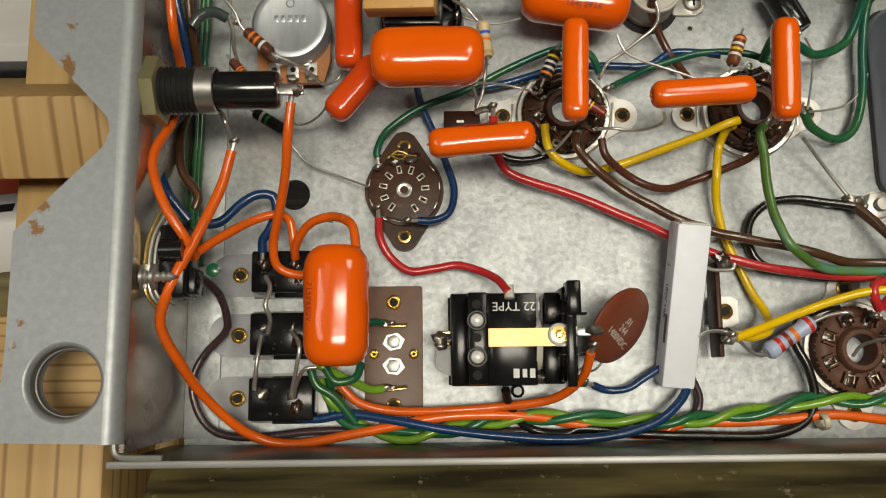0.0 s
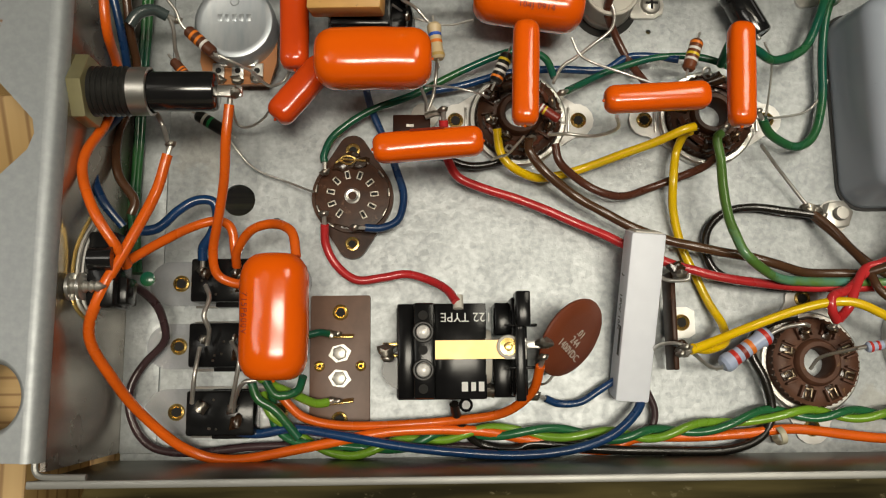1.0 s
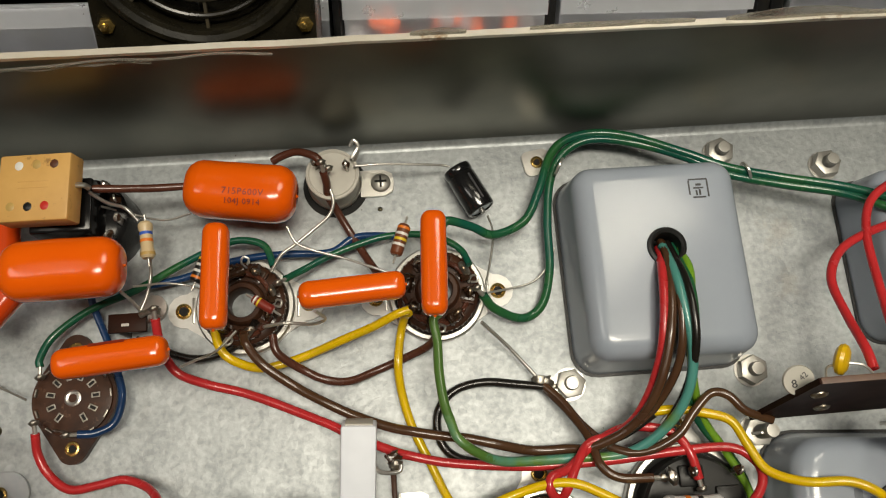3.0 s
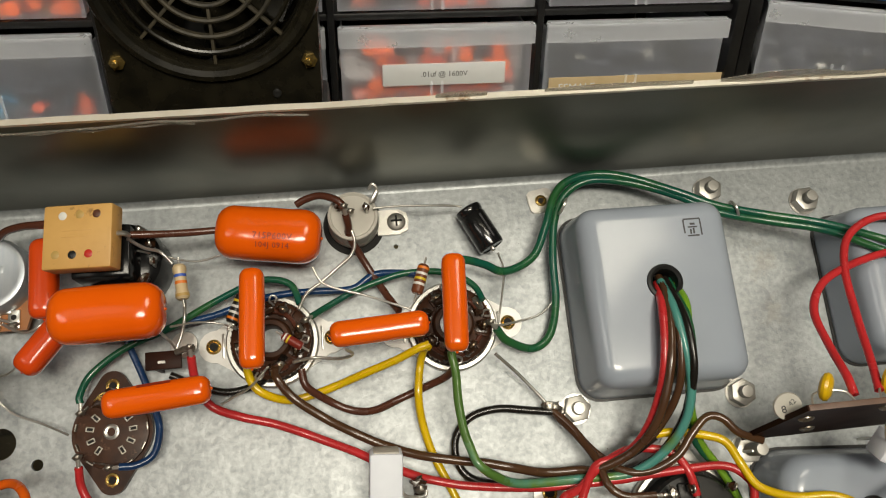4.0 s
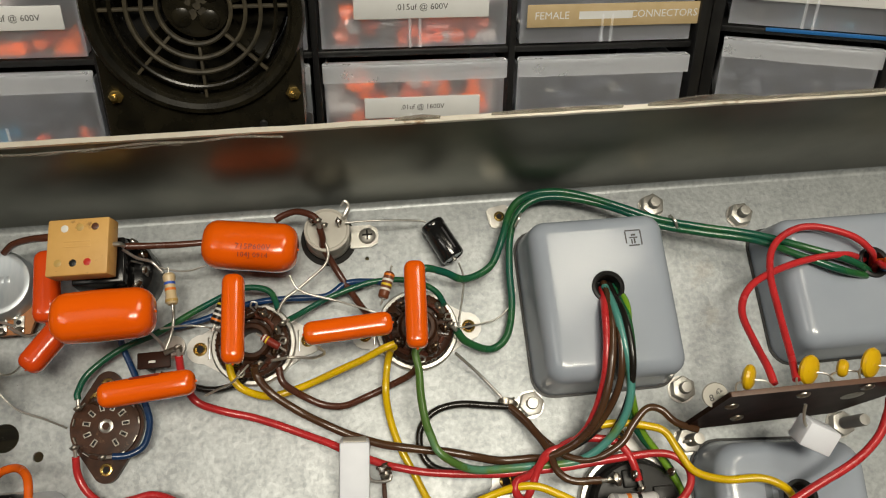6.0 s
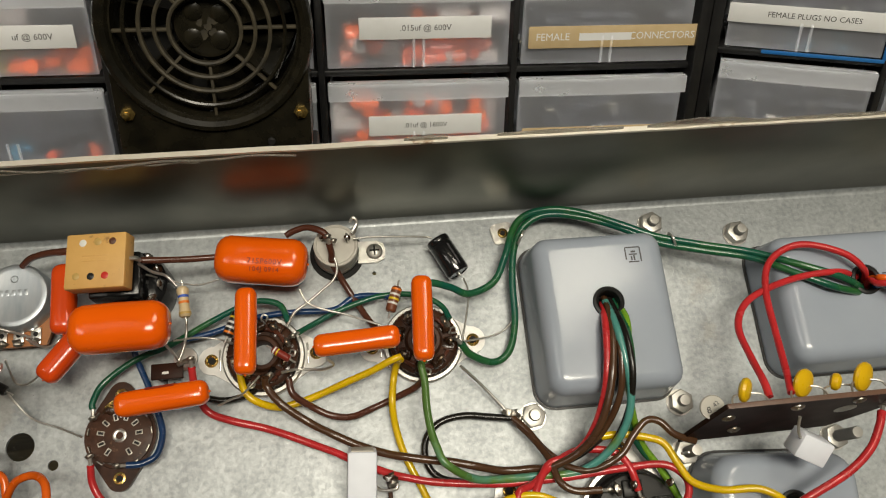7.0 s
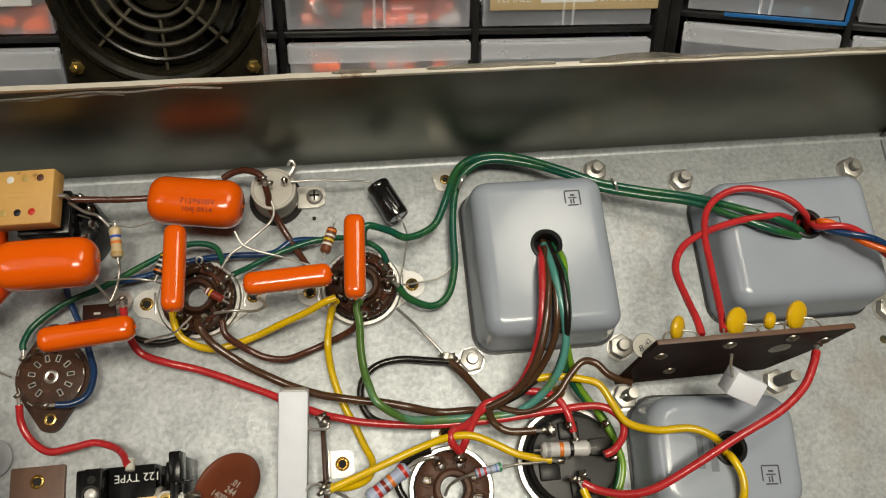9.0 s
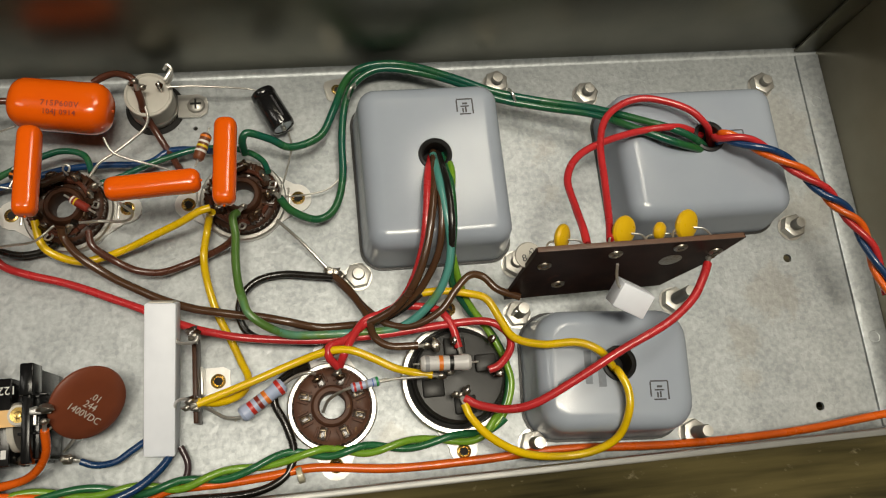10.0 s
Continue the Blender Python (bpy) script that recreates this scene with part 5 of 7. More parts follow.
def terminal_board():
    ob = thing("terminal_board", T(200, -3.0, 32), "dark brown terminal board standing on edge", "terminal board")
    up = Vector((0, 6.4, 36.0)).normalized()
    across = Vector((1, 0.01, 0))
    n = across.cross(up)
    m = Matrix((across, up, n)).transposed().to_4x4()
    pts = [(-4.6, -18.2), (51.0, -17.8), (60.5, -2.5), (67.4, 17.0), (-0.5, 18.6), (-3.4, -8)]
    part("board", prism(pts, -0.8, 0.8), DARK_BOARD, ob, "", m)
    part("top_edge", box(67.0, 0.5, 1.7, (33.4, 17.9, 0), 0.1, None, (0, 0, -1.3)), PHENOLIC, ob, "raw brown top edge", m)
    for x, y in ((4, 8), (26, 12.5), (47, 13.5), (61, 8), (12, -8)):
        part("tag", lathe([(1.0, 1.2), (1.5, 1.6), (2.2, 1.2), (2.3, 0.8)], 16, None, (x, y, 0)), SOLDER, ob, "soldered tag", m)
        part("tag_centre", lathe([(0, 1.3), (1.1, 1.2)], 12, None, (x, y, 0)), FLUX, ob, at=m)
    part("pool", lathe([(0, 1.0), (3.4, 0.9), (3.8, 0.8)], 20, None, (47, 4, 0)), SOLDER, ob, "smear of solder", m)
    for x in (2.0, 44.0):
        part("bracket", box(5.0, 0.9, 12, (x, -7.6, -27), 0.2), TIN, ob, "mounting bracket")
    for x, y, z, rr in ((10.2, 8.8, 10.9, 4.2), (30.2, 9.2, 11.6, 4.9), (50.6, 9.4, 12.8, 5.0), (43.0, 9.0, 9.0, 3.0)):
        part("disc_capacitor", lathe([(0, 1.9), (rr * 0.6, 1.7), (rr * 0.92, 0.9), (rr, 0), (rr * 0.92, -0.9), (rr * 0.6, -1.7), (0, -1.9)], 24), YELLOW_DISC, ob, "yellow disc capacitor", L(x, y, z, 30, 26 if rr > 4.5 else 52, 10))
        for s in (-1, 1):
            part("lead", tube([(x + s * 1.5, y - 1, z), (x + s * 5, y - 2.0, z + 1), (x + s * 6.5, y - 5.0, z + 2.5)], 0.35, 6), LEAD, ob)
    part("round_card", lathe([(0, 0.6), (3.9, 0.6), (4.1, 0), (3.9, -0.6), (0, -0.6)], 28), OFF_WHITE, ob, "white round card", CARD)
    lettering("8", 3.2, GREY_INK, ob, CARD @ L(-1.2, -0.8, 0.66, 0, 0, 10))
    lettering("42", 2.2, GREY_INK, ob, CARD @ L(1.2, 1.1, 0.66, 0, 0, 40))
    bm = box(11.6, 8.4, 8.0, (0, 0, 0), 0.6)
    part("ceramic_resistor", bm, WHITE_CERAMIC, ob, "white ceramic block resistor with faded red print", L(32.0, -10.6, 2.5, 28, 12, -26))
    bars(((0.8, 1.2, 4.6, 0.8), (1.0, -0.6, 5.0, 0.8), (1.4, -2.2, 3.2, 0.7)), RED_INK, ob, L(32.0, -10.6, 2.5, 28, 12, -26) @ L(0, -4.22, 0, 90, 0, 0))
    part("resistor_lead", tube([(26.2, -1.5, 12.0), (26.4, -4.0, 9.5), (27.0, -7.0, 7.5), (29.5, -9.0, 5.2)], 0.5, 8), LEAD, ob)
    return ob


terminal_board()


# ---- nuts, studs, lugs and clips on the plate ----
def hex_nut(x, y, turn, label, stud=6.5, lean=0.0, plate_r=5.0, thin=2.2):
    ob = thing("hex_nut", T(x, y, 0.05, 0, lean, 0), label, "nut", "nuts on the plate")
    part("nut", prism(hexagon(4.6), 0.3, 4.0, None, 0.5), NUT, ob, at=L(0, 0, 0, 0, 0, turn))
    part("washer", lathe([(2.4, 0), (plate_r, 0), (plate_r, 0.5), (2.4, 0.5)], 24), TIN, ob)
    prof = [(0, 3.6)]
    n = max(2, int((stud - 3.6) / 0.7))
    for k in range(n):
        prof += [(thin, 3.7 + 0.7 * k), (thin - 0.25, 4.05 + 0.7 * k)]
    part("stud", lathe(prof + [(thin - 0.3, 3.7 + 0.7 * n + 0.3), (0, 3.7 + 0.7 * n + 0.4)], 18), NUT, ob, "threaded stud")
    return ob


for x, y, turn, stud in ((147.3, 8.1, 8, 6.2), (205.5, 79.9, 20, 7.0), (240.4, 73.5, 5, 7.5), (313.6, 74.1, 30, 6.5), (313.1, 14.5, 12, 8.0), (203.9, 8.3, 25, 6.5)):
    hex_nut(x, y, turn, "dull zinc hex nut on a short stud", stud)
for x, y, turn, stud in ((202.3, -10.2, 0, 13.0), (260.9, -9.8, 18, 17.0), (201.9, -55.1, 10, 12.0), (259.3, -57.1, 22, 13.5)):
    hex_nut(x, y, turn, "zinc hex nut on a long protruding stud", stud)


def lug_plate(x, y, rz, label):
    ob = thing("solder_lug", T(x, y, 0.05, 0, 0, rz), label, "solder lug")
    part("plate", prism(round_rect(9, 8.5, 2, 3), 0, 1.0), TIN, ob)
    eyelet(ob, 0, 0, 1.0, 1.9)
    return ob


lug_plate(144.9, 80.5, 10, "square tinned tab with an eyelet behind the transformer")
lug_plate(177.2, -7.6, 45, "round tinned tab with an eyelet by the black socket")
ground = thing("ground_lug", T(139.0, 9.0, 0.05, 0, 0, -8), "tinned ground lug loaded with solder", "solder lug")
part("tongue", prism([(-2.5, -1.6), (8, -2.2), (8, 2.2), (-2.5, 1.6)], 1.0, 1.6), TIN, ground)
part("riser", box(3.0, 2.6, 4.0, (-1.4, 0, 2.6), 0.3), TIN, ground)
for dx, dz in ((-1.5, 5.0), (0.6, 4.4)):
    part("solder", lathe([(0, -1.6), (1.7, -1.0), (2.0, 0.2), (1.3, 1.5), (0, 1.9)], 12), SOLDER, ground, at=L(dx, 0.4, dz))


def clip(x, y, z, rz, label, rx=0):
    return solo("wire_clip", tube([(-2.2, 0, -2.4), (-2.6, 0, 0.6), (0, 0, 2.6), (2.6, 0, 0.6), (2.3, 0, -2.2), (3.4, 0, -3.2)], 0.5, 6), LEAD, T(x, y, z, rx, 0, rz), label, "wire clip", "wire ties")


clip(149.9, 75.0, 11, 60, "bare wire tie round the green wires")
clip(208.3, 69.0, 13, -70, "twisted bare wire tie on the green wires", 10)
solo("wire_clip", lathe([(3.4, -1.0), (3.8, -0.8), (3.8, 0.8), (3.4, 1.0), (3.2, 0), (3.4, -1.0)], 24, None, axis="X", squash=0.7), SLEEVE["cream"], T(123.6, -57.2, 5.0, 0, 0, 12), "cream cable tie round the wires by the front wall", "wire clip", "wire ties")


# ---- green tails at the connectors ----
def tails():
    wire("green", 1.3, "green insulated wire curling under the large capacitor", "--", [(-27, -40, 12), (-25, -45, 12), (-20, -48.5, 11), (-14, -56, 9)])
    wire("lime", 1.3, "lime insulated wire from the connector to the terminal card", "-b", [(-24, -39, 16), (-20, -41.5, 15), (-15, -44, 11), (-10, -46.5, 7), (-6.4, -46.4, 5)])
    wire("green", 1.2, "short green insulated wire loop beneath the capacitor", "--", [(-22, -40, 18), (-19, -44, 17), (-13.5, -43, 17), (-11.5, -39, 19)])
    wire("green", 1.1, "green insulated wire to a tag on the card", "-b", [(-14, -28, 9), (-9, -26.6, 7), (-6.5, -26.8, 5)])

# ---- wiring helpers ----
def wire(colour, radius, label, ends, points):
    """An insulated wire through chassis points; b marks a stripped, soldered end."""
    o = Vector(points[0])
    pts = [Vector(p) - o for p in points]
    ob = solo("insulated_wire", tube(pts, radius, 10, None, True, 7, 0.05), SLEEVE[colour], T(*o), label, "wire", "loose hook-up wires", smooth=80)
    for flag, a, b in ((ends[0], pts[0], pts[1]), (ends[1], pts[-1], pts[-2])):
        if flag == "b":
            way = (a - b).normalized()
            part("stripped_end", tube([a - way * 0.6, a + way * 1.6, a + way * 3.0], radius * 0.52, 8), LEAD, ob, "tinned bare copper end")
            part("solder", lathe([(0, -1.3), (1.0, -0.9), (1.35, 0), (0.9, 0.9), (0, 1.25)], 10), SOLDER, ob, "dull solder blob", Matrix.Translation((a + way * 3.0) * MM))
    return ob


def bare(label, radius, points):
    o = Vector(points[0])
    return solo("bare_lead", tube([Vector(p) - o for p in points], radius * 1.15, 8), LEAD, T(*o), label, "wire", "bare component leads", smooth=80)


def twisted(colours, radius, pitch, label, points):
    """Insulated strands wound round one line."""
    o = Vector(points[0])
    line = spline([Vector(p) - o for p in points], 14)
    ob = thing("twisted_cable", T(*o), label, "cable")
    n = len(colours)
    lay = radius * (1.02 if n == 2 else 1.16)
    far = [0.0]
    for a, b in zip(line, line[1:]):
        far.append(far[-1] + (b - a).length)
    for k, colour in enumerate(colours):
        pts = []
        for i, p in enumerate(line):
            way = (line[min(i + 1, len(line) - 1)] - line[max(i - 1, 0)]).normalized()
            side = way.cross(Vector((0, 0, 1))).normalized()
            up = side.cross(way)
            a = 2 * math.pi * (k / n + far[i] / (pitch * 2) + 0.06 * math.sin(far[i] * 0.11))
            pts.append(p + lay * (math.cos(a) * side + math.sin(a) * up))
        part("strand", tube(pts, radius, 9, None, False), SLEEVE[colour], ob, colour + " insulated strand", smooth=80)
    return ob

# ---- wires, point by point on the chassis ----
wire("orange", 1.45, "orange insulated wire from the fuse terminal along the front wall", "b-", [(-46.1, 19.1, 33), (-48.9, 8.4, 33), (-53.8, -6.4, 38), (-59, -18.6, 40), (-62.6, -28.6, 36), (-59.5, -38.8, 28), (-54.7, -48.7, 18), (-45.1, -58.7, 9), (-32.3, -61.9, 7), (-12.4, -58.8, 8), (12.3, -54.5, 9), (35.6, -54.7, 7), (50.7, -57.4, 5), (72.7, -60.9, 3.5), (82.5, -57.5, 4), (99.9, -57.3, 4), (114.3, -56.5, 4.5), (128.8, -55.4, 5), (154.3, -58.3, 5), (182.6, -58.5, 5), (211.8, -58, 5), (251.6, -60.4, 5), (292.9, -60.4, 6), (328.6, -57.8, 8)])
wire("orange", 1.35, "orange insulated wire curving round the jack", "--", [(-61.9, 62.4, 42), (-61.6, 51.1, 38), (-63.6, 45.1, 24), (-63.1, 30.4, 30), (-65.3, 18.3, 38), (-64.7, 10.8, 40), (-60.2, 1.2, 42), (-55.4, -6.7, 40), (-54.8, -10.4, 34)])
wire("orange", 1.3, "orange insulated wire from the jack to a connector", "-b", [(-58.2, -12.9, 36), (-55.6, -9.9, 34), (-48.8, -2.9, 26), (-42.4, 2.2, 20), (-36.4, 4.2, 18), (-32.9, 2.5, 16), (-31.9, -3.7, 15), (-31.8, -8, 12)])
wire("orange", 1.35, "orange insulated wire from the fuse tip to a connector", "b-", [(-29.1, 31.1, 38), (-30.2, 22.5, 36), (-31.8, 13, 30), (-34.5, 3.8, 24), (-37.2, -4.1, 18), (-36.7, -10.3, 15), (-31.9, -12.9, 14), (-25.3, -13.2, 14)])
wire("orange", 1.3, "orange sleeved capacitor lead looped above a connector", "b-", [(-31.8, -7.6, 13), (-30.5, -4.2, 18), (-25.5, 0.4, 24), (-18.6, 1.4, 28), (-12.9, -2, 34), (-11.3, -8.8, 36)])
wire("orange", 1.3, "orange insulated wire from a connector to the relay lug", "-b", [(-20.8, -42.3, 8), (-17.6, -46.5, 7), (-12.6, -50.6, 7), (-2.6, -52.8, 7), (12.4, -52.8, 8), (30.5, -51.6, 9), (43.2, -49.5, 13), (50.3, -43.8, 20), (52, -36.9, 26)])
wire("blue", 1.35, "blue insulated wire sagging along the front wall", "--", [(-34.1, -53.6, 7), (-25.9, -54.9, 6), (-15.7, -53.5, 8), (-2.4, -55.4, 10), (13.9, -58.3, 11), (30.1, -60.1, 12), (46.2, -61.1, 12), (60.8, -60, 12), (72.6, -56.7, 11), (80, -51.5, 9), (83.5, -46.7, 7), (82.5, -43.8, 6)])
wire("blue", 1.1, "short blue insulated wire from the disc capacitor", "b-", [(56, -45.9, 6), (60.3, -47.5, 5), (66.3, -47.1, 5), (71.4, -44.1, 5), (77.5, -40.5, 5), (81.8, -39.2, 5)])
wire("blue", 1.4, "dark blue insulated wire from the jack to a connector", "-b", [(-58, 0.7, 22), (-52.2, 1.8, 20), (-47.1, 7.3, 18), (-42.5, 10.3, 17), (-38.1, 10, 16), (-37.2, 5.6, 15), (-39.1, 0.7, 14), (-41.3, -2.4, 13), (-41.6, -6, 12)])
wire("blue", 1.2, "blue-grey insulated wire along the end wall", "--", [(-65.9, 68.7, 26), (-64.2, 58.2, 22), (-64.1, 48.2, 16), (-64.5, 37.6, 16), (-67.8, 26.5, 24), (-68.3, 17.6, 26), (-64.4, 8.1, 28), (-59.3, 1.2, 26)])
wire("brown", 1.35, "brown insulated wire along the end wall", "--", [(-62.7, 69.6, 24), (-62.4, 59, 20), (-62.2, 50.8, 14), (-64.2, 40.7, 12), (-65.9, 28.9, 16), (-64.5, 18, 18), (-59.6, 10.3, 18), (-60.3, 6.1, 18)])
wire("green", 1.1, "dark green insulated wire lying in the corner", "--", [(-63.4, 78.5, 6), (-64.3, 66, 4), (-65.1, 51.3, 3), (-65, 36.4, 3), (-65.2, 21.8, 3), (-65.8, 11, 3), (-64.3, 0.1, 4), (-62.5, -8.9, 6)])
wire("green", 1.1, "second dark green insulated wire in the corner", "--", [(-62, 78.4, 6), (-62.8, 66, 4), (-63.7, 51.3, 3), (-63.7, 36.4, 3), (-64.1, 21.8, 3), (-64.1, 12.8, 3), (-63.1, 0.1, 4), (-61.5, -8.9, 6)])
wire("purple", 1.2, "dark purple insulated wire looping to the front wall", "--", [(-58.7, -14.7, 26), (-55.9, -15.1, 22), (-53.2, -19.2, 14), (-52.3, -25.4, 9), (-53.7, -29.4, 6), (-59.6, -35.2, 4), (-62.8, -41, 4), (-63.1, -47.7, 4), (-59.8, -55.2, 4), (-53.8, -59.3, 4), (-42.9, -60.1, 4), (-26.2, -58.6, 4), (-2.8, -58.6, 4), (22.4, -58.8, 4), (47.6, -60.2, 3)])
wire("purple", 1.1, "short purple insulated wire behind the white resistor", "--", [(86.1, -44.3, 4), (88.1, -49.3, 3.5), (87.7, -53.5, 3), (85.7, -56.8, 3)])
wire("black", 1.35, "black insulated wire from the relay round the brown socket", "--", [(29.5, -46.9, 12), (30.5, -50.5, 9), (33.2, -55.2, 6), (38.3, -59, 4), (47.3, -60, 5), (52.8, -58.5, 5), (70.6, -60.4, 5), (90.2, -61.1, 5), (108.2, -61.1, 5), (118.4, -57.3, 5), (121.9, -50.1, 5), (120, -41.2, 6), (116.7, -33.8, 6), (117.7, -28.1, 7), (122.6, -24.5, 9), (128.6, -23, 11)])
wire("red", 1.25, "red insulated wire from the brown socket to the relay", "b-", [(-7.4, 4.6, 10), (-7.2, -1.1, 8), (-4.2, -7, 7), (1.7, -11.4, 7), (9.4, -10.8, 7), (16.3, -9.8, 7), (22.9, -11.9, 9), (27.6, -15, 14), (30.2, -18.8, 18)])
wire("red", 1.35, "long red insulated wire crossing the plate", "b-", [(27.3, 34, 16), (27.6, 28, 13), (28.9, 23, 10), (32.2, 18.6, 8), (40.5, 15, 8), (49.6, 12.3, 7), (58.1, 8.9, 7), (66.4, 5.1, 7), (74.6, 1.3, 8), (81, -2.2, 9), (92.4, -7.6, 11), (98.2, -9.6, 12), (109.5, -12.4, 12), (131.6, -14.9, 11), (154, -15, 12), (173, -13.9, 14), (188.2, -14, 15), (194.8, -18.8, 16), (194.8, -24.3, 17), (190.6, -29.1, 18), (186.6, -30.6, 18)])
wire("yellow", 1.3, "yellow insulated wire between the two tube sockets", "--", [(43, 32.3, 13), (44.1, 25.7, 11), (47.6, 21.5, 10), (55, 18.9, 7), (62.5, 20, 6), (70.9, 22.3, 7), (80.2, 25, 11), (89.4, 27.6, 15), (96.1, 30.1, 18), (99.9, 31.2, 18)])
wire("yellow", 1.3, "yellow insulated wire from a tube socket down to a terminal", "-b", [(99.8, 31, 14), (98.6, 30.4, 11), (97.1, 26, 8), (95.8, 17.1, 8), (96.3, 8.9, 5), (98.8, -1.2, 3), (102.9, -10.8, 2.5), (106.2, -18.8, 3), (108.6, -25, 6), (106.6, -30.4, 13), (100.8, -32.6, 16), (94.9, -32.3, 20)])
wire("yellow", 1.3, "yellow insulated wire over the brown socket", "bb", [(94.2, -33, 20), (102.9, -30, 18), (113.2, -26.3, 16), (125.9, -22, 16), (135.1, -19.9, 18), (142.3, -20.3, 19), (149.3, -23.5, 19), (156.3, -27.4, 19), (162.4, -29.5, 20), (167.8, -30.7, 20)])
wire("brown", 1.4, "brown insulated wire from a tube socket to the tall transformer", "--", [(52.1, 28.5, 15), (52.4, 25.4, 13), (57.2, 18.9, 13), (65.9, 12.3, 11), (73.9, 7.4, 11.5), (82.4, 2.9, 11), (92.3, -1.1, 12), (98.5, -2.8, 13), (106.5, -4.6, 13), (114.8, -6.1, 13), (122.5, -8.2, 13), (132.6, -10.6, 10.5), (143, -10.9, 11), (148.6, -11.1, 14), (158.1, -7.5, 18), (164.9, -0.6, 23), (169.3, 9.5, 27), (172.3, 22.2, 29), (174.7, 37.1, 26), (176.1, 46.4, 18)])
wire("rust", 1.25, "reddish brown insulated wire between the tube sockets", "--", [(60, 27.5, 13), (61.4, 22, 12.5), (68.2, 17.1, 9), (74.7, 13.9, 8), (81.5, 13.4, 6), (89.6, 16.3, 3.5), (99.1, 19.6, 5), (104.9, 21.6, 9), (107.9, 24, 14)])
wire("black", 1.2, "dark insulated wire passing below a tube socket", "--", [(18.7, 30.1, 6), (27.2, 25.9, 5), (35.7, 23.4, 4), (44.4, 24.8, 4), (51.2, 29, 6), (54.5, 32.5, 9)])
wire("green", 1.15, "green insulated wire from the brown socket over the plate", "b-", [(-7.9, 23.6, 8), (-8, 26.2, 8), (-4.9, 32.5, 7), (5.1, 39.6, 7), (18.8, 44.9, 7), (32.6, 51.7, 8), (44.7, 56.7, 9), (51.5, 57.5, 10), (57.9, 55, 11), (60.6, 48.3, 12)])
wire("blue", 1.15, "blue insulated wire curling round the brown socket", "-b", [(3.9, 48.3, 5), (5.7, 41.1, 5), (10.1, 30.4, 5), (13.7, 20.5, 6), (15.5, 13.3, 7), (13.9, 6.3, 8), (9.1, 3.6, 9), (4.3, 3.5, 10)])
wire("blue", 1.2, "blue insulated wire running behind the tube sockets", "--", [(22.1, 46.5, 5), (32.5, 48.2, 5), (44.7, 51.8, 5), (53.5, 53.3, 5), (64.1, 53.6, 5), (77, 53.4, 5), (84.7, 57.6, 5), (93.6, 57.3, 6), (99.6, 55.5, 8)])
wire("green", 1.1, "green insulated wire between the tube sockets", "b-", [(64.1, 43.9, 13), (68.5, 47.1, 9), (77.4, 51.9, 7), (87, 55.1, 7), (94.7, 56.8, 7), (104.5, 56.5, 8), (112.3, 53.9, 9), (117.1, 50, 10), (119, 44.9, 12)])
wire("green", 1.4, "thick green insulated wire looping over the tall transformer", "--", [(111.3, 52.7, 11), (111, 54.4, 16), (111.7, 56.2, 18), (113.8, 57.2, 18), (120.5, 55.8, 15), (127.4, 53.7, 12), (137.4, 58.2, 10), (142.9, 67.9, 10), (147.8, 79.3, 9), (154.1, 84.7, 9), (164.4, 86.2, 9), (176.1, 83.3, 10), (190.2, 76.6, 12), (202.3, 70.7, 13), (219.1, 65.8, 14), (236.4, 60.1, 18), (251.5, 51.8, 24), (262.4, 46.6, 26), (270.4, 43.2, 24), (278.2, 41.6, 16)])
wire("green", 1.4, "second thick green insulated wire beside the transformer", "b-", [(122.3, 35.3, 12), (125.9, 31.4, 9), (134.3, 28.5, 6), (140.9, 32.6, 5), (144.4, 43.6, 5), (145.2, 58.8, 6), (147.4, 71.9, 7), (152.6, 80.5, 8), (161.8, 84.1, 9), (176.1, 81.8, 9), (190.4, 75.5, 11), (202.3, 68.7, 12), (219.1, 63.8, 13), (236.4, 58.2, 17), (248.6, 48.9, 24), (260.2, 42.4, 26), (270.2, 40.3, 23), (278.4, 40.3, 15)])
wire("seagreen", 1.4, "faded teal and grass green insulated wire to the tall transformer", "b-", [(108.4, 30, 15), (106.8, 28, 16), (107.5, 21.9, 16), (107.3, 13, 17), (108, 4.4, 18), (109.3, -0.9, 19), (111.3, -6.2, 20), (117.2, -10.7, 18), (123.3, -12.9, 15), (131.9, -13.5, 13), (143.5, -13.6, 12), (157.9, -13.6, 13), (167.5, -9, 17), (174.4, -1.1, 22), (177.4, 9.2, 26), (176.6, 21.9, 29), (175.5, 34.3, 28), (175.7, 44.6, 20)])
wire("black", 1.3, "black insulated wire loop from the ground lug", "b-", [(138.6, 7.7, 5), (130.9, 9, 4), (121.3, 10.4, 3), (112.6, 8.8, 3), (107.2, 3.7, 3), (106.2, -3.1, 3), (109, -9.2, 3), (116.4, -12.5, 4), (131.5, -13.4, 5), (143, -12.6, 6)])
wire("red", 1.35, "red insulated wire from the tall transformer", "-b", [(175.1, 44.4, 18), (172.2, 34.9, 27), (170.3, 20.7, 28), (167.8, 8.5, 24), (162.7, -2.4, 19), (156.4, -7.7, 15), (148.7, -9.7, 14), (144.3, -14.4, 16), (140.5, -20.9, 18), (138.7, -24.5, 15)])
wire("red", 1.35, "red insulated wire from the brown to the black socket", "-b", [(138, -24.8, 15), (135.4, -21.7, 18), (136.1, -18.1, 18), (141.7, -16.1, 16), (148.7, -10.7, 14), (158.5, -6.5, 13), (167.1, -6.8, 13), (173.4, -9.3, 14), (176.6, -14.8, 15), (178.2, -21.8, 14)])
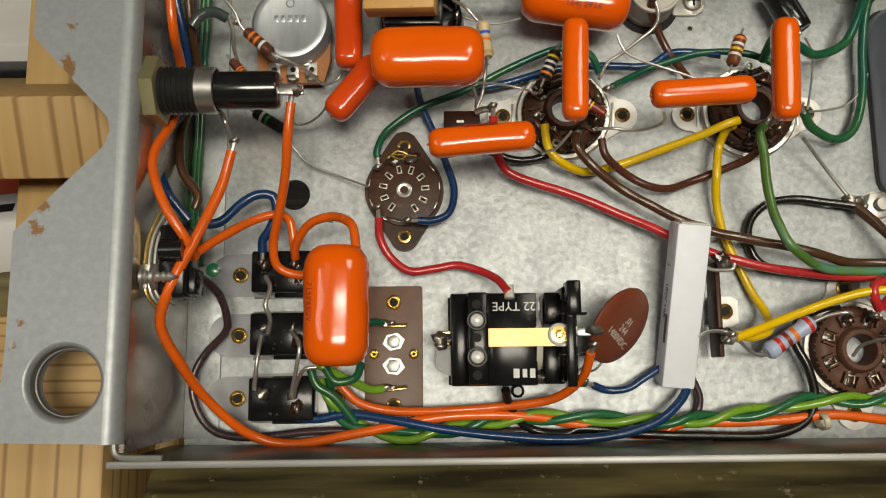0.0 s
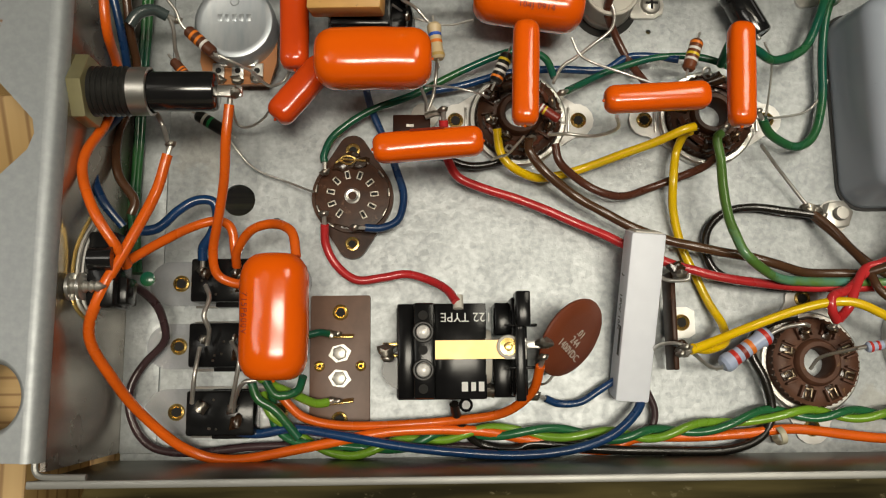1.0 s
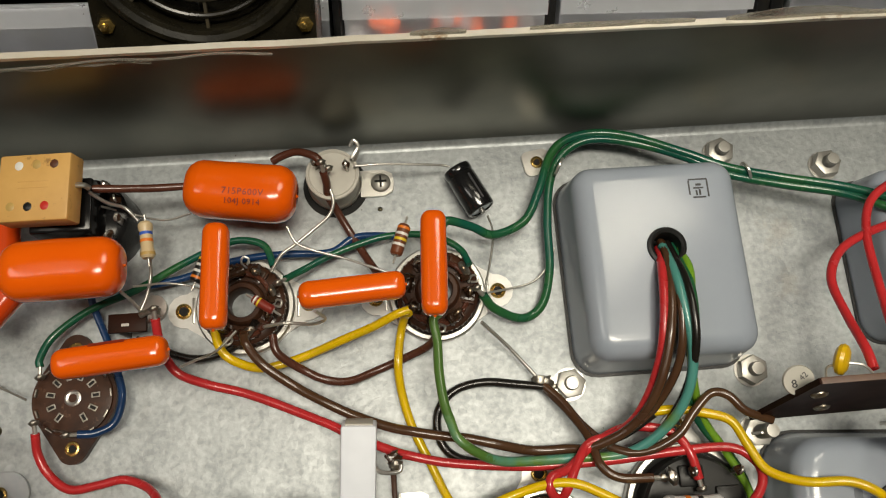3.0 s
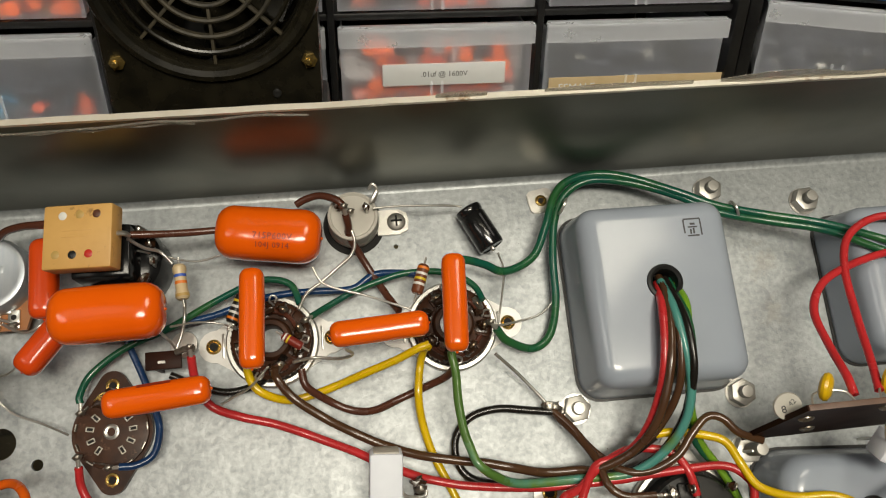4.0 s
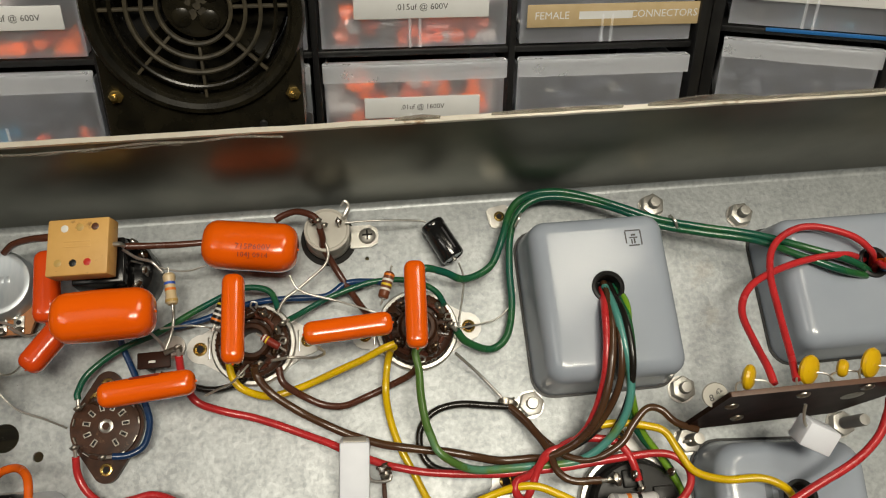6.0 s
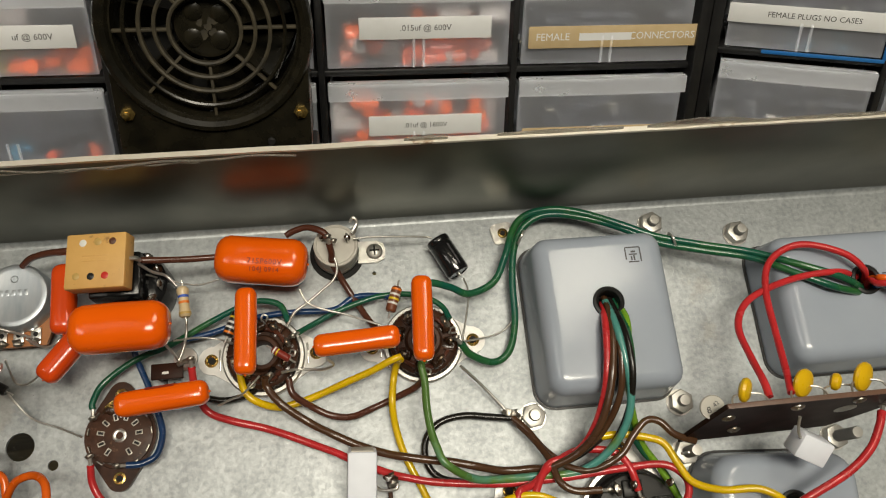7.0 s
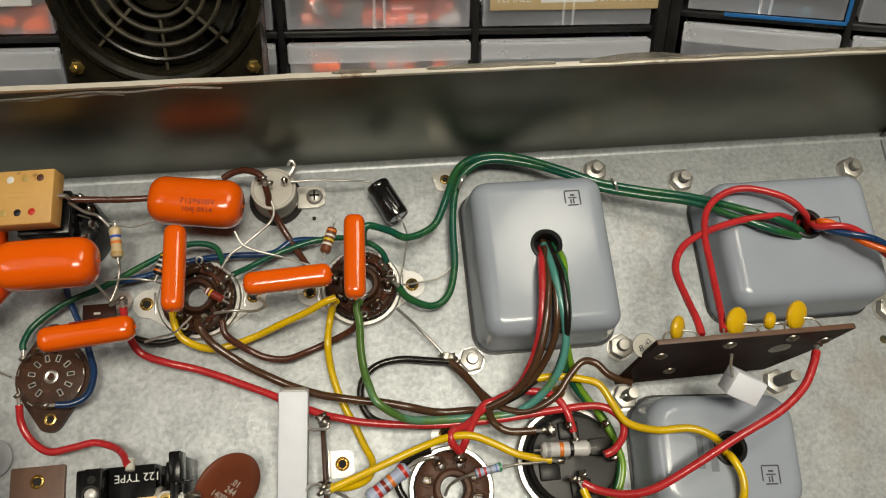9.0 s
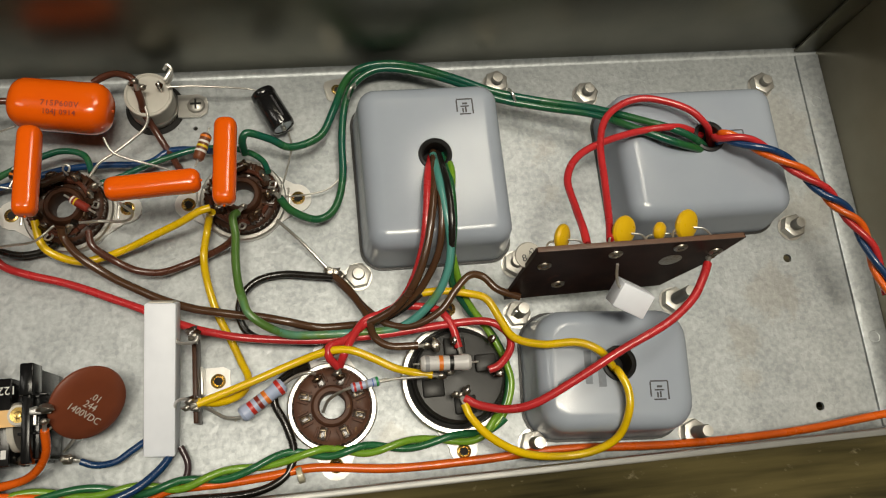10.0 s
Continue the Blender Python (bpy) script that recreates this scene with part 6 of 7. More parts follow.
wire("brown", 1.3, "brown insulated wire from the ground lug to the terminal board", "b-", [(138.7, 8.1, 5), (143.2, 2.9, 7), (148.3, -5.1, 10), (156.1, -12.1, 13), (164.4, -13.2, 15), (173.1, -9.5, 17), (178.4, -3.4, 18), (183.6, 1.2, 19), (188.1, 0.2, 20), (192.4, -4.4, 20), (199.9, -7.5, 19)])
wire("brown", 1.3, "brown insulated wire from the ground lug to the black socket", "bb", [(139, 7.5, 4), (144.8, -0.4, 8), (148.9, -8.6, 13), (150.4, -15.9, 16), (155.2, -19.8, 17), (164.4, -20.5, 17)])
wire("brown", 1.25, "brown insulated wire out of the tall transformer", "--", [(177.2, 45.3, 18), (175.9, 32.2, 28), (175.2, 18.5, 28), (173.2, 8.1, 24), (167.2, -1.5, 18), (159.3, -7.4, 14), (148.7, -11.1, 11), (135.4, -12.5, 9)])
wire("green", 1.25, "dark green insulated wire out of the tall transformer", "--", [(179.1, 45.2, 18), (179.6, 32.4, 27), (179.3, 18.5, 27), (178.2, 8.3, 22), (178.2, 0.2, 15), (183.9, -8.8, 9), (191.2, -17, 7), (195.4, -28.9, 6), (193.6, -40.2, 5), (186.8, -48.9, 4)])
wire("lime", 1.25, "lime insulated wire out of the tall transformer", "--", [(180.7, 44.5, 18), (180.6, 34.7, 26), (177.7, 16.9, 26), (179.2, 5.1, 19), (183, -5.2, 11), (189.3, -15, 8), (194.1, -25.1, 7), (196, -34.8, 6), (192, -44.8, 5), (184.7, -50.6, 4)])
wire("black", 1.2, "black insulated wire out of the tall transformer", "--", [(178, 45.9, 18), (178, 31.7, 29), (178.2, 17.6, 30), (176.8, 5.9, 24), (172.7, -3.7, 17), (166.9, -9.9, 12), (156.1, -14.3, 9)])
wire("yellow", 1.35, "yellow insulated wire across to the small transformer", "--", [(166.5, -2.5, 14), (174.1, -2.4, 15), (183.4, -4.3, 16), (189.1, -7, 17), (192.7, -14, 17), (196.2, -20.9, 19), (204.4, -24.5, 23), (214.9, -25.2, 26), (221.6, -28.5, 27), (226.4, -33, 23), (229.8, -35.1, 15)])
wire("yellow", 1.35, "yellow insulated wire from the small transformer to the black socket", "-b", [(229, -33.3, 16), (228.1, -35.7, 24), (230, -41.8, 25), (229.3, -48.9, 24), (226.1, -56.3, 18), (218.1, -59.8, 13), (206.8, -60.1, 12), (195.2, -57.8, 14), (185.1, -52.1, 17), (179.1, -45.4, 19), (177.3, -40.7, 19)])
wire("red", 1.4, "red insulated wire from the black socket to the terminal board", "bb", [(177.5, -39, 19), (182.2, -41.8, 20), (190.6, -44, 23), (199, -43.1, 27), (211.6, -37.5, 31), (226.3, -30.1, 35), (241.6, -23.3, 37), (251, -16.5, 38), (256.2, -9.5, 38), (259, -4.9, 37)])
wire("red", 1.3, "red insulated wire from the wide transformer to the board", "--", [(279.5, 45.7, 16), (274, 47.8, 26), (266.9, 53.8, 28), (254.4, 58.7, 27), (245.2, 57.9, 26), (237.4, 52.4, 26), (233.1, 42.1, 28), (231, 27.3, 32), (227.3, 11, 40), (225.1, 3.4, 44)])
wire("red", 1.3, "second red insulated wire from the wide transformer", "--", [(275.4, 47.3, 18), (263.4, 47.7, 26), (248.5, 46.8, 26), (233, 42.6, 27), (223.8, 37.4, 28), (218.9, 29.2, 30), (218.5, 18.1, 35), (217.7, 8.2, 42), (217.5, 2.7, 44)])
wire("rust", 1.3, "brown insulated wire from the control to the tan block", "--", [(-31.9, 75.9, 14), (-27.5, 77.2, 18), (-21.2, 77.1, 22), (-14.1, 76, 26), (-9, 75.7, 27)])
wire("rust", 1.2, "brown insulated wire from the tan block to the printed capacitor", "--", [(11.9, 70.9, 26), (19.4, 71.1, 24), (28.3, 71.8, 21), (37.3, 72.6, 19)])
wire("rust", 1.25, "brown insulated wire from the printed capacitor to the can", "-b", [(61.1, 81.1, 13.0), (64.2, 82.4, 14.0), (69.1, 82.7, 16.0), (74.2, 80.3, 18.0), (76.4, 78.1, 18.0)])
wire("rust", 1.25, "brown insulated wire from the can down to the second socket", "b-", [(77.0, 75.1, 18.0), (77.6, 72.3, 15.0), (77.5, 69.9, 11.0), (80.2, 65.1, 7.0), (84.3, 57.6, 5.0), (88.7, 49.3, 7.0), (91.8, 43.8, 10.0)])
wire("slate", 1.7, "grey-blue cloth covered lead at the end wall", "-b", [(-61.2, 59.4, 24), (-58.8, 62.8, 24), (-55.3, 64.8, 22), (-52.1, 63.9, 20)])
wire("black", 1.2, "black insulated wire from the middle bundle", "--", [(116.4, -12.5, 4), (131.4, -14.7, 5), (144.9, -12.3, 9), (158.3, -8.4, 13), (167.1, -3.2, 17)])
bare("bare lead hanging from the cloth covered wire", 0.5, [(-51.6, 63.9, 20), (-50.8, 60.7, 18), (-51.1, 56.6, 15), (-50.7, 53.6, 12)])
bare("bare lead from the control's brown resistor", 0.4, [(-53.8, 70.5, 22), (-49.7, 65.6, 21), (-48.1, 61.6, 20), (-45.8, 59.3, 19)])
bare("resistor lead across the control tags", 0.4, [(-38.7, 53.2, 18), (-34.3, 51.8, 16), (-30.6, 50.8, 13), (-28.3, 50.1, 11)])
bare("bare lead from the fuse clip", 0.55, [(-50.7, 31.9, 30), (-49.2, 28.4, 28), (-47.3, 23.7, 30), (-45.8, 19.5, 33)])
bare("bare lead from the control's resistor to the brown socket", 0.3, [(-38.1, 33.7, 8), (-34.2, 27.8, 5), (-29, 22.6, 4), (-20.1, 18.7, 5), (-10.9, 14.4, 9)])
bare("bare lead between the slanting capacitor and the control", 0.35, [(-22, 37.4, 18), (-25, 35.2, 14), (-29.9, 33.9, 10), (-33.4, 34.8, 10), (-34.1, 38.8, 14), (-32.2, 40.4, 22)])
bare("bare lead from the upright capacitor to the control", 0.4, [(-17.2, 55.7, 14), (-18.3, 52.2, 10), (-20.3, 49, 8), (-24, 46.5, 10), (-26.9, 47.7, 14), (-28.3, 48.7, 16)])
bare("bare jumper between the connectors", 0.6, [(-40.3, -13.4, 13), (-38.3, -17.1, 16), (-39.1, -22.1, 18), (-38.1, -26, 16), (-39.2, -29.9, 13)])
bare("second bare jumper between the connectors", 0.55, [(-41.3, -30.7, 13), (-41.6, -38.1, 16), (-42.9, -46.1, 13)])
bare("third bare jumper between the connectors", 0.55, [(-32.6, -29.2, 13), (-29.2, -33.5, 18), (-30.1, -39.8, 17), (-32.3, -47.8, 13)])
bare("bare capacitor lead down to a connector", 0.5, [(-23.7, -39.9, 22), (-27.1, -40.6, 22), (-30, -44.5, 17), (-31.4, -48.6, 13)])
bare("bare lead from the printed capacitor to the second socket", 0.35, [(65.4, 59.1, 16), (67.7, 54.5, 15), (72.1, 52.1, 14), (80.9, 49.4, 13), (89.9, 45.6, 14), (95.5, 43.2, 14)])
bare("bare lead from the can to the first socket", 0.45, [(77.2, 74, 14), (79.2, 68, 13), (77.8, 62.9, 13), (72.9, 59, 12), (67.5, 54.8, 12), (63, 51.7, 12), (60, 46.3, 13)])
bare("bare lead of the black capacitor to the can", 0.35, [(85.9, 77.8, 14), (94.4, 78.3, 13), (105.7, 78.3, 11), (113.4, 78.3, 9), (115.7, 77.7, 9)])
bare("bare lead of the black capacitor to the second socket", 0.3, [(126.4, 61.1, 8), (127.3, 54.7, 10), (125.4, 45.6, 12), (122.5, 35.7, 14)])
bare("bare lead from the second socket to the eyelet", 0.3, [(121.3, 36.1, 10), (130.8, 37.9, 6), (138.9, 39.9, 5), (144.3, 44.9, 5), (146.7, 50.2, 5)])
bare("bare ground lead to the lug", 0.5, [(121, 27, 13), (128, 20.9, 8), (133.3, 15, 6), (138.3, 8.8, 5)])
bare("bare lead from the first socket to the bridging capacitor", 0.45, [(57.9, 29.5, 16), (63.8, 30.9, 12), (71.6, 29.7, 14), (76.2, 29.5, 22), (74.3, 30.4, 30)])
bare("bare lead between the side capacitor and the first socket", 0.35, [(39.4, 17.2, 34), (41.9, 19.6, 28), (45.5, 22.9, 20), (50.4, 28.7, 17)])
bare("bare resistor lead from the terminal", 0.5, [(93.7, -32.4, 20), (97.3, -34.5, 16), (101.9, -37.4, 13), (106, -37.7, 11)])
bare("bare resistor lead to the brown socket", 0.5, [(118.9, -29, 11), (123.7, -26.6, 13), (128.3, -25.8, 15), (130.6, -26.2, 14)])
bare("bare lead from the small resistor into the brown socket", 0.45, [(142.3, -32.3, 23), (137.8, -33.4, 19), (134, -35.1, 12), (132.2, -38.3, 9)])
bare("bare lead from the small resistor to the black socket", 0.4, [(149.9, -31.8, 23), (155.8, -31.1, 22), (163.1, -31.1, 21), (169.6, -31.1, 20)])
bare("white wire loop to the terminal of the long resistor", 0.45, [(85.4, -35.3, 6), (86.7, -31.6, 14), (90.2, -30.9, 19), (93.7, -32.2, 20)])
bare("bare lead at the top of the long resistor", 0.5, [(87.1, -11.3, 16), (89.5, -13.3, 18), (94.2, -13.5, 20), (95.1, -11.8, 20)])
bare("bare lead of the disc capacitor", 0.35, [(56, -38.3, 12), (53.6, -40.1, 8), (50.9, -42.4, 6)])
bare("long bare lead from the big capacitor", 0.3, [(22.1, 42.9, 20), (29.2, 44.7, 14), (35.9, 44, 12), (40.9, 41.5, 14)])
bare("bare lead from the block to the printed capacitor", 0.3, [(12.6, 67.5, 20), (18.3, 67.4, 12), (28.3, 64.8, 12), (36.6, 65.7, 14)])
bare("bare lead from the tan block", 0.45, [(11.9, 69.2, 28), (15.6, 67.1, 24), (19.3, 66.6, 20), (22.9, 62.8, 19)])
bare("bare resistor lead to the dark tab", 0.45, [(25.7, 52.9, 17), (25.2, 47.5, 14), (24.2, 41.5, 14), (22.6, 37.2, 14)])
bare("bare lead from the big capacitor to the dark tab", 0.4, [(20.8, 40.3, 26), (22.1, 38.5, 20), (22.2, 37.3, 14)])
twisted(("lime", "grass"), 1.25, 15.0, "twisted green and lime pair along the front wall", [(-23.3, -43.1, 8), (-20.9, -51.3, 7), (-12.6, -57.2, 6), (0.7, -60.1, 6), (14, -58.3, 6), (30.7, -55.5, 6), (47.3, -55.1, 6), (64, -55.9, 6), (80.6, -56.6, 6), (97, -55.0, 6), (109.2, -53.4, 6), (121.9, -50.8, 6), (136.4, -51.2, 6), (154.9, -51.3, 6), (170.1, -50.6, 5), (183.5, -50.5, 5), (192, -44.8, 5)])
twisted(("orange", "blue", "red"), 1.25, 14.5, "twisted orange, blue and red cable from the wide transformer", [(279.6, 44.3, 18), (277.9, 42.6, 27), (283.3, 39.9, 30), (292.2, 34.7, 31), (303, 26.2, 31), (312, 16.6, 30), (319.1, 8.1, 29), (323, -0.1, 28), (325.2, -8.2, 27), (328.1, -18.2, 26)])
tails()

# ---- drawer cabinets, fan and boxes behind the chassis ----
def blob_pile(parent, mat, n, w, h, y, size, seed, label):
    """Loose small parts heaped in a drawer."""
    rnd = random.Random(seed)
    bm = bmesh.new()
    for k in range(n):
        x, z = (rnd.random() - 0.5) * w, (rnd.random() ** 1.6) * h
        lathe([(0, -size), (size * 0.45, -size * 0.9), (size * 0.5, 0), (size * 0.45, size * 0.9), (0, size)], 8, bm, (0, 0, 0), axis="XYZ"[k % 3])
        last = list(bm.verts)[-26:]
        bmesh.ops.translate(bm, vec=(x, y + rnd.random() * 10, z), verts=last)
    return solo("loose_components", bm, mat, parent, label, "components", "", "stuff")


def drawer(parent, m, w, h, label, contents=(), seed=0):
    """A frosted drawer: front with a lipped pull, sides, floor and what lies in it. x across, z up, the front at y 0."""
    g = 1.6
    ob = part("drawer", box(w - 5, g, h - 5, (0, g / 2, h / 2), 0.7), FROSTED, parent, label, m)
    ob.visible_shadow = False
    loops = []
    for k in range(13):
        x = -w / 2 + 2.0 + (w - 4) * k / 12
        bow = -4.2 - 1.2 * math.cos((k - 6) / 6 * 1.3)
        loops.append([(x, 0.2, h - 3.0), (x, bow, h - 3.2), (x, bow - 0.4, h - 13.5), (x, bow + 0.9, h - 13.8), (x, bow + 1.0, h - 4.6), (x, 0.2, h - 4.6)])
    lp = part("pull_lip", stack(loops), FROSTED_LIP, ob, "milky bowed pull lip")
    lp.visible_shadow = False
    for sx in (-1, 1):
        sd = part("side", box(1.2, 120, h - 12, (sx * (w / 2 - 4), 61, h / 2 - 3)), FROSTED, ob)
        sd.visible_shadow = False
    part("floor", box(w - 9, 120, 1.2, (0, 61, 3.4)), FROSTED, ob)
    for x in (0, 6):
        rb = part("label_rib", box(1.6, 0.9, 17, (x - 3, -0.2, 11), 0.3), FROSTED_LIP, ob, "moulded rib")
        rb.visible_shadow = False
    for k, (mat, n, ww, hh, size, lab) in enumerate(contents):
        blob_pile(parent.matrix_world @ m @ L(0, 0, 6), mat, n, ww, hh, size * 1.02 + 2.4 + 2 * k, size, seed + k, "heap of " + lab + " inside a frosted drawer")
    return ob


FROSTED_LIP = material("milky_pull_lip", (0.80, 0.82, 0.86), 0.28, 0, 0.05, 120, (0.74, 0.76, 0.80), 0.0, transmission=0.74)
DARK_PARTS = material("dark_small_parts", (0.014, 0.017, 0.026), 0.3, 0.2, 0.5, 150, (0.05, 0.055, 0.07))
METAL_PARTS = material("metal_small_parts", (0.45, 0.43, 0.38), 0.35, 0.8, 0.5, 150, (0.20, 0.19, 0.17))
BAG = material("crumpled_clear_bag", (0.40, 0.36, 0.34), 0.3, 0, 0.3, 80, (0.22, 0.19, 0.18), 0.4)
RED_PARTS = material("red_small_parts", (0.62, 0.06, 0.03), 0.35, 0, 0.3, 80, (0.70, 0.16, 0.05))
OLIVE_PARTS = material("olive_small_parts", (0.22, 0.20, 0.03), 0.4, 0, 0.3, 80, (0.14, 0.13, 0.03))
BLUE_PARTS = material("blue_small_parts", (0.03, 0.22, 0.32), 0.4, 0, 0.3, 80, (0.03, 0.12, 0.25))


def sticker(m, w, h, mat, words, ink, size, label, parent, dx=0, dz=0, spacing=1.0):
    part("label", box(w, 0.35, h, (0, 0, 0), 0.1), mat, parent, label, L(dx, -0.3, dz))
    for text, x in words:
        lettering(text, size, ink, parent, L(dx + x, -0.52, dz, 90, 0, 0), spacing=spacing)


def cabinet(m, xs, zs, label, depth=160):
    ob = thing("drawer_cabinet", m, label, "cabinet", "black drawer cabinets")
    x0, x1, z0, z1 = xs[0], xs[-1], zs[0], zs[-1]
    for k, x in enumerate(xs):
        edge = k in (0, len(xs) - 1)
        part("upright", box(7 if edge else 4.0, depth, z1 - z0, (x + (3 if k == len(xs) - 1 else -3 if k == 0 else 0), depth / 2 - (3 if edge else 0), (z0 + z1) / 2), 1.0), CAB_BLACK, ob)
    for z in zs:
        part("shelf", box(x1 - x0 - 0.5, depth - 4, 4.2, ((x0 + x1) / 2, depth / 2 + 1.0, z), 1.2), CAB_BLACK, ob)
    part("back", box(x1 - x0, 2, z1 - z0, ((x0 + x1) / 2, depth - 1, (z0 + z1) / 2)), CAB_BLACK, ob)
    return ob


ROWS_Z = [2.0, 43.5, 101.6, 160.0, 218.0]
COLS = [-175.0, -52.0, 71.0, 188.5, 303.0]
front_cabinet = cabinet(Wd(0, 260, 4, 0, 1.24, 0), COLS, ROWS_Z, "black plastic cabinet of frosted storage drawers")
for i in range(4):
    for j in range(4):
        x = (COLS[i] + COLS[i + 1]) / 2
        w = COLS[i + 1] - COLS[i] - 3
        z0, h = ROWS_Z[j] + 1.5, ROWS_Z[j + 1] - ROWS_Z[j] - 3
        stuff, lab = [], "frosted storage drawer of small dark parts"
        if (i, j) == (2, 2):
            stuff, lab = [(RED_PARTS, 18, 80, 16, 7, "red parts"), (ORANGE, 12, 70, 22, 8, "orange capacitors"), (BAG, 12, 100, 30, 10, "clear bag")], "frosted drawer of red parts with a white label"
        elif (i, j) == (2, 1):
            stuff, lab = [(ORANGE, 34, 76, 30, 8, "orange capacitors"), (RED_PARTS, 16, 80, 26, 8, "red parts"), (BAG, 14, 96, 30, 10, "clear bag")], "frosted drawer of orange capacitors with a white label"
        elif i == 3:
            stuff, lab = [(DARK_PARTS, 60, 100, 24, 8, "dark connectors"), (METAL_PARTS, 16, 100, 26, 3, "metal pins")], "frosted drawer of dark connectors with tan tape"
        elif (i, j) == (0, 2):
            stuff, lab = [(ORANGE, 12, 96, 7, 9, "orange capacitors"), (OLIVE_PARTS, 12, 90, 12, 8, "olive green parts"), (BAG, 10, 90, 22, 12, "clear bag")], "frosted drawer with a white label and an orange capacitor"
        elif (i, j) == (0, 1):
            stuff, lab = [(DARK_PARTS, 36, 104, 26, 8, "dark parts"), (RED_PARTS, 9, 90, 18, 7, "red parts"), (BLUE_PARTS, 6, 90, 12, 6, "blue parts")], "frosted drawer of blue and red parts"
        else:
            stuff = [(DARK_PARTS, 40, 100, 24, 8, "dark parts")]
        d = drawer(front_cabinet, L(x, 0, z0), w, h, lab, stuff, 40 + 7 * i + j)
        if (i, j) == (2, 2):
            sticker(d, 79, 13.0, PAPER, ((".015uf @ 600V", 0),), GREY_INK, 5.0, "white paper label", d, 133.9 - x, 129.1 - z0)
        elif (i, j) == (2, 1):
            sticker(d, 71, 13.0, PAPER, ((".01uf @ 1600V", 0),), GREY_INK, 4.4, "white paper label", d, 134.0 - x, 68.5 - z0)
        elif (i, j) == (3, 2):
            sticker(d, 106, 13.4, TAPE, (("FEMALE", -38), ("CONNECTORS", 31)), PAPER, 6.2, "tan tape label with white letters", d, 249.5 - x, 121.9 - z0)
            bars(((250 - x - 5.5, 0, 33, 4.6),), PAPER, d, L(0, -0.55, 121.9 - z0, 90, 0, 0))
        elif (i, j) == (3, 1):
            sticker(d, 108, 13.0, TAPE, (("FEMALE", -37),), PAPER, 6.6, "tan tape label", d, 250 - x, 57.4 - z0)
        elif (i, j) == (0, 2):
            sticker(d, 82, 13.2, PAPER, (("uf @ 600V", 18),), GREY_INK, 5.0, "white paper label", d, -106 - x, 128 - z0)

# the second cabinet stands at an angle
SIDE = Wd(317, 258.5, 3, 0, 1.3, -23)
COLS2 = [0.0, 98.0, 196.0, 294.0]
side_cabinet = cabinet(SIDE, COLS2, [2.0, 47.5, 106.0, 164.0, 222.0], "black plastic drawer cabinet standing at an angle")
for i in range(3):
    for j in range(4):
        zs = [2.0, 47.5, 106.0, 164.0, 222.0]
        z0, h = zs[j] + 1.5, zs[j + 1] - zs[j] - 3
        stuff = [(DARK_PARTS, 50, 84, 24, 8, "dark plugs"), (METAL_PARTS, 14, 84, 22, 3, "metal pins")]
        if j == 2:
            stuff.append((BLUE_PARTS, 6, 60, 6, 6, "blue parts"))
        d = drawer(side_cabinet, L(COLS2[i] + 49, 0, z0), 95, h, "frosted drawer of plugs in the angled cabinet", stuff, 90 + 5 * i + j)
        if (i, j) == (0, 2):
            sticker(d, 92, 11.5, PAPER, (("FEMALE PLUGS NO CASES", 3),), GREY_INK, 4.6, "white paper label", d, 0, 23.2)
        if j == 2:
            part("blue_edge", box(70, 1.2, 2.2, (12, -1.2, 1.0), 0.3), BLUE_PLASTIC, d, "blue plastic edge")
            part("blue_edge", box(2.4, 1.2, h - 4, (46.5, -1.2, h / 2), 0.3), BLUE_PLASTIC, d, "blue plastic edge")


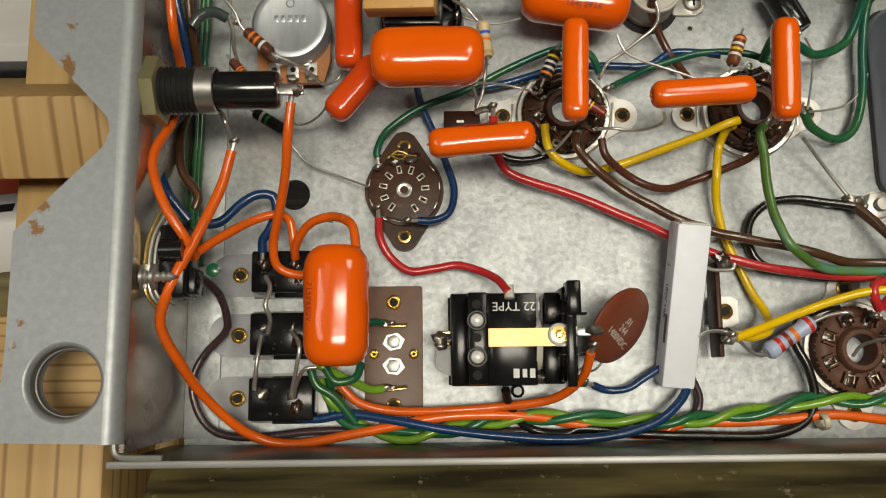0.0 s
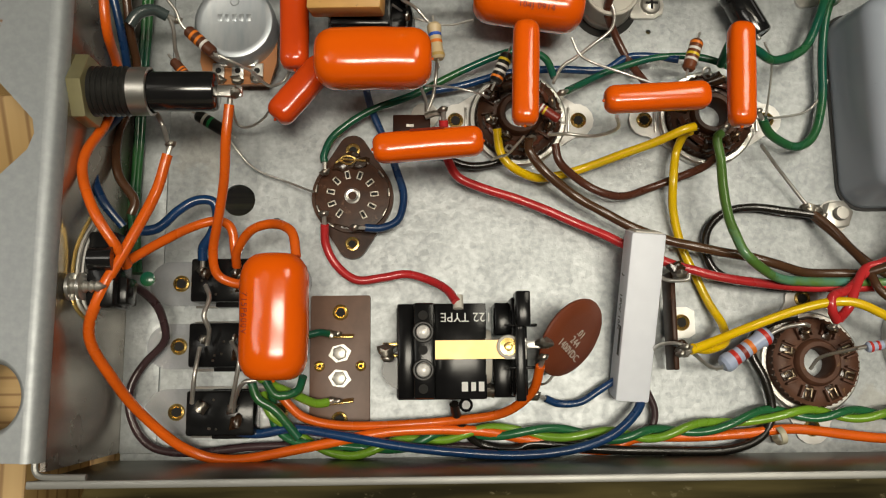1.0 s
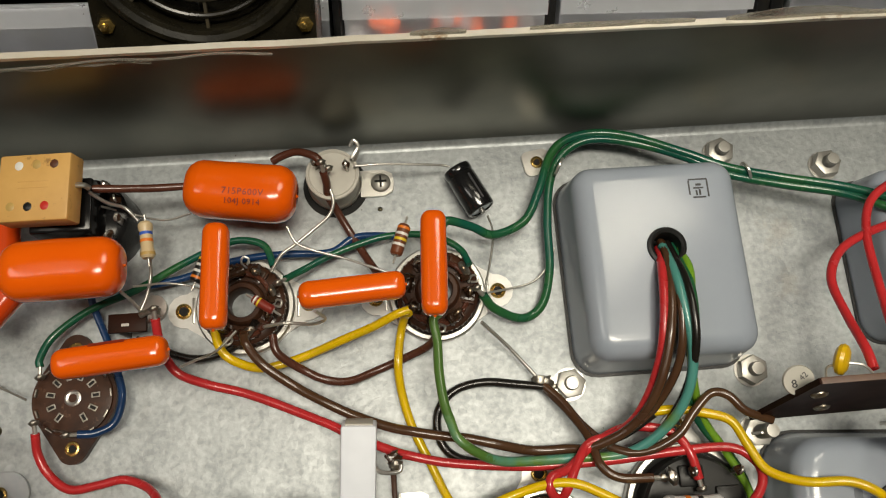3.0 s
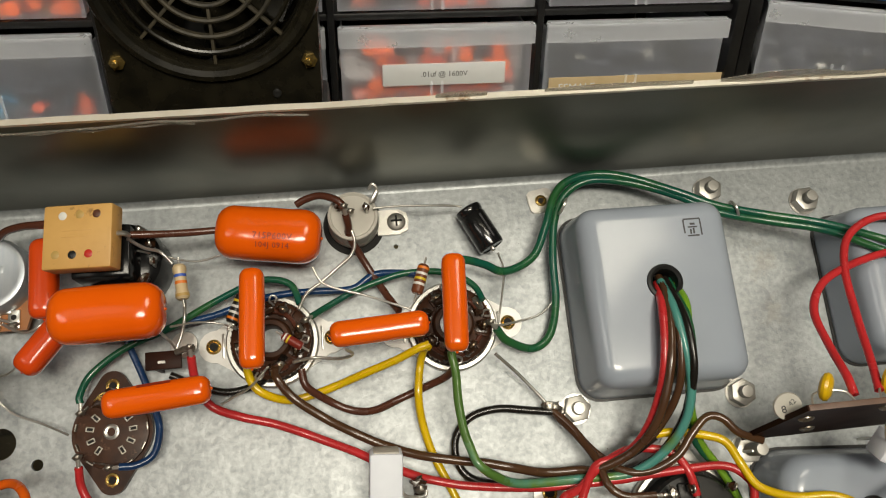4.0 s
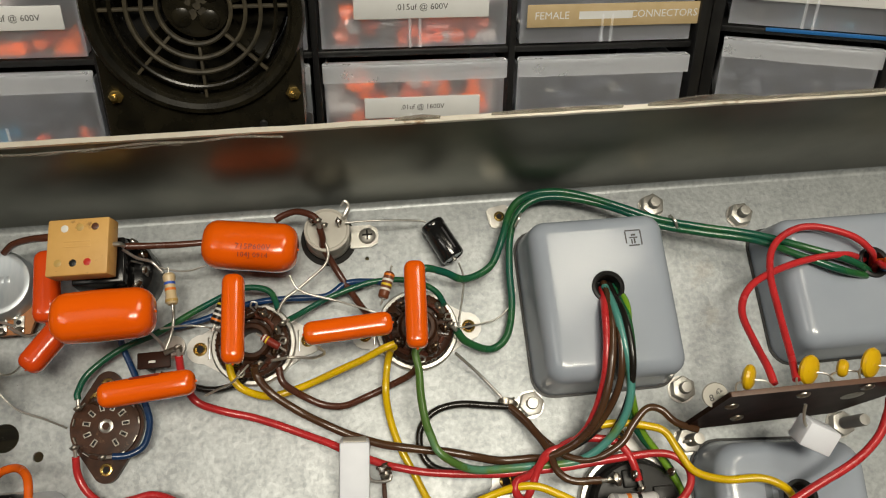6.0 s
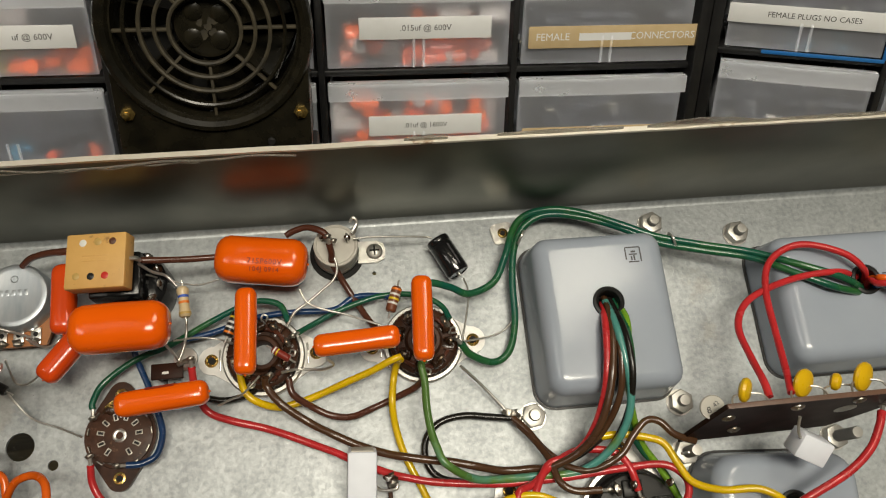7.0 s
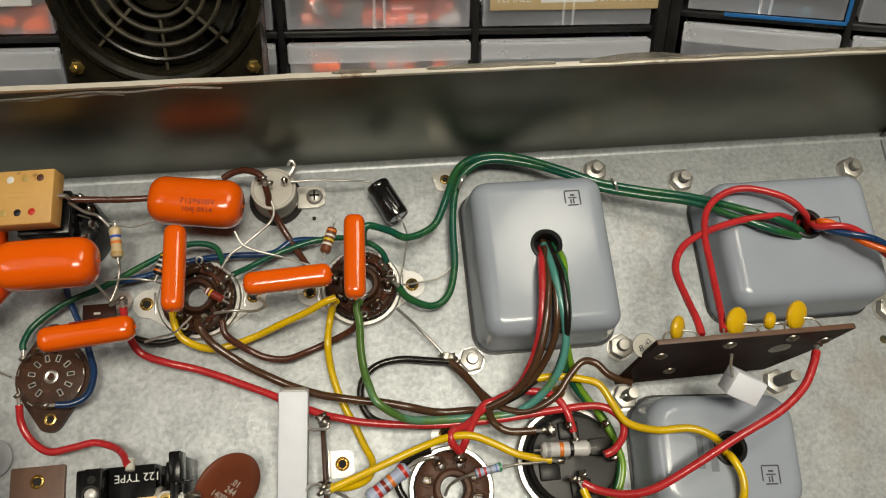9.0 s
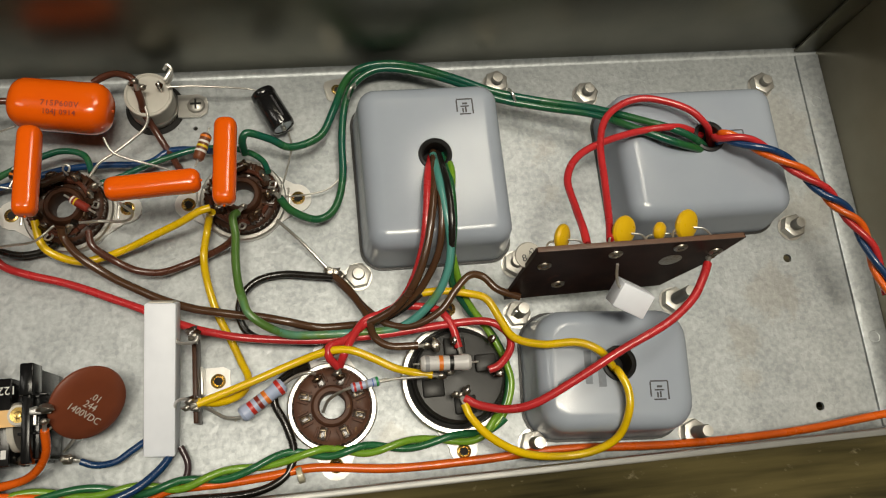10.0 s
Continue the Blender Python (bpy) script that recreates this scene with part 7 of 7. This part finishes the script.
# ---- cooling fan ----
def fan():
    ob = thing("cooling_fan", Wd(22.6, 176, 154.4, 0, 2.0, 0), "dusty black square cooling fan with plastic guard ribs", "fan")
    turn = L(0, 0, 0, 90, 0, 0)
    me = finish("frame", prism(round_rect(95, 112, 5, 4), -38, -2.0, None, 0.6), FAN_BLACK)
    me = carved(me, lathe([(0, -60), (43.0, -60), (43.0, 30), (0, 30)], 64, None, (0, 10, 0)), "frame")
    part("frame", me, FAN_BLACK, ob, "square black frame", turn @ L(0, -10, 0))
    part("bell_mouth", lathe([(42.6, -9), (43.6, -2.5), (45.2, 0.2), (47.6, 1.2), (49.8, 0.6), (51.0, -1.6), (50.8, -7.0), (47.0, -8.0), (42.6, -9)], 80), FAN_BLACK, ob, "raised round mouth", turn)
    for k, r in enumerate((16.8, 23.5, 30.5, 37.5)):
        part("guard_ring", lathe([(r - 0.9, 0.2), (r - 0.7, -3.4), (r + 0.7, -3.4), (r + 0.9, 0.2), (r, 0.7), (r - 0.9, 0.2)], 64), DUST if k < 3 else FAN_BLACK, ob, "dusty guard ring", turn @ L(0, 0, -2.5))
    for k in range(8):
        part("guard_spoke", box(27, 1.5, 3.0, (30, 0, -4.5), 0.3), DUST, ob, "dusty guard spoke", turn @ L(0, 0, 0, 0, 0, 45 * k + 1))
    part("hub", lathe([(0, -9), (11, -9.2), (15.4, -10), (16.4, -12), (16.4, -28), (0, -28)], 48), FAN_BLACK, ob, "round motor hub", turn)
    random.seed(21)
    for k in range(9):
        part("hub_scuff", prism([((1.0 + 1.6 * random.random()) * math.cos(0.9 * q), (1.0 + 1.6 * random.random()) * math.sin(0.9 * q)) for q in range(7)], -9.1, -8.9 + 0.02 * k), DUST, ob, "torn remains of a hub sticker", turn @ L(random.uniform(-4.5, 4.5), random.uniform(-5.5, 2.0), 0))
    for k in range(4):
        part("hub_boss", lathe([(0, -7.9), (3.0, -8.1), (4.6, -8.9), (5.0, -9.8)], 20), FAN_BLACK, ob, "moulded boss on the hub", turn @ L(9.0 * math.cos(radians(40 + 90 * k)), 9.0 * math.sin(radians(40 + 90 * k)), 0))
    for k in range(7):
        bm = stack([[(r * math.cos(a + tw) , r * math.sin(a + tw), z) for a, z in ((0, -11 - 0.02 * r), (0.03, -11 - 0.02 * r), (0.55, -29), (0.52, -29))] for r, tw in ((15.5, 0), (25, 0.08), (34, 0.12), (41.5, 0.15))])
        part("blade", bm, FAN_BLACK, ob, "curved fan blade", turn @ L(0, 0, 0, 0, 0, 360 / 7 * k))
    for x, z, mat in ((-41.7, -40.8, BRASS), (42.4, -41.2, BRASS), (-42.2, 47, BRASS), (42.0, 47, BRASS)):
        part("screw", prism(hexagon(3.6), 0, 2.4, None, 0.5), mat, ob, "hex screw", L(x, -2.0 + 3.9, z, 90, 0, 20))
        part("screw_tip", lathe([(1.6, 0), (1.6, 4.2), (1.0, 4.8), (0, 4.8)], 14), mat, ob, at=L(x, 1.9, z, 90, 0, 0))
    part("small_screw", lathe([(2.0, 0), (2.0, 1.0), (1.3, 1.3), (0, 1.0)], 16), CHARCOAL, ob, at=L(27, 2.0, -57, 90, 0, 0))
    part("backing", lathe([(0, -36.5), (42.5, -36.5), (42.5, -37), (0, -37)], 48), DARK, ob, at=turn)
    return ob


fan()
solo("fan_stand", box(98, 34, 88, (0, 0, 0), 2.0), CAB_BLACK, Wd(21.5, 197, 44.2), "plain black block under the cooling fan", "stand")

# ---- cartons beyond the pine stand ----
carton = thing("carton", Wd(-240, 215, 0), "plain white carton behind the pine stand", "box")
part("box", box(140, 128, 40, (0, 0, 20.2), 1.0), CARTON, carton)
part("flap_seam", box(140, 0.8, 0.3, (0, 10, 40.4)), BAND["tan"], carton)
solo("storage_case", box(150, 42, 34, (0, 0, 17.2), 1.5), BLACK, Wd(-240, 126, 0), "low black plastic case on the bench", "case")
red = thing("parts_box", Wd(-219, 56, 0, 0, 0, 10), "red box with a white printed band", "box")
part("box", box(150, 60, 22, (0, 0, 11.2), 1.0), RED_PARTS, red)
part("band", box(150.4, 20, 22.4, (0, -20.2, 11.3), 0.5), PAPER, red, "white printed band")
bars(((64, -20, 8, 5.0), (48, -20, 12, 5.0)), BAND["black"], red, L(0, 0, 22.6))
